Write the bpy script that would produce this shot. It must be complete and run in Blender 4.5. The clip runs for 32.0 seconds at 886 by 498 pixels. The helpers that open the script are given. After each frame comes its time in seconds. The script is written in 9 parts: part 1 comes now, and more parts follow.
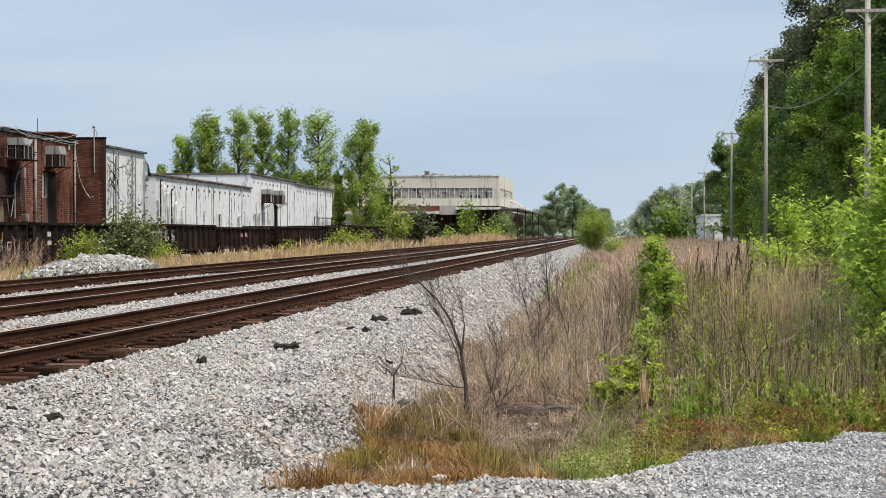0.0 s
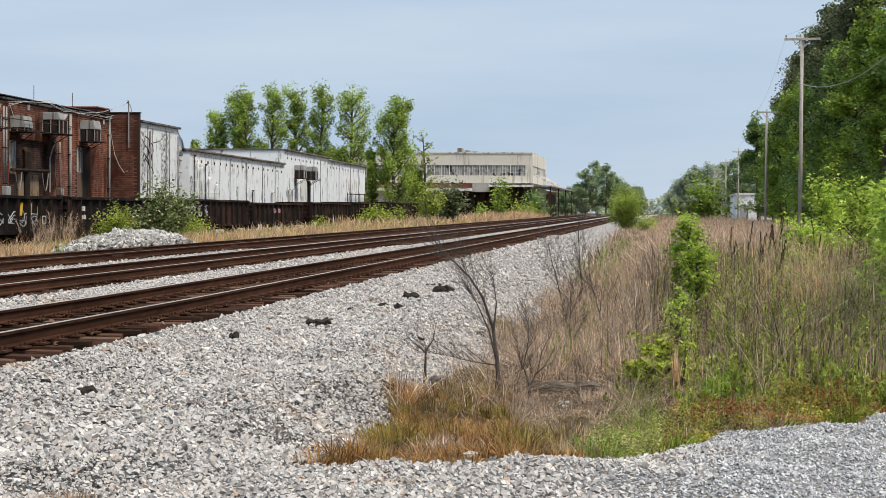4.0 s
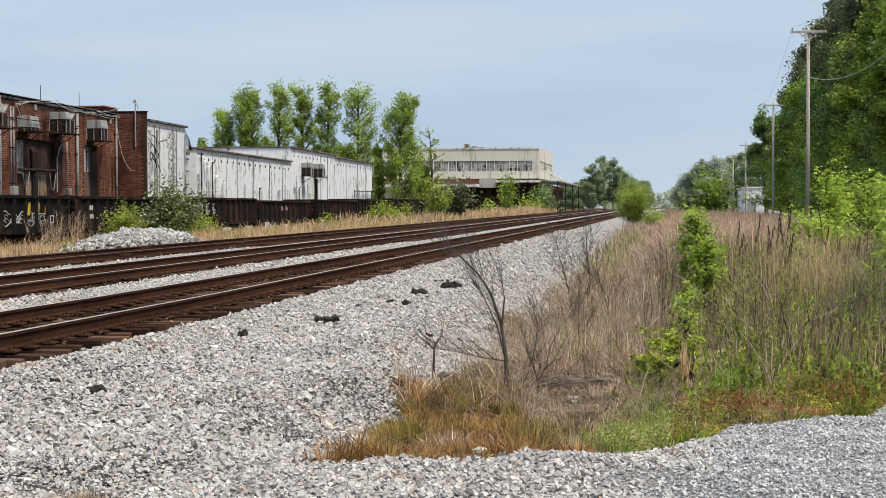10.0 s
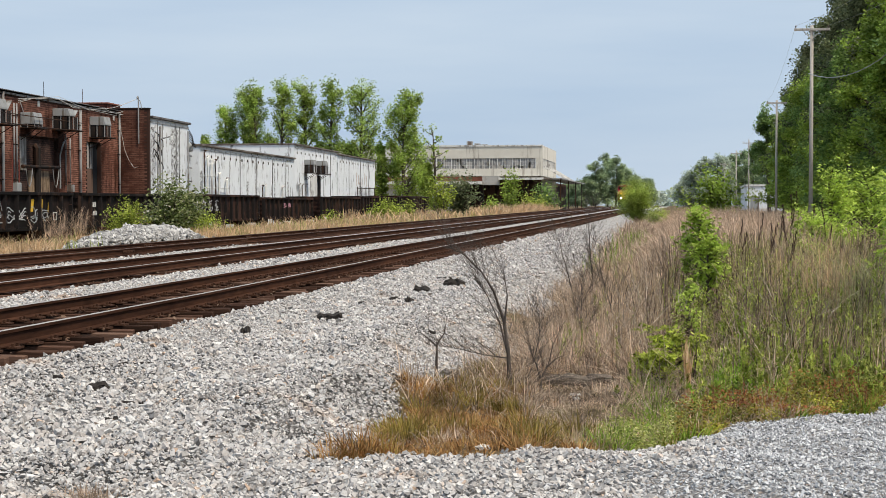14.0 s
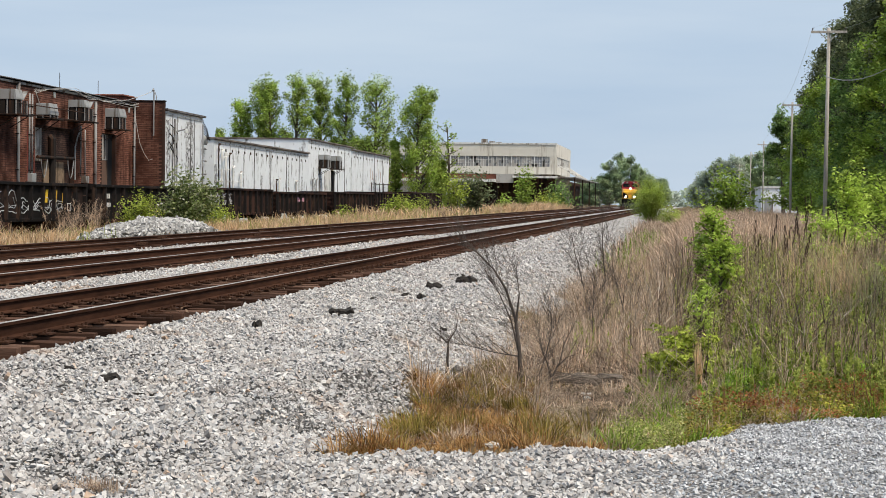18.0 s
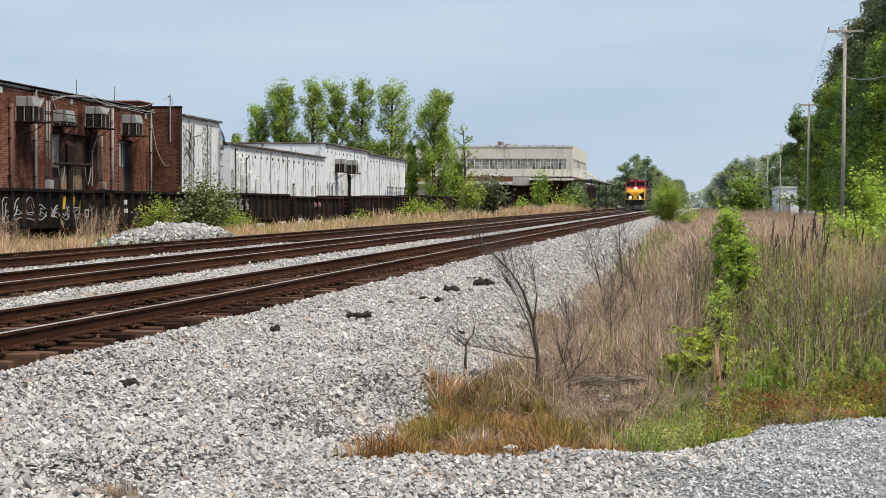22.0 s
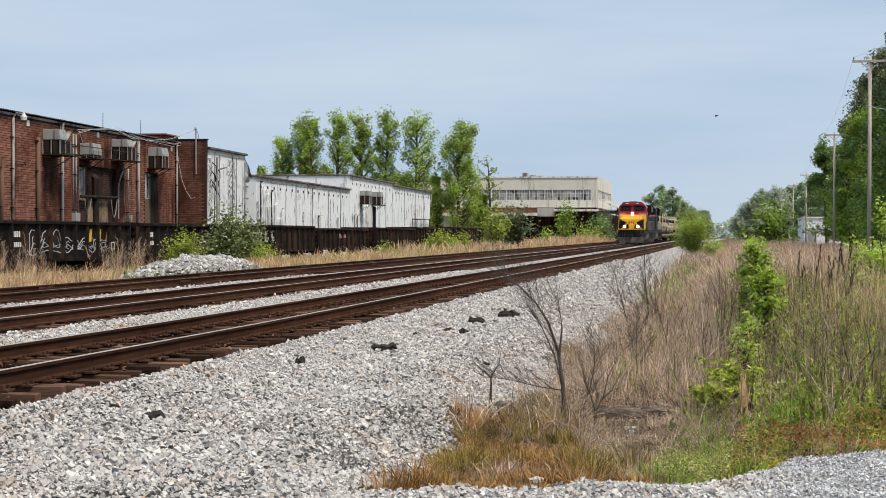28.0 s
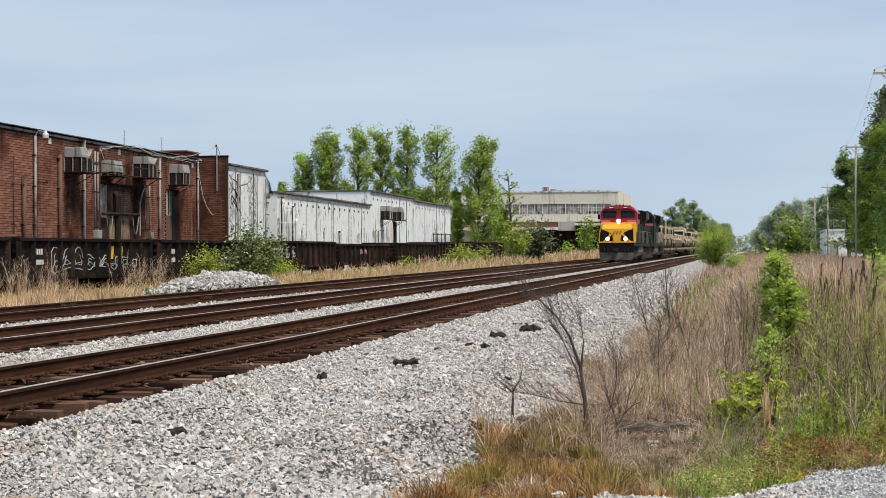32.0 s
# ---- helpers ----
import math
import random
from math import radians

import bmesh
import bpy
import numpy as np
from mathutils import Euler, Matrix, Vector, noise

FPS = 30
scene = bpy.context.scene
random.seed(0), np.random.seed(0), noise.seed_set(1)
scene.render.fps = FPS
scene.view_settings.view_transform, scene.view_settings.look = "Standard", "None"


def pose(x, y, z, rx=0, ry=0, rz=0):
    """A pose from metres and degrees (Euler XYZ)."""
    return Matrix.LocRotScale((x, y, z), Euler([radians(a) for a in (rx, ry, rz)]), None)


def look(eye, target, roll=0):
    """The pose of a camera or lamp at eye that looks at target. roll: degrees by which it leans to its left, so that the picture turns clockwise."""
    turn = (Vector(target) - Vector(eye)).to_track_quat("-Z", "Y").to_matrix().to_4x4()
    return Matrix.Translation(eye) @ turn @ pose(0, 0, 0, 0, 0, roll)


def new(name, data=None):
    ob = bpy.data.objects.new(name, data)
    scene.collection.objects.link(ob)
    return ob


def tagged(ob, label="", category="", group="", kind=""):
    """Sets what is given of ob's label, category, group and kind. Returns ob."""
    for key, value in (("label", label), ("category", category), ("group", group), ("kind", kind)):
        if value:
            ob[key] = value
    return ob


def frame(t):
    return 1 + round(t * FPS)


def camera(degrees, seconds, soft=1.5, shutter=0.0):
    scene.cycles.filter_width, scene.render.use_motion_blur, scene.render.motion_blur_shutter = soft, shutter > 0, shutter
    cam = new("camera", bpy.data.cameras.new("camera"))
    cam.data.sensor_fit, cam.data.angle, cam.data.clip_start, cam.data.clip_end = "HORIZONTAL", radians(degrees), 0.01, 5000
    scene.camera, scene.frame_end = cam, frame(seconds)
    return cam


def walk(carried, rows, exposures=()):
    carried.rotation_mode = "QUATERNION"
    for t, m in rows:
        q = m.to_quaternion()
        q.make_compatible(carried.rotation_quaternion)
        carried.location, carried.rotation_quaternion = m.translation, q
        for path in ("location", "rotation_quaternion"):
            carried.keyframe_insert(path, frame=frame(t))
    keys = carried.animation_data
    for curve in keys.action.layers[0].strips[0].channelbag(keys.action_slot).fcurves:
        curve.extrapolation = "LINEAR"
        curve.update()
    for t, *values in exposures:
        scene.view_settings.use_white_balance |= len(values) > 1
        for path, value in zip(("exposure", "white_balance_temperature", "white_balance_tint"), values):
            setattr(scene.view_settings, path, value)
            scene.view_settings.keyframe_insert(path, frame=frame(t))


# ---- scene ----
FOV = 31.83
EYE = (0.0, 0.0, 1.6)


def aim(yaw, pitch, roll):
    """A hand-held camera on one spot: degrees to the left of the line, up, and lean."""
    return pose(*EYE, 0, 0, yaw) @ pose(0, 0, 0, 90 + pitch) @ pose(0, 0, 0, 0, 0, roll)


cam = camera(FOV, 32.0, 0.5)
walk(cam, [(t, aim(a, b, c)) for t, a, b, c in (
    (0, 6.973, -0.527, -0.000), (0.5, 7.127, -0.453, -0.068), (1, 7.289, -0.470, -0.104), (1.5, 7.434, -0.584, -0.048),
    (2, 7.578, -0.758, 0.051), (2.5, 7.707, -0.963, 0.155), (3, 7.850, -1.165, 0.291), (3.5, 8.000, -1.310, 0.365),
    (5.5, 8.483, -1.451, 0.502), (6, 8.456, -1.524, 0.487), (6.5, 8.439, -1.623, 0.402), (7, 8.430, -1.685, 0.340),
    (7.5, 8.444, -1.692, 0.196), (8, 8.472, -1.647, 0.040), (8.5, 8.473, -1.592, -0.020), (9, 8.455, -1.540, -0.070),
    (9.5, 8.435, -1.507, -0.058), (10, 8.446, -1.520, -0.087), (10.5, 8.472, -1.500, -0.138), (11, 8.484, -1.477, -0.197),
    (11.5, 8.481, -1.475, -0.195), (12, 8.475, -1.507, -0.224), (12.5, 8.459, -1.573, -0.219), (13, 8.481, -1.636, -0.194),
    (13.5, 8.506, -1.653, -0.118), (14, 8.551, -1.621, 0.003), (14.5, 8.595, -1.561, 0.121), (16.5, 8.719, -1.477, 0.524),
    (17, 8.750, -1.565, 0.672), (17.5, 8.841, -1.645, 0.829), (18, 9.020, -1.737, 0.896), (18.5, 9.214, -1.770, 0.871),
    (19, 9.378, -1.802, 0.834), (19.5, 9.496, -1.820, 0.717), (20, 9.537, -1.812, 0.606), (20.5, 9.527, -1.822, 0.467),
    (21, 9.514, -1.821, 0.405), (21.5, 9.547, -1.777, 0.328), (22, 9.648, -1.627, 0.391), (22.5, 9.757, -1.415, 0.425),
    (23, 9.861, -1.202, 0.467), (23.5, 9.957, -1.047, 0.442), (24, 10.062, -0.958, 0.355), (24.5, 10.166, -0.910, 0.277),
    (25, 10.291, -0.907, 0.261), (25.5, 10.396, -0.948, 0.255), (27.5, 10.530, -0.747, 0.226), (28, 10.574, -0.474, 0.206),
    (28.5, 10.649, -0.223, 0.119), (29, 10.743, -0.063, 0.116), (29.5, 10.827, -0.016, 0.052), (30, 10.903, -0.020, 0.004),
    (30.5, 10.976, -0.036, 0.071), (31, 11.063, -0.021, -0.012), (31.5, 11.187, 0.032, -0.090), (32, 11.342, 0.076, -0.146),
)])
# ---- world and light: a bright overcast noon ----
world = bpy.data.worlds.new("world")
scene.world = world
world.use_nodes = True
wn, wl = world.node_tree.nodes, world.node_tree.links
wn.clear()
sky = wn.new("ShaderNodeTexSky")
sky.sky_type, sky.sun_disc = "NISHITA", False
sky.sun_elevation, sky.sun_rotation = radians(58), radians(122)
sky.air_density, sky.dust_density = 1.0, 2.0
geo = wn.new("ShaderNodeTexCoord")
squash = wn.new("ShaderNodeMapping")
squash.inputs["Scale"].default_value = (1.2, 1.2, 9.0)
squash.inputs["Rotation"].default_value = (0.05, 0.03, 0.4)
clouds = wn.new("ShaderNodeTexNoise")
clouds.inputs["Scale"].default_value, clouds.inputs["Detail"].default_value = 2.2, 5.0
ramp = wn.new("ShaderNodeValToRGB")
ramp.color_ramp.elements[0].position, ramp.color_ramp.elements[0].color = 0.32, (0.470, 0.605, 0.780, 1)
ramp.color_ramp.elements[1].position, ramp.color_ramp.elements[1].color = 0.70, (0.600, 0.712, 0.842, 1)
gain = wn.new("ShaderNodeMix")
gain.data_type, gain.blend_type = "RGBA", "MULTIPLY"
gain.inputs[0].default_value, gain.inputs[7].default_value = 1.0, (0.10, 0.10, 0.10, 1)
veil = wn.new("ShaderNodeMix")
veil.data_type = "RGBA"
veil.inputs[0].default_value = 0.90
back, wout = wn.new("ShaderNodeBackground"), wn.new("ShaderNodeOutputWorld")
wl.new(geo.outputs["Generated"], squash.inputs[0])
wl.new(squash.outputs[0], clouds.inputs["Vector"])
wl.new(clouds.outputs["Fac"], ramp.inputs[0])
wl.new(sky.outputs[0], gain.inputs[6])
wl.new(gain.outputs[2], veil.inputs[6])
wl.new(ramp.outputs[0], veil.inputs[7])
wl.new(veil.outputs[2], back.inputs[0])
wl.new(back.outputs[0], wout.inputs[0])
back.inputs[1].default_value = 1.0

sun = new("sun", bpy.data.lights.new("sun", "SUN"))
sun.data.energy, sun.data.angle, sun.data.color = 4.0, radians(14), (1.0, 0.885, 0.72)
sun.matrix_world = look((0, 0, 60), (-32, 20, 0))
scene.view_settings.exposure = 0.0


# ---- materials ----
def material(name, colors, rough=0.8, scale=4.0, fine=40.0, bump=0.3, metal=0.0, island=0.0, piece=0.0, stretch=(1, 1, 1), spec=0.3, depth=0.01, detail=4.0, mid=0.5):
    """Two scales of noise between two or three colours, with fine relief. island, piece: how far single islands or objects differ."""
    m = bpy.data.materials.new(name)
    m.use_nodes = True
    n, l = m.node_tree.nodes, m.node_tree.links
    b = n["Principled BSDF"]
    b.inputs["Roughness"].default_value, b.inputs["Metallic"].default_value = rough, metal
    b.inputs["Specular IOR Level"].default_value = spec
    tc, mp = n.new("ShaderNodeTexCoord"), n.new("ShaderNodeMapping")
    mp.inputs["Scale"].default_value = stretch
    l.new(tc.outputs["Object"], mp.inputs[0])
    big, small = n.new("ShaderNodeTexNoise"), n.new("ShaderNodeTexNoise")
    big.inputs["Scale"].default_value, big.inputs["Detail"].default_value = scale, detail
    small.inputs["Scale"].default_value, small.inputs["Detail"].default_value = fine, 3.0
    for t in (big, small):
        l.new(mp.outputs[0], t.inputs["Vector"])
    mix = n.new("ShaderNodeMath")
    mix.operation = "MULTIPLY_ADD"
    mix.inputs[1].default_value = 0.45
    l.new(small.outputs["Fac"], mix.inputs[0])
    half = n.new("ShaderNodeMath")
    half.operation = "MULTIPLY"
    half.inputs[1].default_value = 0.55
    l.new(big.outputs["Fac"], half.inputs[0])
    l.new(half.outputs[0], mix.inputs[2])
    last = mix.outputs[0]
    if island or piece:
        if island:
            src = n.new("ShaderNodeNewGeometry").outputs["Random Per Island"]
        else:
            src = n.new("ShaderNodeObjectInfo").outputs["Random"]
        off = n.new("ShaderNodeMath")
        off.operation = "MULTIPLY_ADD"
        off.inputs[1].default_value, off.inputs[2].default_value = (island or piece), -(island or piece) / 2
        l.new(src, off.inputs[0])
        add = n.new("ShaderNodeMath")
        l.new(last, add.inputs[0])
        l.new(off.outputs[0], add.inputs[1])
        last = add.outputs[0]
    rp = n.new("ShaderNodeValToRGB")
    e = rp.color_ramp.elements
    spread = 0.16 if not (island or piece) else 0.16 + 0.5 * (island or piece)
    e[0].position, e[0].color = max(0, mid - spread), (*colors[0], 1)
    e[1].position, e[1].color = min(1, mid + spread), (*colors[-1], 1)
    for i, c in enumerate(colors[1:-1]):
        x = e.new(mid - spread + 2 * spread * (i + 1) / (len(colors) - 1))
        x.color = (*c, 1)
    l.new(last, rp.inputs[0])
    l.new(rp.outputs[0], b.inputs["Base Color"])
    if bump:
        bp = n.new("ShaderNodeBump")
        bp.inputs["Strength"].default_value, bp.inputs["Distance"].default_value = bump, depth
        l.new(small.outputs["Fac"], bp.inputs["Height"])
        l.new(bp.outputs[0], b.inputs["Normal"])
    return m


def leafy(name, colors, island=0.9, scale=0.4, clump=2.6, deep=0.45):
    """Thin leaves and blades that let light through. clump: how many patches a metre differ in tone; deep: the darkest of them."""
    m = material(name, colors, 0.6, scale, 3.0, 0.0, island=island, spec=0.15)
    n, l = m.node_tree.nodes, m.node_tree.links
    b = n["Principled BSDF"]
    tc, nz, lim, mul = n.new("ShaderNodeTexCoord"), n.new("ShaderNodeTexNoise"), n.new("ShaderNodeMapRange"), n.new("ShaderNodeMix")
    nz.inputs["Scale"].default_value, nz.inputs["Detail"].default_value = clump, 2.0
    l.new(tc.outputs["Object"], nz.inputs["Vector"])
    lim.inputs["From Min"].default_value, lim.inputs["From Max"].default_value = 0.34, 0.64
    lim.inputs["To Min"].default_value, lim.inputs["To Max"].default_value = deep, 1.32
    l.new(nz.outputs["Fac"], lim.inputs["Value"])
    mul.data_type, mul.blend_type = "RGBA", "MULTIPLY"
    mul.inputs[0].default_value = 1.0
    l.new(b.inputs["Base Color"].links[0].from_socket, mul.inputs[6])
    l.new(lim.outputs[0], mul.inputs[7])
    l.new(mul.outputs[2], b.inputs["Base Color"])
    tr, mx = n.new("ShaderNodeBsdfTranslucent"), n.new("ShaderNodeMixShader")
    mx.inputs[0].default_value = 0.42
    out = n["Material Output"]
    l.new(mul.outputs[2], tr.inputs[0])
    l.new(b.outputs[0], mx.inputs[1])
    l.new(tr.outputs[0], mx.inputs[2])
    l.new(mx.outputs[0], out.inputs[0])
    return m


def plain(name, c, rough=0.6, metal=0.0, spec=0.4):
    d = tuple(x * 0.78 for x in c)
    return material(name, (d, c), rough, 3.0, 30.0, 0.1, metal, spec=spec)


def glowing(name, c, strength):
    m = bpy.data.materials.new(name)
    m.use_nodes = True
    b = m.node_tree.nodes["Principled BSDF"]
    b.inputs["Base Color"].default_value = (*c, 1)
    b.inputs["Emission Color"].default_value, b.inputs["Emission Strength"].default_value = (*c, 1), strength
    return m


STONE_TINTS = ((0.0, (0.20, 0.190, 0.184)), (0.10, (0.33, 0.318, 0.310)), (0.24, (0.43, 0.402, 0.380)), (0.38, (0.41, 0.402, 0.400)), (0.52, (0.49, 0.475, 0.464)), (0.64, (0.46, 0.418, 0.394)),
               (0.74, (0.53, 0.52, 0.515)), (0.86, (0.59, 0.570, 0.548)), (0.965, (0.68, 0.66, 0.635)), (0.996, (0.50, 0.37, 0.28)))


def stony(name, cells=0.0, gain=1.0, stain=0.0):
    """Broken granite of mixed tints. cells: stones a metre of a packed bed, or 0 for loose stones, each an island; stain: share of rust-brown drifts."""
    m = bpy.data.materials.new(name)
    m.use_nodes = True
    n, l = m.node_tree.nodes, m.node_tree.links
    b = n["Principled BSDF"]
    b.inputs["Roughness"].default_value, b.inputs["Specular IOR Level"].default_value = 0.88, 0.2
    tc = n.new("ShaderNodeTexCoord")
    rp = n.new("ShaderNodeValToRGB")
    e = rp.color_ramp.elements
    e[0].position, e[0].color = STONE_TINTS[0][0], (*STONE_TINTS[0][1], 1)
    e[1].position, e[1].color = STONE_TINTS[-1][0], (*STONE_TINTS[-1][1], 1)
    for p, c in STONE_TINTS[1:-1]:
        e.new(p).color = (*c, 1)
    grain = n.new("ShaderNodeTexNoise")
    grain.inputs["Scale"].default_value, grain.inputs["Detail"].default_value = 55.0, 4.0
    l.new(tc.outputs["Object"], grain.inputs["Vector"])
    tone = n.new("ShaderNodeMapRange")
    tone.inputs["From Min"].default_value, tone.inputs["From Max"].default_value = 0.3, 0.7
    tone.inputs["To Min"].default_value, tone.inputs["To Max"].default_value = 0.78 * gain, 1.14 * gain
    l.new(grain.outputs["Fac"], tone.inputs["Value"])
    shade = tone.outputs[0]
    bp = n.new("ShaderNodeBump")
    if cells:
        vo, edge, gap, mul = n.new("ShaderNodeTexVoronoi"), n.new("ShaderNodeTexVoronoi"), n.new("ShaderNodeMapRange"), n.new("ShaderNodeMath")
        edge.feature = "DISTANCE_TO_EDGE"
        for v in (vo, edge):
            v.inputs["Scale"].default_value = cells
            l.new(tc.outputs["Object"], v.inputs["Vector"])
        sep = n.new("ShaderNodeSeparateColor")
        l.new(vo.outputs["Color"], sep.inputs[0])
        l.new(sep.outputs[0], rp.inputs[0])
        # shade between packed stones, multiplied into their colour
        gap.inputs["From Max"].default_value, gap.inputs["To Min"].default_value = 0.16, 0.30
        l.new(edge.outputs["Distance"], gap.inputs["Value"])
        mul.operation = "MULTIPLY"
        l.new(shade, mul.inputs[0])
        l.new(gap.outputs[0], mul.inputs[1])
        shade = mul.outputs[0]
        l.new(edge.outputs["Distance"], bp.inputs["Height"])
        bp.inputs["Strength"].default_value, bp.inputs["Distance"].default_value = 1.0, 0.05
    else:
        l.new(n.new("ShaderNodeNewGeometry").outputs["Random Per Island"], rp.inputs[0])
        l.new(grain.outputs["Fac"], bp.inputs["Height"])
        bp.inputs["Strength"].default_value, bp.inputs["Distance"].default_value = 0.5, 0.004
    mx = n.new("ShaderNodeMix")
    mx.data_type, mx.blend_type = "RGBA", "MULTIPLY"
    mx.inputs[0].default_value = 1.0
    l.new(rp.outputs[0], mx.inputs[6])
    l.new(shade, mx.inputs[7])
    last = mx.outputs[2]
    if stain:
        nz, lim, rust = n.new("ShaderNodeTexNoise"), n.new("ShaderNodeMapRange"), n.new("ShaderNodeMix")
        nz.inputs["Scale"].default_value, nz.inputs["Detail"].default_value = 0.9, 6.0
        l.new(tc.outputs["Object"], nz.inputs["Vector"])
        lim.inputs["From Min"].default_value, lim.inputs["From Max"].default_value, lim.inputs["To Max"].default_value = 0.60, 0.74, stain
        l.new(nz.outputs["Fac"], lim.inputs["Value"])
        rust.data_type, rust.blend_type = "RGBA", "MULTIPLY"
        rust.inputs[7].default_value = (0.78, 0.60, 0.46, 1)
        l.new(lim.outputs[0], rust.inputs[0])
        l.new(last, rust.inputs[6])
        last = rust.outputs[2]
    l.new(last, b.inputs["Base Color"])
    l.new(bp.outputs[0], b.inputs["Normal"])
    return m


SOIL = material("dry_soil_and_thatch", ((0.05, 0.036, 0.022), (0.15, 0.108, 0.066), (0.11, 0.10, 0.04)), 0.95, 0.9, 22, 0.6, depth=0.03, spec=0.06)
# bed colour holds the shade of the gaps between loose stones
GAPSHADE = material("ballast_bed_gap_shade", ((0.022, 0.020, 0.019), (0.06, 0.057, 0.054), (0.16, 0.15, 0.145)), 0.9, 3.0, 26, 1.0, depth=0.03, detail=8, spec=0.06)
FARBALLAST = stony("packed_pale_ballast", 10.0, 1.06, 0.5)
STONE = stony("crushed_granite", 0.0, 1.0, 0.8)
SINGLEROCK = material("single_riprap_rock", ((0.12, 0.116, 0.11), (0.33, 0.323, 0.315), (0.46, 0.45, 0.44), (0.70, 0.69, 0.67)), 0.85, 3.0, 25, 0.7, piece=0.8, depth=0.02)
GRAVEL = stony("fine_pale_gravel", 26.0, 0.85)
CHIP = material("gravel_chip", ((0.15, 0.152, 0.158), (0.43, 0.435, 0.45), (0.74, 0.745, 0.75)), 0.85, 6.0, 60, 0.4, island=0.7, depth=0.004)
RIPRAP = material("riprap_rock", ((0.12, 0.116, 0.11), (0.33, 0.323, 0.315), (0.46, 0.45, 0.44), (0.70, 0.69, 0.67)), 0.85, 3.0, 25, 0.7, island=0.8, depth=0.02)
CRIB = material("rust_stained_shaded_crib", ((0.008, 0.005, 0.004), (0.024, 0.013, 0.009), (0.085, 0.050, 0.034)), 0.95, 1.5, 28, 1.0, depth=0.04, detail=8, spec=0.05)
RAIL = material("rusted_rail_web", ((0.030, 0.014, 0.009), (0.056, 0.026, 0.016), (0.094, 0.043, 0.026)), 0.8, 0.8, 14, 0.2, stretch=(1, 0.2, 1), spec=0.04)
RAILTOP = material("polished_rail_head", ((0.34, 0.31, 0.28), (0.62, 0.58, 0.54)), 0.5, 2.0, 40, 0.05, metal=0.5, stretch=(1, 0.1, 1))
RUSTTOP = material("dull_rail_head", ((0.10, 0.065, 0.05), (0.22, 0.17, 0.14)), 0.6, 2.0, 40, 0.1, metal=0.3, stretch=(1, 0.1, 1))
TIE = material("creosoted_tie", ((0.019, 0.011, 0.008), (0.054, 0.029, 0.020), (0.104, 0.056, 0.039), (0.18, 0.112, 0.082)), 0.9, 2.5, 30, 0.5, piece=0.8, stretch=(0.3, 2.5, 2.5), depth=0.01, spec=0.06)
PLATE = material("rusty_tie_plate", ((0.035, 0.02, 0.014), (0.10, 0.05, 0.032)), 0.8, 6, 60, 0.4, spec=0.06)


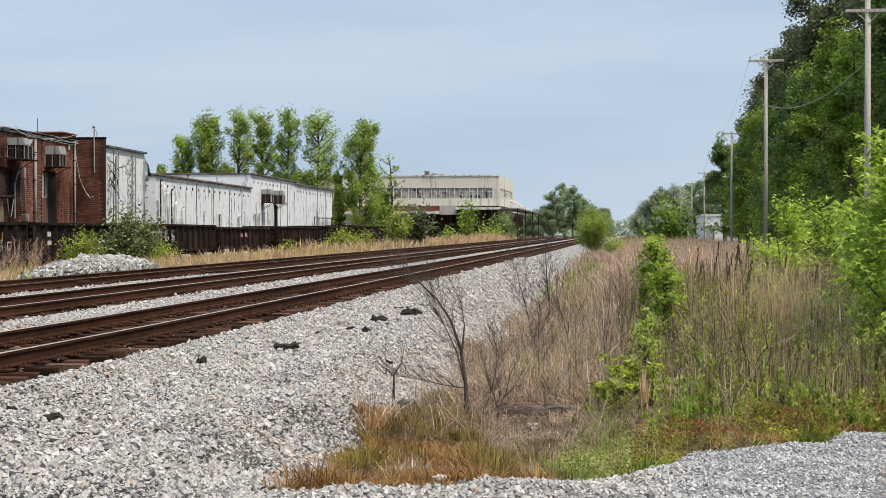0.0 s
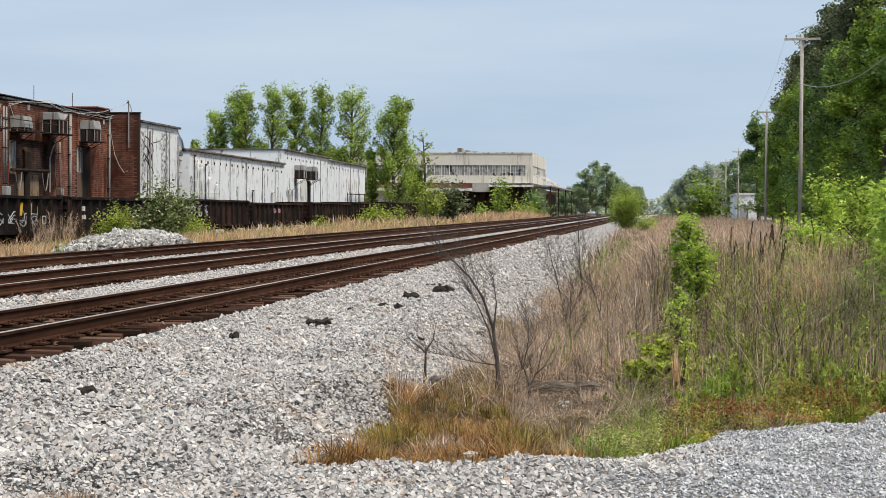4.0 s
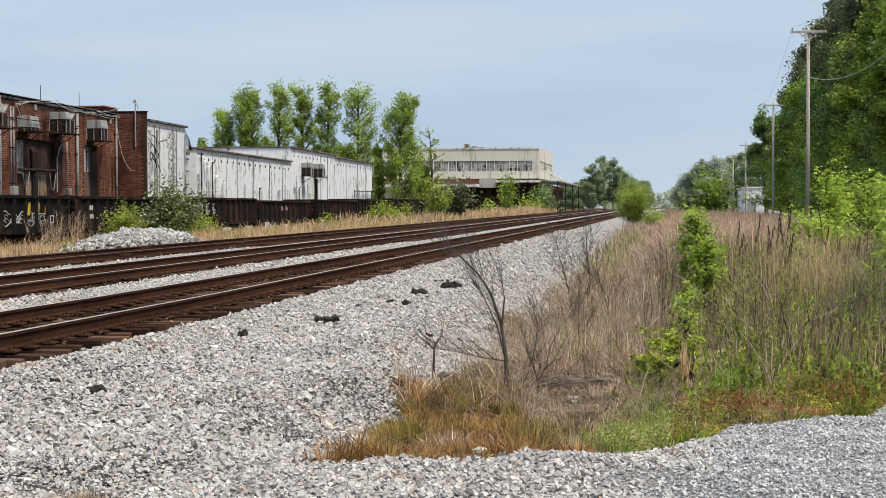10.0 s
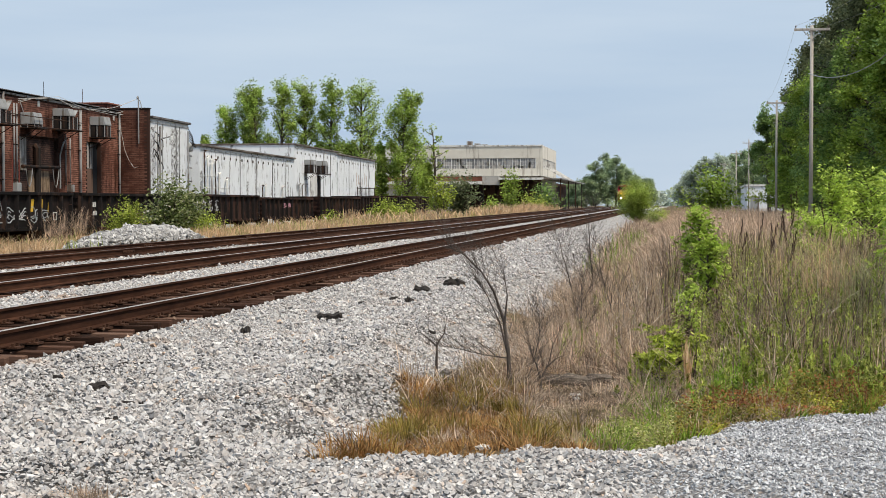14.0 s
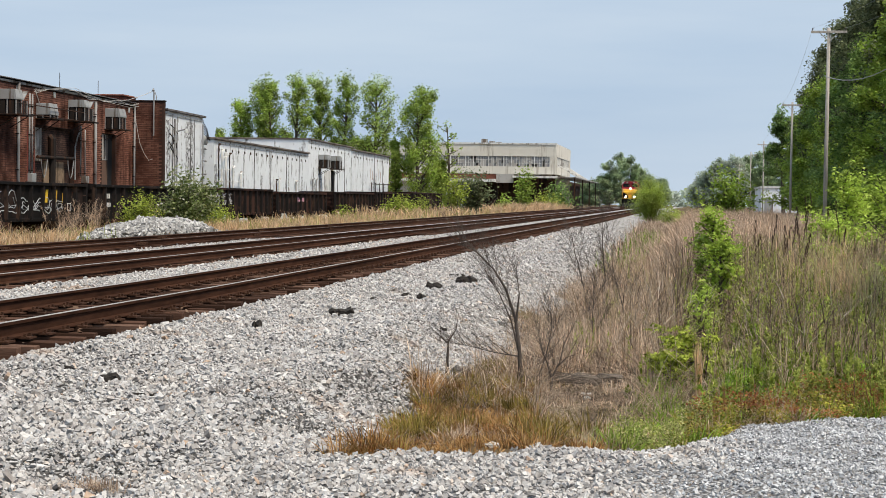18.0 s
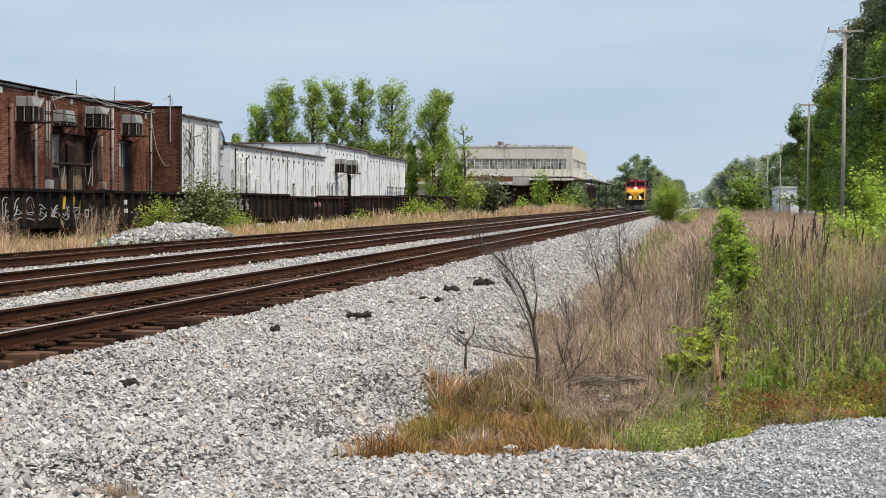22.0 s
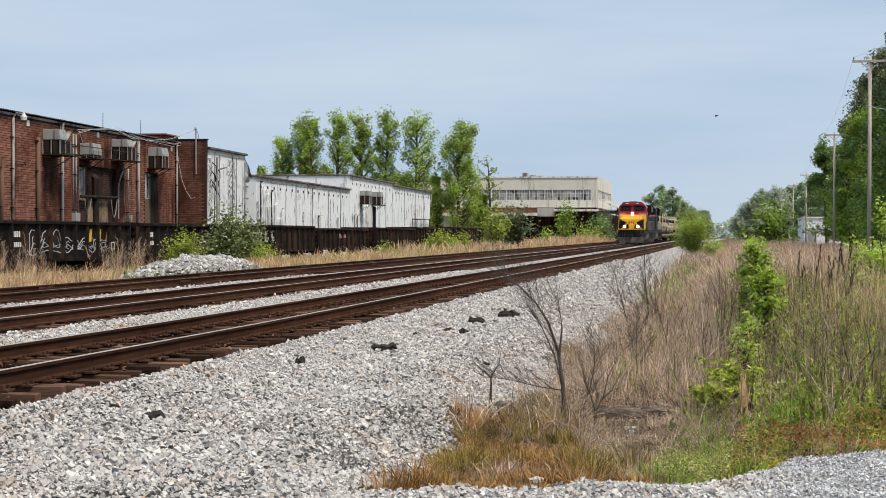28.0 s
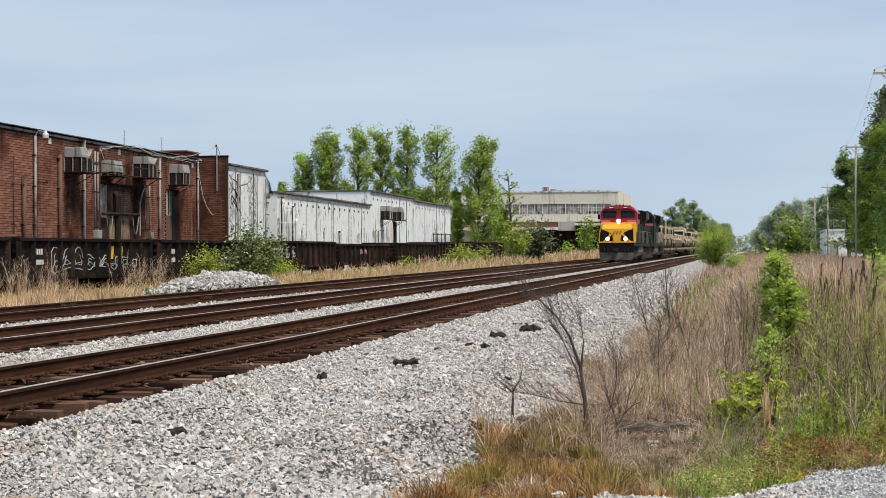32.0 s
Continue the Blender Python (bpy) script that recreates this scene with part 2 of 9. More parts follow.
# ---- building kit ----
class Shape:
    """Faces gathered for one mesh."""

    def __init__(self):
        self.v, self.f = [], []

    def add(self, vs, fs):
        o = len(self.v)
        self.v += [tuple(p) for p in vs]
        self.f += [tuple(o + i for i in f) for f in fs]
        return self

    def box(self, x0, x1, y0, y1, z0, z1, m=None):
        vs = [Vector((x, y, z)) for x in (x0, x1) for y in (y0, y1) for z in (z0, z1)]
        if m is not None:
            vs = [m @ p for p in vs]
        return self.add(vs, [(0, 1, 3, 2), (4, 6, 7, 5), (0, 4, 5, 1), (2, 3, 7, 6), (0, 2, 6, 4), (1, 5, 7, 3)])

    def prism(self, pts, axis, a, b):
        """A closed outline in the two other axes, drawn out along axis from a to b."""
        def at(p, s):
            return {"x": (s, p[0], p[1]), "y": (p[0], s, p[1]), "z": (p[0], p[1], s)}[axis]
        n = len(pts)
        vs = [at(p, a) for p in pts] + [at(p, b) for p in pts]
        return self.add(vs, [tuple(range(n))[::-1], tuple(range(n, 2 * n))] + [(i, (i + 1) % n, n + (i + 1) % n, n + i) for i in range(n)])

    def tube(self, p, q, r, r2=None, n=8, caps=True):
        p, q = Vector(p), Vector(q)
        d = q - p
        u = d.orthogonal().normalized()
        w = d.normalized().cross(u)
        r2 = r if r2 is None else r2
        vs = []
        for c, rr in ((p, r), (q, r2)):
            vs += [c + (u * math.cos(2 * math.pi * i / n) + w * math.sin(2 * math.pi * i / n)) * rr for i in range(n)]
        fs = [(i, (i + 1) % n, n + (i + 1) % n, n + i) for i in range(n)]
        if caps:
            fs += [tuple(range(n))[::-1], tuple(range(n, 2 * n))]
        return self.add(vs, fs)

    def path(self, pts, r, n=6):
        """One bent tube through the points."""
        pts = [Vector(p) for p in pts]
        vs, fs, u = [], [], None
        for i, p in enumerate(pts):
            d = (pts[min(i + 1, len(pts) - 1)] - pts[max(i - 1, 0)]).normalized()
            u = d.orthogonal().normalized() if u is None else (u - d * u.dot(d)).normalized()
            w = d.cross(u)
            vs += [p + (u * math.cos(2 * math.pi * k / n) + w * math.sin(2 * math.pi * k / n)) * r for k in range(n)]
        for i in range(len(pts) - 1):
            fs += [(i * n + k, i * n + (k + 1) % n, (i + 1) * n + (k + 1) % n, (i + 1) * n + k) for k in range(n)]
        fs += [tuple(range(n))[::-1], tuple(range((len(pts) - 1) * n, len(pts) * n))]
        return self.add(vs, fs)

    def lathe(self, prof, center, n=12, m=None):
        """prof: (radius, height) from bottom to top, about z."""
        vs, fs = [], []
        for r, z in prof:
            for i in range(n):
                a = 2 * math.pi * i / n
                p = Vector((center[0] + r * math.cos(a), center[1] + r * math.sin(a), center[2] + z))
                vs.append(m @ p if m is not None else p)
        for k in range(len(prof) - 1):
            fs += [(k * n + i, k * n + (i + 1) % n, (k + 1) * n + (i + 1) % n, (k + 1) * n + i) for i in range(n)]
        fs += [tuple(range(n))[::-1], tuple(range((len(prof) - 1) * n, len(prof) * n))]
        return self.add(vs, fs)

    def data(self, name, mat, bevel=0.0, smooth=False):
        me = bpy.data.meshes.new(name)
        me.from_pydata(self.v, [], self.f)
        bm = bmesh.new()
        bm.from_mesh(me)
        bmesh.ops.recalc_face_normals(bm, faces=bm.faces)
        if bevel:
            bmesh.ops.bevel(bm, geom=list(bm.edges), offset=bevel, segments=1, affect="EDGES", clamp_overlap=True)
        bm.to_mesh(me)
        bm.free()
        me.materials.append(mat)
        if smooth:
            me.polygons.foreach_set("use_smooth", [True] * len(me.polygons))
        return me

    def put(self, name, mat, parent=None, label="", bevel=0.0, smooth=False, at=None):
        ob = new(name, self.data(name, mat, bevel, smooth))
        ob.parent = parent
        if at is not None:
            ob.matrix_basis = at
        return tagged(ob, label)


def thing(name, label, category, group="", at=None, kind=""):
    ob = new(name)
    if at is not None:
        ob.matrix_basis = at
    return tagged(ob, label, category, group, kind)


def big_mesh(name, verts, faces, mat, smooth=False):
    """A mesh from arrays; all faces have the same number of corners."""
    me = bpy.data.meshes.new(name)
    verts, faces = np.asarray(verts, np.float32), np.asarray(faces, np.int32)
    k = faces.shape[1]
    me.vertices.add(len(verts))
    me.vertices.foreach_set("co", verts.ravel())
    me.loops.add(faces.size)
    me.loops.foreach_set("vertex_index", faces.ravel())
    me.polygons.add(len(faces))
    me.polygons.foreach_set("loop_start", np.arange(0, faces.size, k, dtype=np.int32))
    me.polygons.foreach_set("loop_total", np.full(len(faces), k, np.int32))
    me.polygons.foreach_set("use_smooth", np.full(len(faces), smooth))
    me.update(calc_edges=True)
    me.materials.append(mat)
    return me


def grade(y):
    """The line climbs gently from the camera on."""
    return 0.0031 * np.clip(np.asarray(y, float) - 22, 0, 290)


def step(a, b, v):
    s = np.clip((np.asarray(v, float) - a) / (b - a), 0, 1)
    return s * s * (3 - 2 * s)


def wob(x, y, s, seed=0.0):
    """A cheap smooth wobble, about -1 to 1."""
    x, y = np.asarray(x, float) / s + seed, np.asarray(y, float) / s - seed
    return (np.sin(x * 1.7 + 1.3 * np.sin(y * 1.1)) + np.sin(y * 1.9 + 1.7 * np.sin(x * 0.7 + 2)) + np.sin((x + y) * 2.7)) / 3


def terrain(x, y):
    """Height of the finished ground."""
    x, y = np.asarray(x, float), np.asarray(y, float)
    toe = -0.03 - 0.36 * step(9.5, 14 + 3.5 * step(-0.3, 0.8, x), y)
    crest = -3.55 + 0.22 * np.sin(y * 0.52 + 0.6) + 0.12 * np.sin(y * 1.31)
    bench = 0.05 - 0.08 * step(-6.25, -5.3, x) + 0.075 * step(0.9, 0.5, np.abs(x + 9.79)) - 0.035 * np.exp(-((x + 4.6) / 0.55) ** 2) + 0.05 * np.exp(-((x - crest + 0.15) / 0.45) ** 2)
    right = bench + (toe - bench) * step(crest, crest + 1.05, x)
    z = np.where(x > -12, right, 0.05 + 0.075 * step(0.9, 0.5, np.abs(x + 14.07)) - 0.22 * step(18.6, 22.5, -x) - 0.48 * step(22.5, 28.5, -x))
    for xc in (-7.655, -11.93, -16.2):
        z = z - 0.07 * step(1.36, 1.26, np.abs(x - xc))
    return z + grade(y) + (0.035 * wob(x, y, 1.3) + 0.03 * wob(x, y, 0.55, 7)) * step(-6.2, -5.0, x) + 0.045 * wob(x, y, 3.1, 4) * (step(-6.3, -4.6, x) + step(20, 24, -x))


def sheet(name, xs, ys, height, mat, keep=None):
    X, Y = np.meshgrid(xs, ys)
    Z = height(X, Y)
    n, m = X.shape
    V = np.stack([X, Y, Z], -1).reshape(-1, 3)
    i = (np.arange(n - 1)[:, None] * m + np.arange(m - 1)).ravel()
    Fc = np.stack([i, i + 1, i + m + 1, i + m], -1)
    if keep is not None:
        c = V[Fc].mean(1)
        Fc = Fc[keep(c[:, 0], c[:, 1])]
    return tagged(new(name, big_mesh(name, V, Fc, mat, True)), kind="structure")


def spread(a, b, n, p=2.0):
    return a + (b - a) * np.linspace(0, 1, n) ** p


# ---- ground ----
XS = np.unique(np.r_[-1500, -700, -300, -150, -90, np.arange(-70, -24, 3), np.arange(-24, -6.5, 1.0), np.arange(-6.5, 6, 0.25), np.arange(6, 30, 2), 40, 70, 150, 400, 1500])
YS = np.unique(np.r_[-300, -60, -20, np.arange(-6, 8, 1.0), np.arange(8, 40, 0.3), np.arange(40, 120, 2.5), np.arange(120, 340, 10), 400, 600, 1000, 2000, 4500])


def pad_edge(x, y):
    """Positive inside the gravel apron."""
    front = np.interp(x, (-3, -2.1, -1, -0.6, -0.15, 0.2, 0.45, 1.1, 1.65, 1.95, 3.2, 8), (9.7, 9.8, 10.1, 10.4, 10.85, 12.0, 12.4, 13.0, 13.5, 14.8, 15.2, 17))
    front = front + 0.10 * np.sin(x * 6.1) + 0.07 * np.sin(x * 13.3 + 1)
    return front - y


def shoulder(y):
    return -2.55 + 0.22 * np.sin(y * 0.7) + 0.12 * np.sin(y * 1.9) - 0.6 * step(40, 110, y)


def bare(x, y):
    """Where stones cover the soil."""
    return ((x < shoulder(y)) & (x > -19.6 + 0.3 * np.sin(y * 0.6))) | (pad_edge(x, y) > 0)


sheet("ground", XS, YS, lambda x, y: terrain(x, y) - 0.06 * bare(x, y), SOIL)
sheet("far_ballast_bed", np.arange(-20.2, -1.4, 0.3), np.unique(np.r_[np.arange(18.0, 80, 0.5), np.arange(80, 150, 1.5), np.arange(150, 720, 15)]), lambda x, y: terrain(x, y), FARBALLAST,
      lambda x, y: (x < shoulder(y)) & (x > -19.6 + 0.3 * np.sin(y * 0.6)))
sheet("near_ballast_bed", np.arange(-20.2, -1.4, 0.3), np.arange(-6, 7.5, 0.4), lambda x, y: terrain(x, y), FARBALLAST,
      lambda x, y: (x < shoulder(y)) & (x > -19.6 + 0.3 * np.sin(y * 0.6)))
# darkened copy of the pale bed, where loose stones lie thick
sheet("ballast_bed", np.arange(-20.2, -1.4, 0.15), np.arange(7.2, 18.45, 0.4), lambda x, y: terrain(x, y), GAPSHADE,
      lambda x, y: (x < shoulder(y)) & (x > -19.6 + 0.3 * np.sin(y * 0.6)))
sheet("gravel_apron", np.arange(-4.2, 14, 0.15), np.arange(-6, 17.4, 0.15), lambda x, y: terrain(x, y) + 0.02, GRAVEL, lambda x, y: (pad_edge(x, y) > 0) & (x > shoulder(y) - 0.3))

# rust-brown bed under each track, its colour darkened for the shade between ties
for xc in (-7.655, -11.93, -16.2):
    sheet("track_bed", xc + np.linspace(-1.3, 1.3, 10), np.unique(np.r_[np.arange(4.0, 60, 0.5), np.arange(60, 160, 2.0), np.arange(160, 720, 20)]), lambda x, y: terrain(x, y) + 0.012, CRIB)

# ---- tracks ----
RAIL_Z = 0.303
TRACKS = (-7.655, -11.93, -16.2)
RUNS = np.unique(np.r_[np.arange(-6, 60, 4.0), np.arange(60, 330, 15), 330, 500, 720])


def sweep(prof, x0, ys, z0):
    """A rail: the outline prof (x, z) drawn along the line, as verts and faces."""
    n = len(prof)
    vs = [(x0 + px, float(y), z0 + pz + float(grade(y))) for y in ys for px, pz in prof]
    fs = [(k * n + i, k * n + (i + 1) % n, (k + 1) * n + (i + 1) % n, (k + 1) * n + i) for k in range(len(ys) - 1) for i in range(n)]
    return Shape().add(vs, fs)


RAIL_SIDE = [(-0.07, 0.0), (0.07, 0.0), (0.07, 0.012), (0.012, 0.03), (0.012, 0.125), (0.036, 0.135), (0.036, 0.165), (-0.036, 0.165), (-0.036, 0.135), (-0.012, 0.125), (-0.012, 0.03), (-0.07, 0.012)]
RAIL_HEAD = [(-0.020, 0.1655), (0.020, 0.1655), (0.015, 0.172), (-0.015, 0.172)]
tie_mesh = Shape().box(-1.3, 1.3, -0.088, -0.016, -0.17, -0.004).box(-1.27, 1.29, -0.008, 0.048, -0.17, 0.0).box(-1.3, 1.26, 0.056, 0.088, -0.17, -0.012).box(-1.2, 1.2, -0.018, 0.058, -0.17, -0.03).data("tie", TIE, 0.006)
plate_shape = Shape().box(-0.18, 0.18, -0.09, 0.09, 0.0, 0.02)
for sx in (-0.12, 0.12):
    for sy in (-0.06, 0.06):
        plate_shape.box(sx - 0.014, sx + 0.014, sy - 0.012, sy + 0.012, 0.02, 0.055)
plate_mesh = plate_shape.data("tie_plate", PLATE)


def railway_track(xc, top, ties, plates, label, dz=0.0):
    tr = thing("railway_track", label, "railway track", "parallel tracks")
    for s in (-1, 1):
        r = sweep(RAIL_SIDE, xc + s * 0.7525, RUNS, RAIL_Z - 0.172 + dz).put("rail", RAIL, tr)
        sweep(RAIL_HEAD, xc + s * 0.7525, RUNS, RAIL_Z - 0.172 + dz).put("rail_head", top, r, "worn running surface")
    rnd = random.Random(int(-xc))
    y, k, rest = 6.0, 0, Shape()
    sunk = np.random.default_rng(int(-xc * 10)).normal(0, 0.012, 600)
    while y < 260:
        z = RAIL_Z - 0.172 - 0.018 + dz + float(grade(y))
        m = pose(xc + rnd.uniform(-0.10, 0.10), y, z - abs(float(sunk[k])), rnd.uniform(-2.5, 2.5), rnd.uniform(-0.5, 0.5), rnd.uniform(-3.2, 3.2))
        if k < ties:
            t = new("tie", tie_mesh)
            t.parent, t.matrix_basis = tr, m
            if k < plates:
                for s in (-1, 1):
                    p = new("tie_plate", plate_mesh)
                    p.parent, p.matrix_basis = tr, pose(xc + s * 0.7525, y, z)
        else:
            rest.box(-1.3, 1.3, -0.09, 0.09, -0.16, 0.0, m)
        k, y = k + 1, y + rnd.uniform(0.49, 0.55)
    tagged(rest.put("distant_timber", TIE, tr), kind="stuff")
    return tr


railway_track(TRACKS[0], RAILTOP, 260, 110, "rusty steel rails on weathered timber ties in pale ballast")
railway_track(TRACKS[1], RAILTOP, 160, 30, "rusty steel rails on weathered timber ties in pale ballast")
railway_track(TRACKS[2], RUSTTOP, 120, 0, "dull rusty siding rails on old ties beside dry grass")
siding = bpy.data.objects["railway_track.002"]
for s in (-1, 1):
    for k in range(9):
        y = 36.5 + 11.9 * k + (5.9 if s > 0 else 0.0)
        x, z = TRACKS[2] + s * 0.7525, RAIL_Z - 0.172 + float(grade(y))
        bar = Shape().box(x - 0.034, x + 0.034, y - 0.46, y + 0.46, z + 0.035, z + 0.122).put("joint_bar", PLATE, siding, bevel=0.006)
        for q in (-0.35, -0.12, 0.12, 0.35):
            Shape().tube((x + 0.03, y + q, z + 0.08), (x + 0.06, y + q, z + 0.08), 0.018, n=6).put("bolt", PLATE, bar)
railway_track(-32.95, RUSTTOP, 0, 0, "rusty yard rails under parked wagons in grass", -0.75)
# ---- scattering kit ----
RNG = np.random.default_rng(7)


def turns(n, tilt=math.pi):
    """n random rotation matrices."""
    a, b, c = RNG.uniform(0, 2 * math.pi, n), RNG.uniform(-tilt, tilt, n), RNG.uniform(-tilt, tilt, n)
    ca, sa, cb, sb, cc, sc = np.cos(a), np.sin(a), np.cos(b), np.sin(b), np.cos(c), np.sin(c)
    o = np.zeros(n)
    rz = np.stack([ca, -sa, o, sa, ca, o, o, o, o + 1], -1).reshape(n, 3, 3)
    ry = np.stack([cb, o, sb, o, o + 1, o, -sb, o, cb], -1).reshape(n, 3, 3)
    rx = np.stack([o + 1, o, o, o, cc, -sc, o, sc, cc], -1).reshape(n, 3, 3)
    return rz @ ry @ rx


CUBE = np.array([(x, y, z) for x in (-1, 1) for y in (-1, 1) for z in (-1, 1)], float) * 0.62
CUBE_F = np.array([(0, 1, 3), (0, 3, 2), (4, 6, 7), (4, 7, 5), (0, 4, 5), (0, 5, 1), (2, 3, 7), (2, 7, 6), (0, 2, 6), (0, 6, 4), (1, 5, 7), (1, 7, 3)])


WEDGE = np.array([(-0.82, -0.78, -0.6), (-0.78, 0.76, -0.55), (-0.55, -0.1, 0.75), (0.75, -0.85, -0.5), (0.85, 0.70, -0.6), (0.5, 0.25, 0.7)], float)
WEDGE_F = np.array([(0, 2, 1), (3, 4, 5), (0, 1, 4), (0, 4, 3), (1, 2, 5), (1, 5, 4), (2, 0, 3), (2, 3, 5)])


def stones(name, P, size, mat, label, squash=0.44, jag=0.30, rough=False, category="gravel"):
    """Flat angular broken stones at the points P, joined; rough: wedge-shaped shards."""
    n = len(P)
    base, tris = (WEDGE, WEDGE_F) if rough else (CUBE, CUBE_F)
    jag = 0.26 if rough else jag
    v = np.broadcast_to(base, (n, len(base), 3)) + RNG.uniform(-jag, jag, (n, len(base), 3))
    v = v * (RNG.uniform(0.62, 1.28, (n, 1, 3)) * (1.12, 0.92, squash) * np.asarray(size).reshape(-1, 1, 1))
    v = np.einsum("nij,nkj->nki", turns(n, 0.9), v) + P[:, None, :]
    f = (np.arange(n)[:, None, None] * len(base) + tris).reshape(-1, 3)
    return tagged(new(name, big_mesh(name, v.reshape(-1, 3), f, mat)), label, category, kind="stuff")


def puff(n):
    """n points in a soft ball of radius about 2."""
    q = RNG.normal(0, 1, (n, 3))
    r = np.linalg.norm(q, axis=1, keepdims=True)
    return q / np.maximum(r, 1e-6) * np.minimum(r, 1.9)


def strew(x0, x1, y0, y1, per):
    n = int((x1 - x0) * (y1 - y0) * per)
    return RNG.uniform(x0, x1, n), RNG.uniform(y0, y1, n)


def low_growth(x, y):
    """The weeds stay short in a lane before the young maple, round the fallen log and before the tall sapling."""
    log = step(0.036, 0.022, np.abs(x / np.maximum(y, 1) + 0.063)) * step(13.2, 14.0, y) * step(17.3, 16.7, y)
    near = step(0.140, 0.160, x / np.maximum(y, 1)) * step(20.0, 19.3, y)
    return (1 - 0.45 * near) * (1 - 0.72 * log) * (1 - 0.62 * step(0.55, 0.30, np.abs(x - 0.10 - 0.012 * y)) * step(15.5, 18, y) * step(26.0, 25.0, y))


def blades(name, P, height, width, lean, mat, label, category="grass", bend=0.3, head=0.0, toward=None):
    """Upright tapering blades or stalks from the points P, of three joints each, crossed strips where head is set."""
    n = len(P)
    height, width = np.broadcast_to(height, n) * low_growth(P[:, 0], P[:, 1]), np.broadcast_to(width, n) * 1.35
    ang, ln = RNG.uniform(0, 2 * math.pi, n), np.abs(RNG.normal(0, lean, n))
    if toward is not None:
        ang = toward + RNG.normal(0, 0.35, n)
    side = RNG.uniform(0, 2 * math.pi, n)
    sx, sy = np.cos(side), np.sin(side)
    dx, dy = np.cos(ang), np.sin(ang)
    V = np.zeros((n, 7, 3))
    for k, (h, w) in enumerate(((0, 1.0), (0.4, 0.85), (0.75, 0.6 + head), (1.0, 0))):
        off = ln * h + bend * ln * h * h * 2
        c = P + np.stack([dx * off * height, dy * off * height, height * h * np.sqrt(np.clip(1 - (ln * h) ** 2, 0.2, 1))], -1)
        s = np.stack([sx * width * w / 2, sy * width * w / 2, 0 * sx], -1)
        if k < 3:
            V[:, 2 * k], V[:, 2 * k + 1] = c - s, c + s
        else:
            V[:, 6] = c
    T = np.array([(0, 1, 3), (0, 3, 2), (2, 3, 5), (2, 5, 4), (4, 5, 6)])
    f = (np.arange(n)[:, None, None] * 7 + T).reshape(-1, 3)
    return tagged(new(name, big_mesh(name, V.reshape(-1, 3), f, mat)), label, category, kind="stuff")


LEAF = np.array([(0, 0, 0), (-0.5, 0.45, 0.10), (0, 1.0, -0.05), (0.5, 0.45, 0.10)])
LEAF_F = np.array([(0, 3, 1), (1, 3, 2)])


STAR = np.array([(0, 0, 0), (-0.95, 0.30, -0.08), (-0.28, 0.48, 0.03), (0, 1.25, -0.12), (0.28, 0.48, 0.03), (0.95, 0.30, -0.08)])
STAR_F = np.array([(0, 2, 1), (0, 4, 2), (2, 4, 3), (0, 5, 4)])


def star_leaves(name, P, size, mat, parent):
    """Lobed leaves."""
    n = len(P)
    v = np.broadcast_to(STAR, (n, 6, 3)) * (size * RNG.uniform(0.6, 1.2, (n, 1, 1)))
    v = np.einsum("nij,nkj->nki", turns(n, 0.8), v) + P[:, None, :]
    ob = new(name, big_mesh(name, v.reshape(-1, 3), (np.arange(n)[:, None, None] * 6 + STAR_F).reshape(-1, 3), mat))
    ob.parent = parent
    return ob


def leaf_arrays(P, size, droop=0.6):
    n = len(P)
    v = np.broadcast_to(LEAF, (n, 4, 3)) * np.asarray(size).reshape(-1, 1, 1) * RNG.uniform(0.7, 1.2, (n, 1, 1))
    v = np.einsum("nij,nkj->nki", turns(n, droop), v) + P[:, None, :]
    return v.reshape(-1, 3), (np.arange(n)[:, None, None] * 4 + LEAF_F).reshape(-1, 3)


def leaves(name, P, size, mat, parent=None, droop=0.9):
    v, f = leaf_arrays(P, np.broadcast_to(size, len(P)), droop)
    ob = new(name, big_mesh(name, v, f, mat))
    ob.parent = parent
    return ob


def ground_points(x, y, sink=0.0):
    return np.stack([x, y, terrain(x, y) - sink], -1)


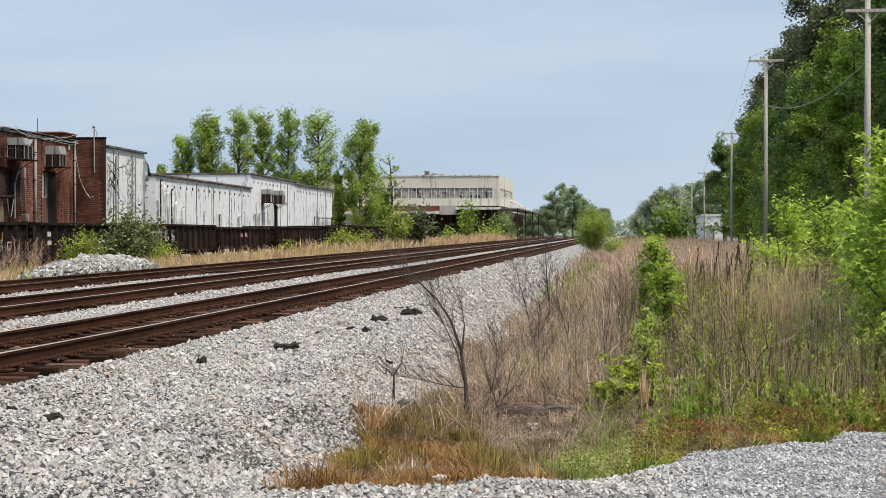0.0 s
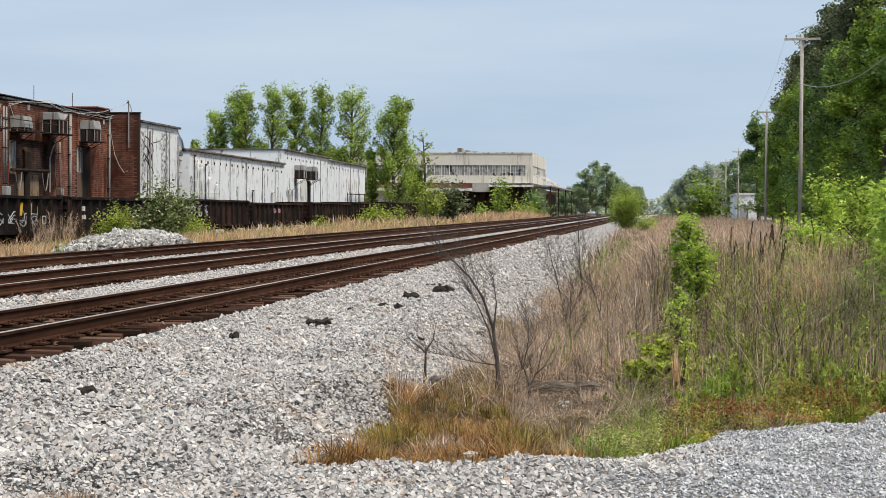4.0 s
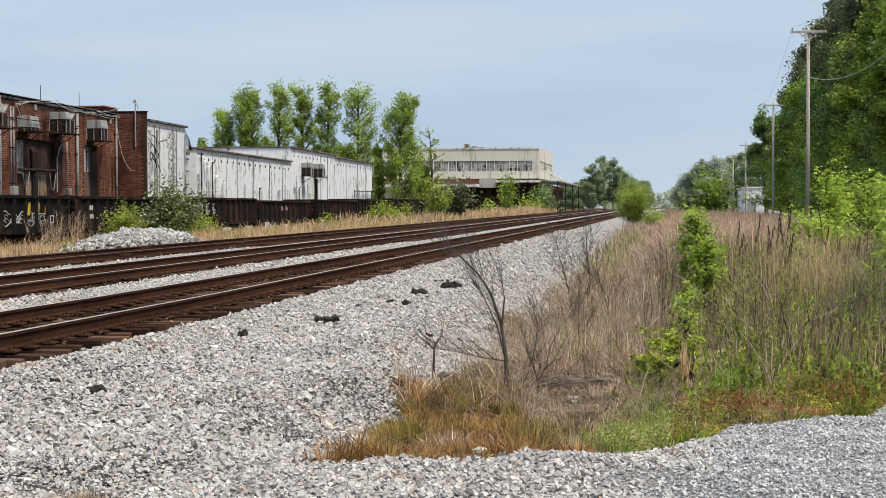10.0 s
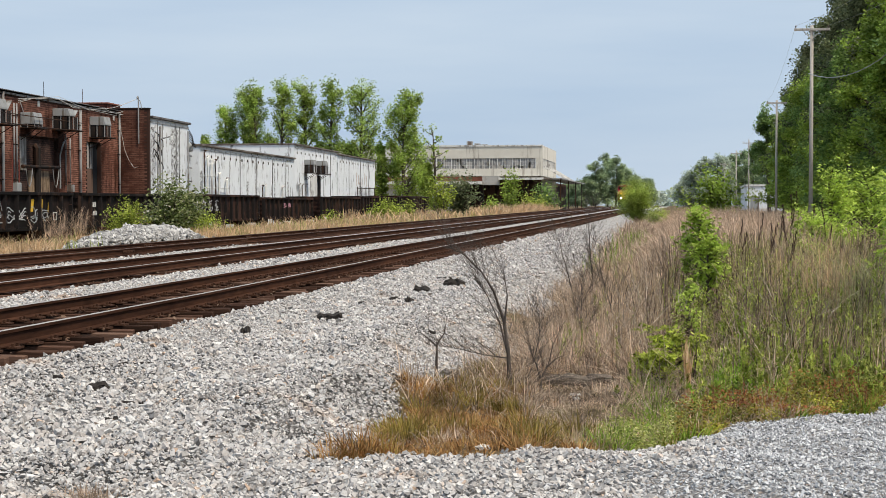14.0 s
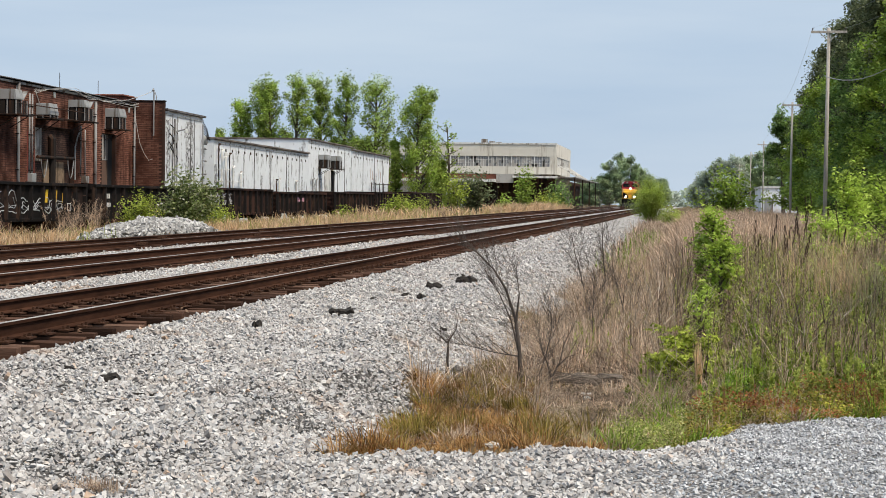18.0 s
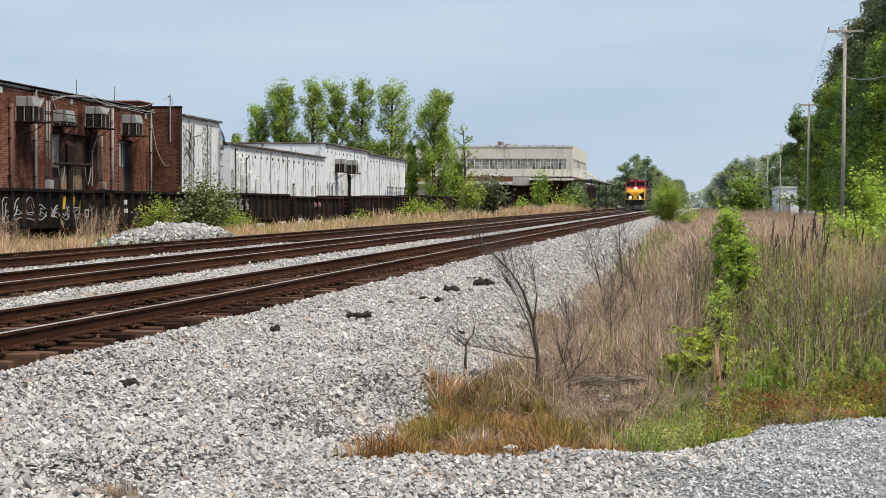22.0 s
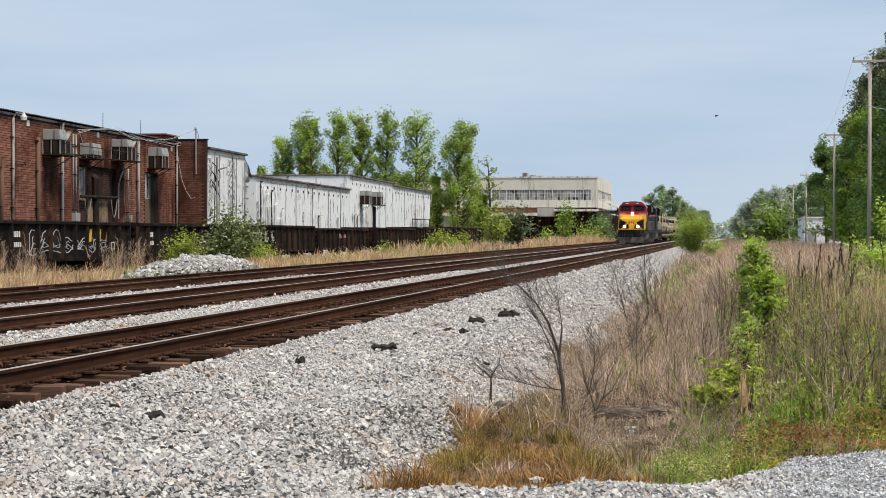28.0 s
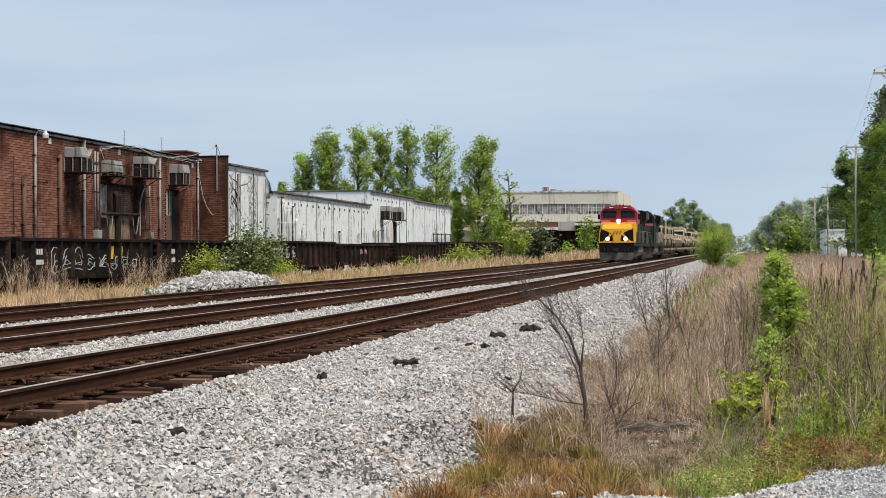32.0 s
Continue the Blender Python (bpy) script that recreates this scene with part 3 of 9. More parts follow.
# ---- ballast and gravel ----
def ballast():
    for x0, x1, y0, y1, per, s, rough in ((-6.42, -1.9, 7.5, 13, 1650, 0.0205, False), (-6.42, -1.9, 13, 19, 1400, 0.0215, False), (-6.42, -1.9, 19, 27, 860, 0.0245, False), (-6.42, -1.9, 27, 36, 620, 0.0265, False), (-6.42, -1.9, 36, 50, 330, 0.031, False), (-6.42, -2.0, 50, 90, 130, 0.040, False),
                                          (-10.68, -8.92, 11, 34, 560, 0.025, False), (-10.68, -8.92, 34, 60, 250, 0.029, False), (-15.0, -13.1, 17, 52, 230, 0.027, False), (-19.4, -17.4, 22, 52, 120, 0.032, False)):
        x, y = strew(x0, x1, y0, y1, per)
        k = (x < shoulder(y) + RNG.normal(0, 0.10, len(x))) & ((pad_edge(x, y) < 0.1) | (x < -2.3)) & (x > -0.52 * y - 0.3)
        x, y = x[k], y[k]
        P = ground_points(x, y)
        big = np.exp(RNG.normal(-0.06, 0.34, len(x))) * (0.85 + 0.3 * wob(x, y, 0.8, 3))
        P[:, 2] += RNG.uniform(-0.7, 1.1, len(x)) * s * big
        big = s * np.clip(big, 0.4, 1.75)
        cut = len(x) // 7
        for q in ((P[:cut], big[:cut] * 1.05, True), (P[cut:], big[cut:], rough)):
            stones("ballast", q[0], q[1], STONE, "pale grey crushed granite ballast along the tracks", 0.62, 0.27, q[2])
    # loose stones between the rails, stained brown, some lodged on the ties
    for xc in TRACKS[:2]:
        x, y = strew(xc - 1.2, xc + 1.2, 11, 42, 60)
        P = ground_points(x, y)
        P[:, 2] += np.where(RNG.random(len(x)) < 0.16, RAIL_Z - 0.172 - 0.01 + grade(y) - P[:, 2] + 0.006, RNG.uniform(-0.02, 0.02, len(x)))
        stones("crib_ballast", P, RNG.uniform(0.012, 0.030, len(x)), STAINED, "rust-stained ballast between the ties", rough=True)
        x, y = strew(xc - 1.5, xc + 1.5, 11, 42, 12)
        P = ground_points(x, y, -0.03)
        stones("crib_ballast", P, RNG.uniform(0.012, 0.03, len(x)), STONE, "pale stones fallen between the ties", rough=True)


STAINED = material("rust_stained_stone", ((0.03, 0.017, 0.012), (0.09, 0.052, 0.035), (0.15, 0.092, 0.063), (0.30, 0.22, 0.165)), 0.9, 0.7, 50, 0.4, island=0.7, depth=0.004, spec=0.06)
ballast()


def apron():
    for x0, x1, y0, y1, per in ((-3.0, 0.2, 7.5, 13.0, 1400), (0.2, 4.2, 8.2, 17.0, 1700)):
        x, y = strew(x0, x1, y0, y1, per)
        k = (pad_edge(x, y) > RNG.normal(0, 0.06, len(x))) & (x > shoulder(y) - 0.4) & (x < 0.21 * y - 0.6)
        x, y = x[k], y[k]
        coarse = x < 0.0 + 0.4 * wob(x, y, 0.8) + RNG.normal(0, 0.15, len(x))
        P = ground_points(x, y)
        for q, lo, hi, m, lab in ((coarse, 0.011, 0.026, STONE, "pale grey crushed stone spread beside the ballast"), (~coarse, 0.009, 0.016, CHIP, "light grey fine gravel spread beside the weeds")):
            if q.sum():
                s = RNG.uniform(lo, hi, q.sum())
                Q = P[q]
                Q[:, 2] += 0.02 + RNG.uniform(-0.9, 0.9, len(s)) * s
                stones("apron_gravel", Q, s, m, lab, 0.60, 0.27)


apron()

# ---- grasses and weeds ----
OCHRE = leafy("ochre_sedge", ((0.10, 0.044, 0.018), (0.45, 0.215, 0.072), (0.62, 0.40, 0.18), (0.32, 0.22, 0.06)), 0.9, 1.4, 4.5, 0.3)
STRAW = leafy("straw_stalk", ((0.260, 0.182, 0.106), (0.520, 0.377, 0.237), (0.676, 0.533, 0.362)), 0.9, 0.5, 3.0, 0.5)
PINKISH = leafy("russet_broomgrass", ((0.28, 0.175, 0.115), (0.70, 0.51, 0.365), (0.90, 0.71, 0.545)), 0.9, 0.5)
GREYSTEM = leafy("grey_dead_stem", ((0.09, 0.065, 0.05), (0.36, 0.28, 0.215), (0.70, 0.60, 0.49)), 0.9, 2.0, 3.0, 0.35)
DARKSTEM = material("dark_dead_stem", ((0.05, 0.033, 0.026), (0.17, 0.12, 0.09)), 0.9, 2, 30, 0.0, island=0.8)
PINKTHATCH = leafy("pinkish_dead_grass", ((0.09, 0.060, 0.042), (0.54, 0.385, 0.275), (0.66, 0.52, 0.395), (0.92, 0.77, 0.60)), 0.9, 0.8, 3.6, 0.38)
OLIVESEDGE = leafy("olive_sedge", ((0.11, 0.085, 0.02), (0.33, 0.245, 0.055), (0.42, 0.35, 0.10)), 0.9, 1.2, 4.5, 0.3)
BROWNSTEM = leafy("brown_dead_stem", ((0.08, 0.054, 0.038), (0.30, 0.215, 0.15), (0.60, 0.475, 0.36)), 0.9, 2.0, 3.0, 0.45)
WEED = leafy("olive_weed", ((0.14, 0.17, 0.03), (0.36, 0.415, 0.08), (0.60, 0.62, 0.19)), 0.9, 0.7, 3.2, 0.5)
GREEN = leafy("fresh_green_blade", ((0.10, 0.17, 0.018), (0.24, 0.38, 0.042), (0.42, 0.56, 0.095)), 0.9, 0.7, 3.2, 0.45)
PALEWEED = leafy("pale_green_panicle", ((0.22, 0.22, 0.08), (0.50, 0.49, 0.22), (0.72, 0.68, 0.40)), 0.9, 0.5, 3.0, 0.5)
FIELD = leafy("golden_field_grass", ((0.34, 0.21, 0.11), (0.70, 0.48, 0.28), (0.86, 0.68, 0.46)), 0.9, 0.5, 0.9, 0.6)


def hollow_clear(x, y):
    """The bare spot before the fallen log."""
    return (((x + 1.13) / 0.25) ** 2 + ((y - 16.2) / 0.4) ** 2 < 1) | (((x + 1.06) / 0.24) ** 2 + ((y - 16.2) / 0.75) ** 2 < 1)


def patch(x0, x1, y0, y1, per, test):
    x, y = strew(x0, x1, y0, y1, per)
    k = test(x, y) & (pad_edge(x, y) < -0.05) & (x > shoulder(y) + 0.05) & ~hollow_clear(x, y)
    return x[k], y[k]


def tufts(x, y, n, r, h, lean, width, mat, name, label, sink=0.02):
    """Clumps of n blades that fan out from their roots."""
    k = len(x)
    a, q = RNG.uniform(0, 2 * math.pi, (k, n)), np.sqrt(RNG.random((k, n)))
    rr = np.broadcast_to(r, k)[:, None] * q * 0.5
    X, Y = (x[:, None] + rr * np.cos(a)).ravel(), (y[:, None] + rr * np.sin(a)).ravel()
    hh = (np.broadcast_to(h, k)[:, None] * (1.05 - 0.45 * q) * RNG.uniform(0.6, 1.15, (k, n))).ravel()
    return blades(name, ground_points(X, Y, sink), hh, width, lean, mat, label, bend=0.5, toward=a.ravel())


def arches(name, x, y, length, width, mat, label, rise=0.6):
    """Long dead canes that rise and bow over."""
    n, m = len(x), 6
    a, u = RNG.uniform(0, 2 * math.pi, n), RNG.uniform(0.35, 1.0, n)
    side = a + RNG.uniform(0.6, 2.4, n)
    length = length * low_growth(x, y)
    P = ground_points(x, y)
    V = np.zeros((n, 2 * m, 3))
    for k in range(m):
        f = k / (m - 1)
        out, up = length * f * (0.35 + 0.5 * f) * u, length * rise * (f * (1.75 - u * 1.25 * f))
        c = P + np.stack([np.cos(a) * out, np.sin(a) * out, np.maximum(up, 0.02)], -1) + RNG.normal(0, 0.012, (n, 3)) * k
        w = width * (1 - 0.6 * f) / 2
        s = np.stack([np.cos(side) * w, np.sin(side) * w, np.full(n, w * 0.6)], -1)
        V[:, 2 * k], V[:, 2 * k + 1] = c - s, c + s
    T = np.array([(2 * k, 2 * k + 1, 2 * k + 3, 2 * k + 2) for k in range(m - 1)])
    return tagged(new(name, big_mesh(name, V.reshape(-1, 3), (np.arange(n)[:, None, None] * 2 * m + T).reshape(-1, 4), mat)), label, "weeds", kind="stuff")


LONG = np.array([(0, 0, 0), (-0.22, 0.35, 0.05), (0, 1.0, -0.16), (0.22, 0.35, 0.05)])


def leafy_stems(name, x, y, h, per, size, stem, leaf, label, lean=0.12, start=0.25):
    """Weeds: a thin stem each, with narrow leaves round it."""
    n = len(x)
    h = h * low_growth(x, y)
    P = ground_points(x, y)
    a, ln = RNG.uniform(0, 2 * math.pi, n), np.abs(RNG.normal(0, lean, n))
    top = P + np.stack([np.cos(a) * ln * h, np.sin(a) * ln * h, h], -1)
    Q = np.repeat(P, per, 0)
    f = RNG.uniform(start, 1.03, (n * per, 1))
    C = Q + (np.repeat(top, per, 0) - Q) * f
    s = np.broadcast_to(size, n).repeat(per)[:, None, None] * RNG.uniform(0.6, 1.2, (n * per, 1, 1)) * (1.25 - 0.55 * f[:, :, None])
    ta, te = RNG.uniform(0, 2 * math.pi, n * per), RNG.uniform(-0.5, 1.0, n * per)
    d = np.stack([np.cos(ta) * np.cos(te), np.sin(ta) * np.cos(te), np.sin(te)], -1)
    w = np.stack([-np.sin(ta), np.cos(ta), 0 * ta], -1)
    nrm = np.cross(w, d)
    L = LONG[None]
    V = C[:, None, :] + s * (L[:, :, 0:1] * w[:, None, :] + L[:, :, 1:2] * d[:, None, :] + L[:, :, 2:3] * nrm[:, None, :])
    tagged(new(name, big_mesh(name, V.reshape(-1, 3), (np.arange(n * per)[:, None, None] * 4 + LEAF_F).reshape(-1, 3), leaf)), label, "weeds", kind="stuff")
    w = np.full((n, 3), 0.0)
    w[:, 0], w[:, 1] = np.cos(a + 1.2) * 0.004, np.sin(a + 1.2) * 0.004
    S = np.stack([P - w, P + w, top + w * 0.5, top - w * 0.5], 1)
    tagged(new(name + "_stem", big_mesh(name + "_stem", S.reshape(-1, 3), np.arange(n * 4).reshape(-1, 4), stem)), label, "weeds", kind="stuff")


def branched_stems(name, x, y, h, twigs, width, mat, label, lean=0.12, start=0.4, reach=0.30, category="weeds"):
    """Dead weeds: an upright stem each, with slender side twigs that rise from its upper part."""
    n = len(x)
    h = h * low_growth(x, y)
    P = ground_points(x, y)
    a, ln = RNG.uniform(0, 2 * math.pi, n), np.abs(RNG.normal(0, lean, n))
    top = P + np.stack([np.cos(a) * ln * h, np.sin(a) * ln * h, h], -1)
    f = RNG.uniform(start, 0.97, (n, twigs, 1))
    A = P[:, None, :] + (top - P)[:, None, :] * f
    ta = RNG.uniform(0, 2 * math.pi, (n, twigs))
    up = RNG.uniform(0.7, 1.9, (n, twigs))
    d = np.stack([np.cos(ta), np.sin(ta), up], -1)
    d /= np.linalg.norm(d, axis=-1, keepdims=True)
    B = A + d * (reach * (1.25 - f) * RNG.uniform(0.4, 1.2, (n, twigs, 1)) * np.asarray(h).reshape(-1, 1, 1))
    A, B = np.concatenate([P[:, None], A], 1).reshape(-1, 3), np.concatenate([top[:, None], B], 1).reshape(-1, 3)
    w = np.full((n, twigs + 1, 1), width * 0.5)
    w[:, 0] = width
    side = RNG.uniform(0, math.pi, n * (twigs + 1))
    q = np.stack([np.cos(side), np.sin(side), 0 * side], -1) * w.reshape(-1, 1) * 0.5
    V = np.stack([A - q, A + q, B + q * 0.45, B - q * 0.45], 1).reshape(-1, 3)
    return tagged(new(name, big_mesh(name, V, np.arange(len(V)).reshape(-1, 4), mat)), label, category, kind="stuff")


def scatter(n, x0, x1, y0, y1, test):
    x, y = RNG.uniform(x0, x1, n), RNG.uniform(y0, y1, n)
    k = test(x, y) & ~hollow_clear(x, y) & (pad_edge(x, y) < -0.08) & (x > shoulder(y) + 0.16) & (x < 0.2 * y + 1)
    return x[k], y[k]


def growth():
    # ochre sedge tufts in the hollow
    hollow = lambda x, y: x < -0.55 - 0.10 * (y - 10) + 0.25 * np.sin(y * 2)
    x, y = scatter(1150, -3.0, 0.3, 9.9, 17.5, hollow)
    big = wob(x, y, 0.55, 2)
    tufts(x, y, 42, 0.20, np.clip(0.16 + 0.15 * big, 0.07, 0.4), 0.6, 0.0055, OCHRE, "sedge_grass", "ochre and rust sedge tufts in the hollow")
    x, y = scatter(330, -2.95, 0.0, 10.0, 17.8, lambda x, y: hollow(x, y) & (wob(x, y, 0.5, 61) > 0.1))
    tufts(x, y, 70, 0.26, RNG.uniform(0.20, 0.36, len(x)), 0.45, 0.0055, OLIVESEDGE, "green_sedge", "olive sedge tufts in the hollow")
    x, y = scatter(800, -2.9, 1.4, 10.6, 20, lambda x, y: wob(x, y, 0.6, 44) > -0.1)
    tufts(x, y, 40, 0.3, RNG.uniform(0.10, 0.26, len(x)), 0.85, 0.005, PINKTHATCH, "pale_sedge", "pale bleached sedge among ochre tufts")
    # low fallen thatch, and canes bowing over it
    x, y = patch(-2.9, 1.0, 15.0, 48, 150, lambda x, y: (x < 0.3 + 0.5 * np.sin(y * 0.4)) & (wob(x, y, 0.9, 13) > -0.55))
    blades("dead_thatch", ground_points(x, y), RNG.uniform(0.15, 0.55, len(x)), 0.006, 1.0, PINKTHATCH, "pinkish grey mat of dead grass", bend=0.7)
    x, y = patch(-2.2, 1.4, 14.6, 40, 46, lambda x, y: (x < 0.6 + 0.5 * np.sin(y * 0.4)) & (wob(x, y, 0.8, 19) > -0.3))
    arches("dead_cane", x, y, RNG.uniform(0.3, 1.1, len(x)) * (0.45 + 0.55 * step(15, 19, y)), 0.0065, GREYSTEM, "grey bowed canes of dead brambles", 0.5)
    x, y = patch(-1.8, -0.6, 16.3, 18.4, 170, lambda x, y: wob(x, y, 0.5, 19) > -0.3)
    arches("dark_brush", x, y, RNG.uniform(0.25, 0.7, len(x)), 0.007, DARKSTEM, "dark dead brush round a fallen log", 0.45)
    x, y = patch(-1.9, -0.9, 22.0, 29.0, 42, lambda x, y: wob(x, y, 0.7, 23) > -0.2)
    arches("dark_brush", x, y, RNG.uniform(0.3, 1.0, len(x)), 0.009, DARKSTEM, "dark dead brush at the foot of the ballast", 0.5)
    x, y = patch(-2.0, 1.2, 16, 60, 95, lambda x, y: wob(x, y, 1.0, 3) > -0.3)
    h = RNG.uniform(0.25, 0.8, len(x)) * (0.55 + 0.45 * step(-2.0, -0.4, x))
    blades("straw_thatch", ground_points(x, y), h, 0.007, 0.6, PINKTHATCH, "pale straw thatch on the bank", bend=0.6)
    x, y = scatter(330, -1.8, 0.7, 17, 44, lambda x, y: wob(x, y, 0.9, 58) > -0.1)
    tufts(x, y, 36, 0.3, RNG.uniform(0.3, 0.85, len(x)), 0.4, 0.008, PINKISH, "pink_tuft", "tufts of pinkish dry broom grass on the bank")
    x, y = patch(-3.4, 0.6, 44, 130, 34, lambda x, y: x < 0.5)
    blades("bank_thatch", ground_points(x, y), RNG.uniform(0.2, 0.75, len(x)), 0.022, 0.6, PINKTHATCH, "pale straw thatch on the far bank")
    x, y = patch(-1.0, 3.6, 11.0, 18, 300, lambda x, y: wob(x, y, 0.6, 73) > -0.3)
    blades("matted_grass", ground_points(x, y, 0.01), RNG.uniform(0.04, 0.2, len(x)), 0.006, 1.0, STRAW, "matted dry grass behind the gravel edge", bend=0.6)
    x, y = scatter(560, -0.6, 5, 10.9, 18.5, lambda x, y: wob(x, y, 0.5, 53) > -0.25)
    tufts(x, y, 34, 0.28, RNG.uniform(0.10, 0.30, len(x)), 0.6, 0.007, GREEN, "short_green_grass", "short green grass behind the gravel edge")
    # standing dead stalks in stands
    x, y = patch(-1.0, 9, 16.5, 45, 36, lambda x, y: (x > -0.3 + 0.3 * np.sin(y * 0.5)) & (x < 0.20 * y + 1) & (wob(x, y, 0.55, 9) > -0.15))
    h = RNG.uniform(0.5, 1.55, len(x)) * (0.9 + 0.2 * wob(x, y, 1.5)) * (0.55 + 0.45 * step(16.5, 25, y)) * (0.6 + 0.4 * step(-1.4, 0.4, x))
    blades("tall_weed", ground_points(x, y), h, 0.009, 0.24, BROWNSTEM, "tall grey-brown dead weed stalks", "weeds", bend=0.5)
    x, y = patch(-0.2, 9, 16.5, 40, 17, lambda x, y: (x < 0.20 * y + 1) & (wob(x, y, 0.6, 39) > -0.1))
    h = RNG.uniform(0.6, 1.6, len(x)) * (0.6 + 0.4 * step(16.5, 25, y))
    blades("dark_stalk", ground_points(x, y), h, 0.012, 0.16, DARKSTEM, "thin dark brown dead stalks", "weeds", bend=0.4)
    x, y = patch(-1.2, 9, 16.5, 48, 34, lambda x, y: (x < 0.20 * y + 1) & (wob(x, y, 0.8, 21) > 0.0 - 0.5 * step(1.0, 2.2, x)))
    h = RNG.uniform(0.5, 1.5, len(x)) * (0.65 + 0.35 * step(17, 26, y)) * (0.5 + 0.5 * step(-1.4, 0.4, x))
    blades("straw_stalk", ground_points(x, y), h, 0.010, 0.26, STRAW, "dry straw-coloured stalks among the weeds", "weeds", bend=0.6)
    x, y = patch(-1.7, 7, 26, 120, 38, lambda x, y: (x < 0.055 * y + 2.5) & (wob(x, y, 1.6, 27) > -0.6))
    h = RNG.uniform(0.8, 1.85, len(x)) * (0.9 + 0.15 * wob(x, y, 3)) * (0.25 + 0.75 * step(-1.8, 0.6, x)) * (0.45 + 0.55 * step(26, 36, y))
    blades("broom_grass", ground_points(x, y), h, 0.010, 0.30, PINKISH, "russet broom grass standing on the bank", "grass", head=0.5, bend=0.6)
    # branched dead weeds, brown, dark and bleached
    x, y = patch(-0.6, 8, 15.8, 42, 12, lambda x, y: (x > -0.4 + 0.4 * np.sin(y * 0.9)) & (x < 0.20 * y + 1) & (wob(x, y, 0.7, 101) > -0.35))
    h = RNG.uniform(0.45, 1.5, len(x)) * (0.5 + 0.5 * step(15.5, 24, y))
    branched_stems("dead_forb", x, y, h, 11, 0.010, BROWNSTEM, "brown branching dead weeds on the bank")
    x, y = patch(-0.4, 8, 16.0, 38, 9, lambda x, y: (x < 0.20 * y + 1) & (wob(x, y, 0.6, 111) > -0.1))
    branched_stems("dark_forb", x, y, RNG.uniform(0.5, 1.5, len(x)) * (0.5 + 0.5 * step(16, 24, y)), 9, 0.011, DARKSTEM, "dark branching dead weeds on the bank", 0.18)
    x, y = patch(-1.6, 7, 15.6, 38, 11, lambda x, y: (x < 0.20 * y + 1) & (wob(x, y, 0.8, 121) > 0.0))
    branched_stems("pale_forb", x, y, RNG.uniform(0.3, 1.25, len(x)) * (0.5 + 0.5 * step(15.5, 24, y)), 12, 0.008, STRAW, "bleached branching dead weeds on the bank", 0.2)
    x, y = RNG.normal(2.05, 0.34, 95), RNG.normal(22.4, 1.2, 95)
    branched_stems("pale_panicle", x, y, RNG.uniform(0.9, 1.75, 95), 26, 0.008, FIELD, "tall bleached bushy weed with fine panicles", 0.14, 0.3, 0.34)
    x, y = RNG.normal(2.55, 0.38, 120), RNG.normal(21.0, 1.2, 120)
    branched_stems("pale_panicle", x, y, RNG.uniform(0.8, 1.5, 120), 24, 0.008, PALEWEED, "pale green bushy weeds with fine panicles", 0.14, 0.3, 0.34)
    x, y = patch(-1.6, 3.0, 16.2, 30, 3, lambda x, y: wob(x, y, 0.7, 131) > -0.2)
    branched_stems("thick_cane", x, y, RNG.uniform(0.35, 1.2, len(x)) * (0.5 + 0.5 * step(15, 22, y)), 5, 0.020, STRAW, "stout bleached canes among dead weeds", 0.4, 0.3)
    x, y = patch(0.0, 4.5, 15.6, 32, 5, lambda x, y: wob(x, y, 0.5, 141) > 0.0)
    branched_stems("stout_stem", x, y, RNG.uniform(0.3, 1.15, len(x)) * (0.5 + 0.5 * step(15, 22, y)), 6, 0.020, DARKSTEM, "stout dark stems among dead weeds", 0.3, 0.3)
    # dark short blades added as the shade between tufts
    x, y = scatter(420, -2.9, 3.5, 10.4, 20, lambda x, y: wob(x, y, 0.35, 151) > 0.15)
    tufts(x, y, 26, 0.2, RNG.uniform(0.06, 0.16, len(x)), 0.7, 0.009, DARKSTEM, "dark_thatch", "short dark blades standing in for shade between tufts")
    # short litter of broken stems on the bare spot
    x, y = strew(-1.6, -0.5, 13.6, 17.3, 1500)
    k = (np.abs(x / y + 0.063) < 0.034) & (wob(x, y, 0.25, 171) > -0.6)
    k, pale = k & (RNG.random(len(x)) < 0.4), k & (RNG.random(len(x)) < 0.5)
    blades("straw_litter", ground_points(x[pale], y[pale]), RNG.uniform(0.06, 0.34, pale.sum()) * (1 + 0.6 * wob(x[pale], y[pale], 0.3, 173)), 0.006, 1.1, PINKTHATCH, "short pale litter of broken grass", bend=0.8)
    blades("stem_litter", ground_points(x[k], y[k]), RNG.uniform(0.06, 0.36, k.sum()) * (1 + 0.6 * wob(x[k], y[k], 0.3, 172)), 0.006, 1.1, GREYSTEM, "short grey litter of broken stems", bend=0.8)
    x, y = strew(-1.45, -0.65, 15.0, 17.3, 90)
    k = hollow_clear(x, y)
    arches("fallen_twig", x[k], y[k], RNG.uniform(0.05, 0.2, k.sum()), 0.007, DARKSTEM, "dark fallen twigs round a rotting log", 0.7)
    # side twigs lying across the stalks
    x, y = patch(-0.8, 7, 17, 40, 30, lambda x, y: x < 0.20 * y + 1)
    P = ground_points(x, y)
    P[:, 2] += RNG.uniform(0.2, 0.9, len(x))
    blades("cross_twig", P, RNG.uniform(0.15, 0.5, len(x)), 0.007, 0.9, GREYSTEM, "thin dead side twigs among the weeds", "weeds")
    # leafy weeds among the stalks
    right = lambda x, y: x > 0.05 + 0.3 * np.sin(y * 1.3)
    x, y = scatter(5500, -0.2, 8, 14.5, 40, lambda x, y: right(x, y) & (wob(x, y, 0.9, 6) > -0.35))
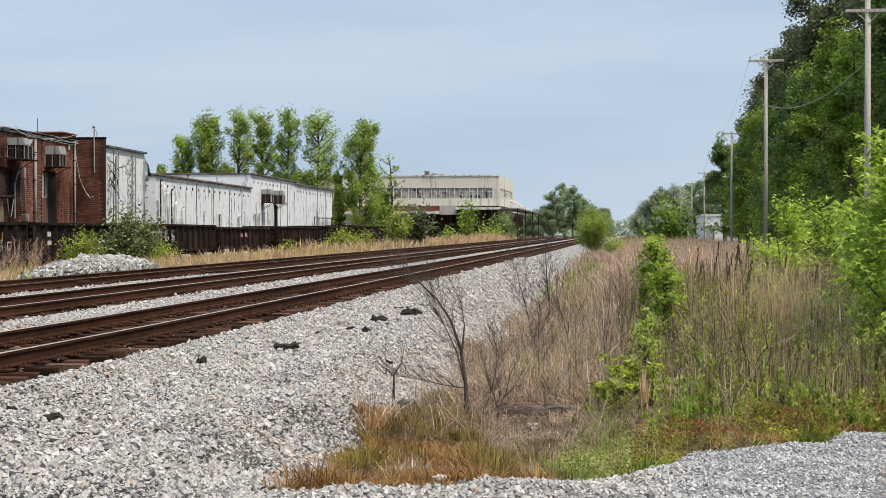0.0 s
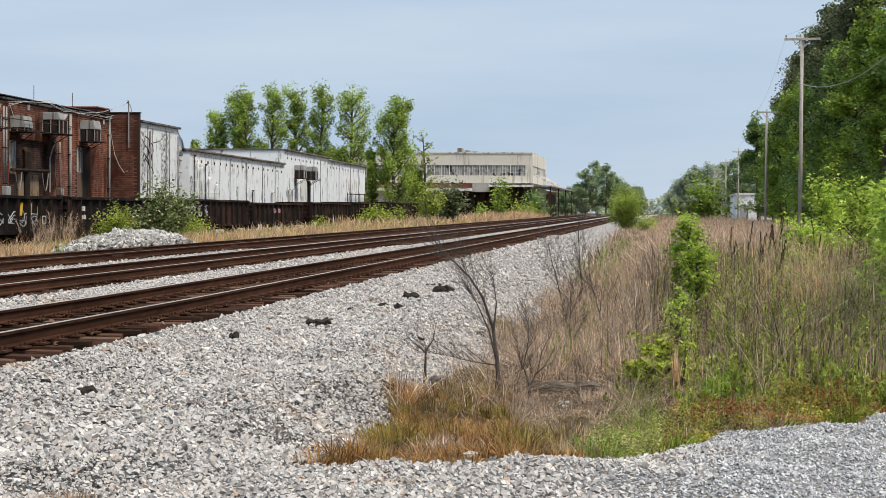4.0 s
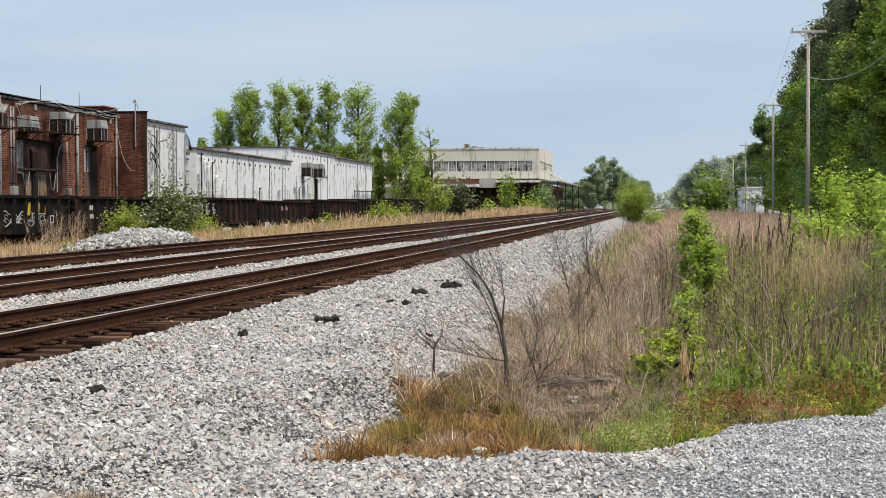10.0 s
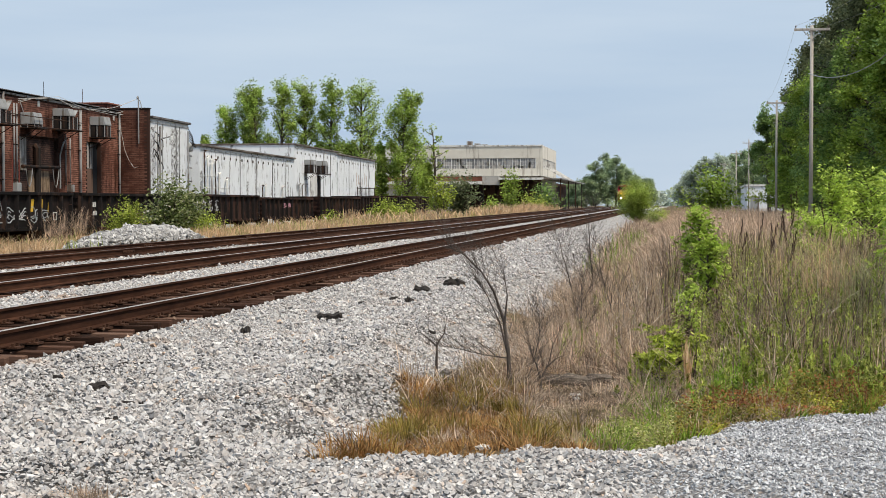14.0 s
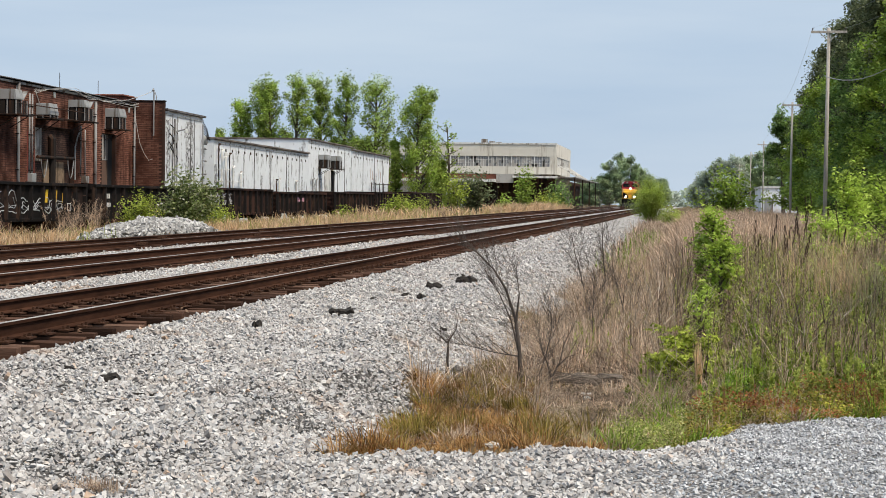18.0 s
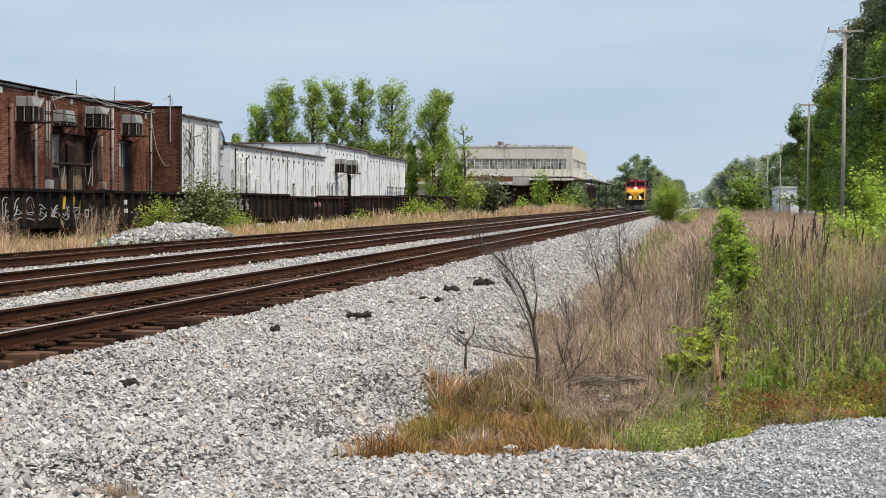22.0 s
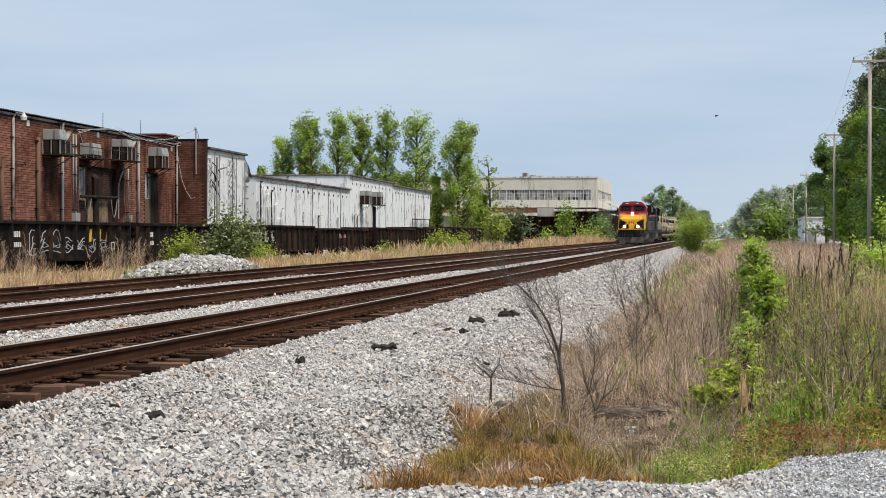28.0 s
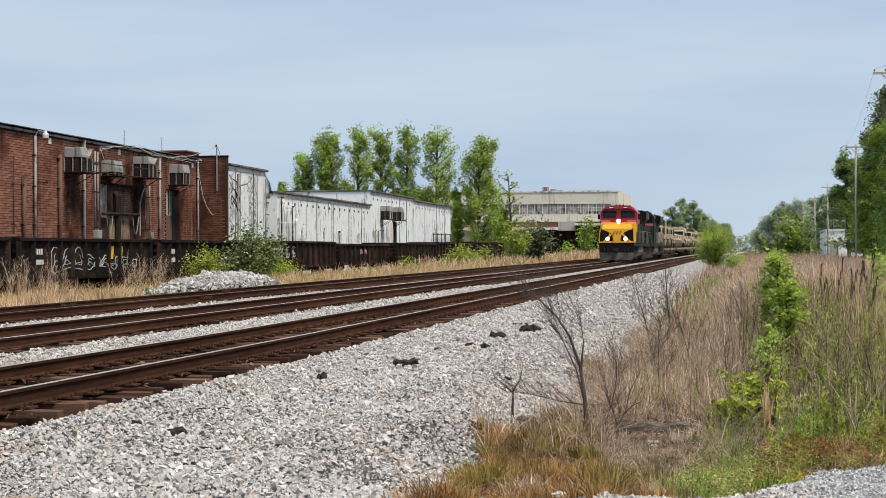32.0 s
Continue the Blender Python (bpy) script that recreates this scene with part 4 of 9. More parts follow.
    h = RNG.uniform(0.45, 1.25, len(x)) * (0.35 + 0.65 * step(14.5, 22, y))
    leafy_stems("olive_weed", x, y, h, 48, 0.078, WEED, WEED, "olive green leafy weeds among dead stalks")
    x, y = scatter(1700, 0.0, 8, 14.0, 36, lambda x, y: right(x, y) & (wob(x, y, 0.7, 16) > -0.05))
    h = RNG.uniform(0.3, 0.95, len(x)) * (0.35 + 0.65 * step(14, 21, y))
    leafy_stems("fresh_weed", x, y, h, 34, 0.070, WEED, GREEN, "fresh green leafy weeds at the bank's foot", 0.2)
    x, y = scatter(800, -0.2, 6, 14.5, 34, lambda x, y: right(x, y) & (wob(x, y, 0.6, 86) > 0.1))
    tufts(x, y, 30, 0.2, RNG.uniform(0.3, 0.75, len(x)) * (0.5 + 0.5 * step(14, 19, y)), 0.3, 0.011, GREEN, "fresh_grass", "fresh green grass at the edge of the weeds")
    x, y = patch(-2.5, -1.2, 38, 78, 5, lambda x, y: wob(x, y, 1.2, 95) > 0.05)
    leafy_stems("toe_weed", x, y, RNG.uniform(0.25, 0.75, len(x)), 40, 0.085, WEED, GREEN, "green weeds at the foot of the ballast", 0.25)
    x, y = patch(-2.5, -1.3, 33, 46, 26, lambda x, y: wob(x, y, 0.9, 97) > 0.0)
    arches("dark_brush", x, y, RNG.uniform(0.3, 0.9, len(x)), 0.011, DARKSTEM, "dark dead brush at the foot of the ballast", 0.5)
    x, y = scatter(620, -1.4, 0.4, 14, 44, lambda x, y: wob(x, y, 0.8, 92) > 0.2)
    leafy_stems("bank_weed", x, y, RNG.uniform(0.25, 0.6, len(x)), 24, 0.07, WEED, WEED, "single green weeds in dead thatch", 0.2)
    # golden grass beyond the siding, right along it
    verge = lambda x, y: (x < -19.2 + 0.5 * np.sin(y * 0.37)) & (wob(x, y, 2.2, 8) + 0.4 * wob(x, y, 0.9, 3) > -0.5)
    x, y = RNG.uniform(-31, -18.9, 3000), RNG.uniform(38, 105, 3000)
    k = verge(x, y) & ((x > -25) | (RNG.random(3000) < 0.6)) & ((x < -22.6) | (y > 68) | (y < 49))
    x, y = x[k], y[k]
    h = RNG.uniform(0.35, 0.95, len(x)) * (0.8 + 0.4 * wob(x, y, 2.2, 1)) * (1 - 0.3 * step(23, 28, -x))
    tufts(x, y, 12, 0.5, np.abs(h) + 0.12, 0.42, 0.018, FIELD, "field_grass", "golden dry grass between siding and wagons")
    x, y = RNG.uniform(-31.2, -29.0, 520), RNG.uniform(50, 110, 520)
    tufts(x, y, 14, 0.5, RNG.uniform(0.3, 0.65, 520), 0.4, 0.018, FIELD, "wagon_grass", "dry golden grass along black wagons")
    x, y = strew(-31, -18.9, 105, 260, 9)
    k = verge(x, y) & ((x > -24.5) | (RNG.random(len(x)) < 0.5))
    x, y = x[k], y[k]
    h = RNG.uniform(0.4, 1.15, len(x)) * (0.85 + 0.45 * wob(x, y, 2.2, 1))
    blades("field_grass", ground_points(x, y), np.abs(h) + 0.1, 0.04, 0.45, FIELD, "golden dry grass between siding and wagons", head=0.4, bend=0.5)
    x, y = RNG.uniform(-22.5, -18.4, 700), RNG.uniform(165, 240, 700)
    tufts(x, y, 14, 0.7, RNG.uniform(0.8, 1.7, 700), 0.35, 0.05, FIELD, "bank_grass", "tall pale grass on a rise by the siding")
    x, y = strew(-30, -19.0, 45, 240, 9)
    k = (wob(x, y, 3, 18) > 0.1) & ((x < -23) | (y > 68) | (y < 50))
    blades("verge_weed", ground_points(x[k], y[k]), RNG.uniform(0.2, 0.8, k.sum()), 0.014, 0.4, WEED, "green weeds in the dry grass verge", "weeds")
    # dead plumes standing before the wagons
    for cx, cy, h in ((-28.0, 56.0, 2.0), (-27.8, 58.4, 1.6), (-28.2, 67.8, 1.7), (-28.0, 70.0, 2.0), (-28.4, 79.5, 1.8), (-28.2, 82.5, 1.6), (-28.3, 53.5, 1.7)):
        x, y = cx + RNG.normal(0, 0.3, 26), cy + RNG.normal(0, 0.45, 26)
        tagged(branched_stems("dead_plume", x, y, h * RNG.uniform(0.6, 1.05, 26), 26, 0.018, PINKISH, "tall dead brown plume weed before black wagons", 0.22, 0.35, 0.34, "weed"), kind="")


growth()

# ---- leafy plants ----
SAPLEAF = leafy("sapling_leaf", ((0.20, 0.28, 0.04), (0.40, 0.54, 0.08), (0.60, 0.71, 0.17)), 0.9, 1.0, 3.0, 0.7)
MAPLELEAF = leafy("maple_leaf", ((0.17, 0.25, 0.035), (0.37, 0.51, 0.075), (0.58, 0.70, 0.15)), 0.9, 1.0, 4.0, 0.6)
SUMAC = leafy("yellow_green_seedling_leaf", ((0.17, 0.23, 0.03), (0.40, 0.47, 0.06), (0.58, 0.63, 0.13)), 0.9, 0.9, 5.0, 0.45)
VINELEAF = leafy("vine_leaf", ((0.11, 0.12, 0.02), (0.27, 0.28, 0.042), (0.38, 0.25, 0.075), (0.40, 0.43, 0.065)), 0.9, 0.9, 5.0, 0.3)
REDLEAF = leafy("russet_vine_leaf", ((0.24, 0.075, 0.035), (0.42, 0.165, 0.07), (0.34, 0.23, 0.06)), 0.9, 0.9)
HERB = leafy("pale_herb", ((0.17, 0.20, 0.04), (0.40, 0.44, 0.11), (0.66, 0.64, 0.30)), 0.9, 0.9, 5.0, 0.4)
GOLDLEAF = leafy("golden_new_leaf", ((0.28, 0.26, 0.03), (0.46, 0.44, 0.06), (0.60, 0.56, 0.12)), 0.9, 0.9)
BUSHLEAF = leafy("bush_leaf", ((0.16, 0.21, 0.03), (0.34, 0.42, 0.06), (0.52, 0.58, 0.13)), 0.9, 0.5, 1.2, 0.6)
YELLOWBUSH = leafy("yellow_green_bush_leaf", ((0.27, 0.36, 0.07), (0.39, 0.49, 0.10), (0.50, 0.59, 0.15)), 0.9, 0.5, 0.9, 0.6)
MAGNOLIA = leafy("waxy_leaf", ((0.07, 0.105, 0.03), (0.19, 0.24, 0.08), (0.42, 0.44, 0.24)), 0.9, 0.8, 1.5, 0.5)
POPLAR = leafy("poplar_leaf", ((0.20, 0.28, 0.055), (0.35, 0.47, 0.095), (0.48, 0.59, 0.16)), 0.9, 0.25, 0.55, 0.6)
OAKLEAF = leafy("woodland_leaf", ((0.085, 0.148, 0.043), (0.20, 0.315, 0.085), (0.33, 0.45, 0.15)), 0.9, 0.2, 0.5, 0.55)
LIMELEAF = leafy("bright_woodland_leaf", ((0.14, 0.215, 0.033), (0.29, 0.41, 0.065), (0.44, 0.55, 0.125)), 0.9, 0.2, 0.6, 0.6)
PINELEAF = leafy("pine_needles", ((0.060, 0.078, 0.042), (0.155, 0.184, 0.090), (0.265, 0.292, 0.15)), 0.9, 0.3, 0.6, 0.5)
# distance haze is mixed into these two leaf colours, paler and bluer
MIDLEAF = leafy("distant_haze_tinted_leaf", ((0.17, 0.235, 0.13), (0.31, 0.40, 0.22), (0.45, 0.53, 0.31)), 0.9, 0.2, 0.3, 0.65)
FARLEAF = leafy("far_haze_tinted_leaf", ((0.27, 0.32, 0.26), (0.40, 0.46, 0.37), (0.51, 0.56, 0.46)), 0.8, 0.1, 0.2, 0.75)
BARK = material("grey_bark", ((0.05, 0.04, 0.03), (0.13, 0.105, 0.085)), 0.9, 4, 30, 0.6, stretch=(3, 3, 0.5))
TWIG = material("bare_twig", ((0.04, 0.032, 0.028), (0.13, 0.105, 0.09)), 0.9, 4, 40, 0.3)


def limb_paths(rnd, base, height, spread_r, count, start=0.25, rise=0.5, taper=0.75):
    """A slightly bent trunk and limbs as lists of points with radii."""
    top = Vector((base[0] + rnd.uniform(-0.05, 0.05) * height, base[1] + rnd.uniform(-0.05, 0.05) * height, base[2] + height * 0.93))
    b = Vector(base)
    mid = b.lerp(top, 0.5) + Vector((rnd.uniform(-1, 1), rnd.uniform(-1, 1), 0)) * 0.02 * height
    trunk = [b, mid, top]
    limbs = []
    for i in range(count):
        f = start + (0.95 - start) * (i + rnd.random()) / count
        p = b.lerp(mid, f * 2) if f < 0.5 else mid.lerp(top, f * 2 - 1)
        a = rnd.uniform(0, 2 * math.pi)
        r = spread_r * (1.15 - taper * f) * rnd.uniform(0.6, 1.1)
        e = p + Vector((math.cos(a) * r, math.sin(a) * r, r * rise * rnd.uniform(0.5, 1.5)))
        limbs.append((p, p.lerp(e, 0.5) + Vector((0, 0, -0.06 * r)), e))
    return trunk, limbs


def tree(x, y, height, radius, leaf, name="tree", label="", count=14, clumps=3, per=70, size=0.3, start=0.25, rise=0.5, clump_r=0.3, seed=0, group="", category="tree", z=None, flat=0.75, star=False, taper=0.75):
    rnd = random.Random(seed * 131 + int(x * 10))
    base = (x, y, float(terrain(x, y)) - 0.05 if z is None else z)
    t = thing(name, label, category, group)
    trunk, limbs = limb_paths(rnd, base, height, radius, count, start, rise, taper)
    r0 = height * 0.014 + 0.015
    s = Shape()
    s.tube(trunk[0], trunk[1], r0 * 1.25, r0 * 0.8).tube(trunk[1], trunk[2], r0 * 0.8, r0 * 0.2)
    for a, b, c in limbs:
        s.tube(a, b, r0 * 0.4, r0 * 0.25, 5, False).tube(b, c, r0 * 0.25, r0 * 0.08, 5, False)
    s.put("trunk", BARK, t)
    pts = []
    for a, b, c in limbs:
        for k in range(clumps):
            f = 0.45 + 0.6 * (k + rnd.random()) / clumps
            p = a.lerp(c, f)
            cr = clump_r * radius * rnd.uniform(0.6, 1.3)
            q = puff(int(per * rnd.uniform(0.6, 1.3))) * (cr * 0.55, cr * 0.55, cr * 0.55 * flat)
            pts.append(q + np.array(p))
    pts.append(puff(per * 2) * (radius * 0.16, radius * 0.16, height * 0.045) + np.array(trunk[2]))
    P = np.concatenate(pts)
    P = P[P[:, 2] > base[2] + 0.05 * height]
    (star_leaves if star else leaves)("crown", P, size, leaf, t)
    return t


def bush(x, y, height, radius, leaf, label, size=0.1, n=1500, name="bush", seed=0, group="", z=None):
    """Many stems from one root with leaves along them."""
    rnd = random.Random(seed * 77 + int(y * 10))
    b = Vector((x, y, float(terrain(x, y)) - 0.03 if z is None else z))
    t = thing(name, label, "bush", group)
    s, pts = Shape(), []
    stems = 14
    for i in range(stems):
        a, r = rnd.uniform(0, 2 * math.pi), radius * rnd.uniform(0.15, 0.95)
        h = height * math.sqrt(max(0.15, 1 - (r / radius) ** 2)) * rnd.uniform(0.7, 1.05)
        e = b + Vector((math.cos(a) * r, math.sin(a) * r, h))
        m = b.lerp(e, 0.5) + Vector((0, 0, 0.12 * h))
        s.tube(b, m, 0.012 * height, 0.008 * height, 5, False).tube(m, e, 0.008 * height, 0.002 * height, 5, False)
        k = n // stems
        f = RNG.uniform(0.15, 1.04, k)[:, None]
        line = np.array(b) * (1 - f) ** 2 + 2 * np.array(m) * f * (1 - f) + np.array(e) * f * f
        pts.append(line + puff(k) * radius * 0.16 * (0.5 + f))
    s.put("stem", BARK, t)
    P = np.concatenate(pts)
    P = P[P[:, 2] > b.z + 0.03]
    leaves("foliage", P, size, leaf, t)
    return t


def bare_shrub(x, y, height, lean, seed, label, depth=4, thick=0.022, tight=1.0):
    rnd = random.Random(seed)
    t = thing("bare_shrub", label, "shrub", "bare shrubs on the bank")
    stem, twigs = Shape(), Shape()

    def grow(p, d, length, r, level):
        q, n = p, (7, 4, 3, 2)[level]
        for k in range(n):
            d2 = (d + Vector((rnd.uniform(-0.13, 0.13), rnd.uniform(-0.13, 0.13), rnd.uniform(-0.04, 0.08)))).normalized()
            e = q + d2 * length / n
            (stem if level == 0 else twigs).tube(q, e, r, r * 0.84, 5 if level == 0 else 3, False)
            if level < 3 and (level or k > 0):
                for _ in range((2, 2, 2)[level] if depth > 3 else (2, 2, 1)[level]):
                    a = rnd.uniform(0, 2 * math.pi)
                    side = Vector((math.cos(a), math.sin(a), rnd.uniform(0.1, 1.1)))
                    grow(e, (d2 * (0.55 if level == 0 else 0.9) + side * (0.75 - 0.3 * (level == 0) * tight)).normalized(), length * rnd.uniform(0.3, 0.58) * (1 - 0.35 * k / n), max(0.0018, r * 0.30), level + 1)
            q, d, r = e, d2, r * 0.84

    grow(Vector((x, y, float(terrain(x, y)) - 0.03)), Vector(lean).normalized(), height, thick, 0)
    stem.put("stem", TWIG, t)
    tagged(twigs.put("twig_spray", TWIG, t), kind="stuff")
    return t


def swept_shrub(x, y, bends, label, seed, thick, sweep_x=-0.45, twigs=60, length=0.55, low=0.3, forks=()):
    """A bare shrub: a bent stem (sideways, up), forks off it, and long fine twigs swept to one side."""
    rnd = random.Random(seed)
    t = thing("bare_shrub", label, "shrub", "bare shrubs on the bank")
    b = Vector((x, y, float(terrain(x, y)) - 0.03))
    stem, fine = Shape(), Shape()
    lines = []
    for line, r in ((bends, thick),) + tuple((f, thick * 0.42) for f in forks):
        pts = [b + Vector((dx, rnd.uniform(-0.03, 0.03), dz)) for dx, dz in line]
        n = len(pts) - 1
        for i in range(n):
            stem.tube(pts[i], pts[i + 1], r * (1 - 0.92 * (i / n) ** 0.7), r * (1 - 0.92 * ((i + 1) / n) ** 0.7), 7, i == 0)
        lines.append(pts)

    def spray(p, d, long, r, level):
        q, n = p, 4 if level == 0 else 3
        for k in range(n):
            d = (d + Vector((rnd.uniform(-0.14, 0.14), rnd.uniform(-0.14, 0.14), rnd.uniform(-0.12, 0.07)))).normalized()
            e = q + d * long / n
            fine.tube(q, e, r, r * 0.75, 3, False)
            q, r = e, r * 0.75
            if level < 2 and rnd.random() < 0.85:
                side = Vector((rnd.uniform(-0.5, 0.5), rnd.uniform(-0.5, 0.5), rnd.uniform(-0.2, 0.5)))
                spray(q, (d + side).normalized(), long * rnd.uniform(0.3, 0.6), max(0.0012, r * 0.7), level + 1)

    for i in range(twigs):
        pts = lines[0] if i % 3 or len(lines) == 1 else lines[1 + i % (len(lines) - 1)]
        f = low + (1 - low) * rnd.random() ** 0.8
        k = min(int(f * (len(pts) - 1)), len(pts) - 2)
        p = pts[k].lerp(pts[k + 1], f * (len(pts) - 1) - k)
        d = Vector((sweep_x + rnd.gauss(0, 0.28), rnd.gauss(0, 0.4), rnd.uniform(0.25, 1.0))).normalized()
        spray(p, d, length * rnd.uniform(0.45, 1.2), 0.0030, 0)
    stem.put("stem", TWIG, t)
    tagged(fine.put("twig_spray", TWIG, t), kind="stuff")
    return t


swept_shrub(-1.76, 16.45, ((0, 0), (0.0, 0.22), (-0.01, 0.44), (-0.06, 0.78), (-0.17, 1.10), (-0.30, 1.30), (-0.50, 1.50), (-0.66, 1.56)), "tall bare shrub leaning over with fine dark twigs", 5, 0.034, -0.36, 85, 0.52, 0.30, (((-0.01, 0.40), (-0.10, 0.75), (-0.24, 1.05), (-0.36, 1.22)), ((-0.05, 0.74), (-0.02, 1.05), (-0.06, 1.34))))
swept_shrub(-1.80, 16.6, ((0.02, 0.36), (-0.25, 0.40), (-0.55, 0.46), (-0.85, 0.50)), "pale broken branch propped against a bare shrub", 15, 0.008, -0.7, 34, 0.30, 0.1)
swept_shrub(-2.66, 17.2, ((0, 0), (0.0, 0.2), (0.01, 0.44), (0.0, 0.47)), "small bare upright sapling beside the ballast", 9, 0.030, 0.0, 5, 0.28, 0.9, (((0.01, 0.44), (0.09, 0.56), (0.12, 0.78)), ((0.0, 0.42), (-0.10, 0.50), (-0.22, 0.60))))
swept_shrub(-1.40, 16.2, ((0, 0), (0.0, 0.18), (-0.05, 0.34), (-0.13, 0.52)), "forked bare shrub above a fallen log", 12, 0.022, 0.1, 18, 0.26, 0.3, (((0.0, 0.18), (0.08, 0.34), (0.13, 0.55), (0.24, 0.78), (0.44, 0.98)), ((0.05, 0.30), (0.16, 0.40), (0.30, 0.46))))
bare_shrub(-1.62, 16.7, 0.8, (0.3, 0.1, 0.8), 14, "low sprawling bare shrub by a stout bare stem", depth=3, thick=0.012)
bare_shrub(-1.75, 34.5, 1.75, (-0.12, 0, 1), 21, "bare twiggy shrub at the foot of the ballast", thick=0.022)
bare_shrub(-2.0, 31.0, 1.5, (-0.2, 0, 1), 27, "bare twiggy shrub at the foot of the ballast", thick=0.018)
bare_shrub(-1.2, 20.5, 1.0, (-0.1, 0.1, 1), 33, "low grey bare shrub in dead thatch", thick=0.014)
bare_shrub(-0.9, 24.0, 1.2, (-0.3, 0.1, 1), 35, "low grey bare shrub in dead thatch", thick=0.014)


def sapling(x, y, height, radius, label, size=0.10, n=7, per=60, leaf=None, seed=0):
    return tree(x, y, height, radius, leaf or SAPLEAF, "sapling", label, 10 + n, 3, per, size, 0.12, 0.9, 0.36, seed, "green saplings in the weeds", "sapling", star=True)


sapling(0.36, 25.8, 2.02, 0.46, "young maple sapling with fresh green leaves in weeds", 0.060, 20, 24, MAPLELEAF, 1)
sapling(0.53, 25.4, 1.45, 0.40, "young maple sapling with fresh green leaves in weeds", 0.058, 16, 22, MAPLELEAF, 2)
for x, y, h, r, k in ((0.0, 16.9, 0.50, 0.30, 3), (-0.18, 16.7, 0.34, 0.24, 13), (0.15, 17.1, 0.50, 0.24, 14)):
    tree(x, y, h, r, SUMAC, "sapling", "low spreading yellow-green seedling at the weeds' edge", 22, 2, 30, 0.038, 0.25, 0.55, 0.34, k, "green saplings in the weeds", "sapling", flat=0.35, star=True, taper=0.1)
sapling(4.6, 27.0, 3.1, 1.15, "tall bright green sweetgum sapling in tangled weeds", 0.088, 16, 50, seed=4)
sapling(5.4, 28.6, 4.0, 1.4, "tall bright green sweetgum sapling in tangled weeds", 0.088, 16, 50, seed=5)
sapling(3.45, 23.6, 2.2, 0.8, "bright green sweetgum sapling in tangled weeds", 0.088, 12, 39, seed=6)
sapling(3.42, 20.0, 3.3, 0.85, "tall bright green sweetgum sapling in tangled weeds", 0.080, 30, 44, seed=16)
sapling(3.7, 38.5, 2.9, 0.9, "bright green sapling rising over the dead weeds", 0.075, 12, 34, seed=7)
sapling(4.9, 41.0, 2.6, 1.2, "bright green sapling rising over the dead weeds", 0.08, 12, 34, seed=8)
sapling(3.0, 36.0, 1.7, 0.9, "bright green sapling rising over the dead weeds", 0.07, 10, 26, seed=9)
sapling(4.6, 30.0, 2.2, 1.0, "bright green sapling rising over the dead weeds", 0.07, 12, 34, seed=10)
sapling(5.6, 34.0, 2.6, 1.1, "bright green sapling rising over the dead weeds", 0.075, 12, 34, seed=11)
sapling(0.15, 21.5, 0.9, 0.35, "small green seedling among grey stalks", 0.035, 6, 14, seed=21)
sapling(1.9, 21.0, 0.8, 0.4, "small green seedling among grey stalks", 0.035, 6, 14, seed=22)
sapling(2.3, 27.5, 1.3, 0.5, "small green seedling among grey stalks", 0.045, 8, 16, seed=23)
bush(-3.1, 122, 3.1, 1.65, YELLOWBUSH, "rounded yellow-green bush at the ballast edge", 0.085, 19000, seed=1)
bush(-1.3, 116, 1.5, 1.0, YELLOWBUSH, "low yellow-green bush beside a taller one", 0.085, 4200, seed=2)
bush(3.7, 160, 5.2, 3.4, LIMELEAF, "broad green bush beyond the dead weeds", 0.30, 2200, seed=3)
bush(-20.0, 142, 4.4, 2.2, PINELEAF, "dark green bush beside the siding", 0.22, 2800, seed=5)
bush(-20.8, 137, 4.0, 1.6, BUSHLEAF, "green bush beside the siding in dry grass", 0.2, 1500, seed=6)
bush(-20.0, 187, 5.3, 2.0, LIMELEAF, "slim green bush by the office yard", 0.25, 1700, seed=7)
bush(-20.4, 172, 2.2, 1.1, LIMELEAF, "small green bush in dry grass", 0.2, 600, seed=17)
bush(-22.5, 119, 2.0, 1.4, BUSHLEAF, "low green shrub in golden grass", 0.15, 1600, seed=8)
bush(-23.0, 124, 1.7, 1.4, BUSHLEAF, "low green shrub in golden grass", 0.15, 1200, seed=9)
bush(-22.2, 128, 1.9, 1.1, BUSHLEAF, "low green shrub in golden grass", 0.16, 700, seed=18)
bush(-24.5, 109, 1.1, 1.2, BUSHLEAF, "low green shrub in golden grass", 0.14, 600, seed=19)
bush(-25.0, 75, 3.45, 1.75, MAGNOLIA, "waxy-leaved flowering shrub behind a rock pile", 0.16, 5200, seed=10)
bush(-26.0, 71, 2.05, 1.15, BUSHLEAF, "green shrub beside black wagons", 0.10, 3000, seed=11)
bush(-25.6, 82, 1.85, 1.2, BUSHLEAF, "green shrub beside black wagons", 0.10, 2400, seed=12)
bush(-19.5, 235, 4.0, 3.2, OAKLEAF, "dark bush before the office building", 0.3, 1800, seed=14)
bush(-20.5, 225, 2.6, 2.6, BUSHLEAF, "green bush before the office building", 0.3, 900, seed=15)


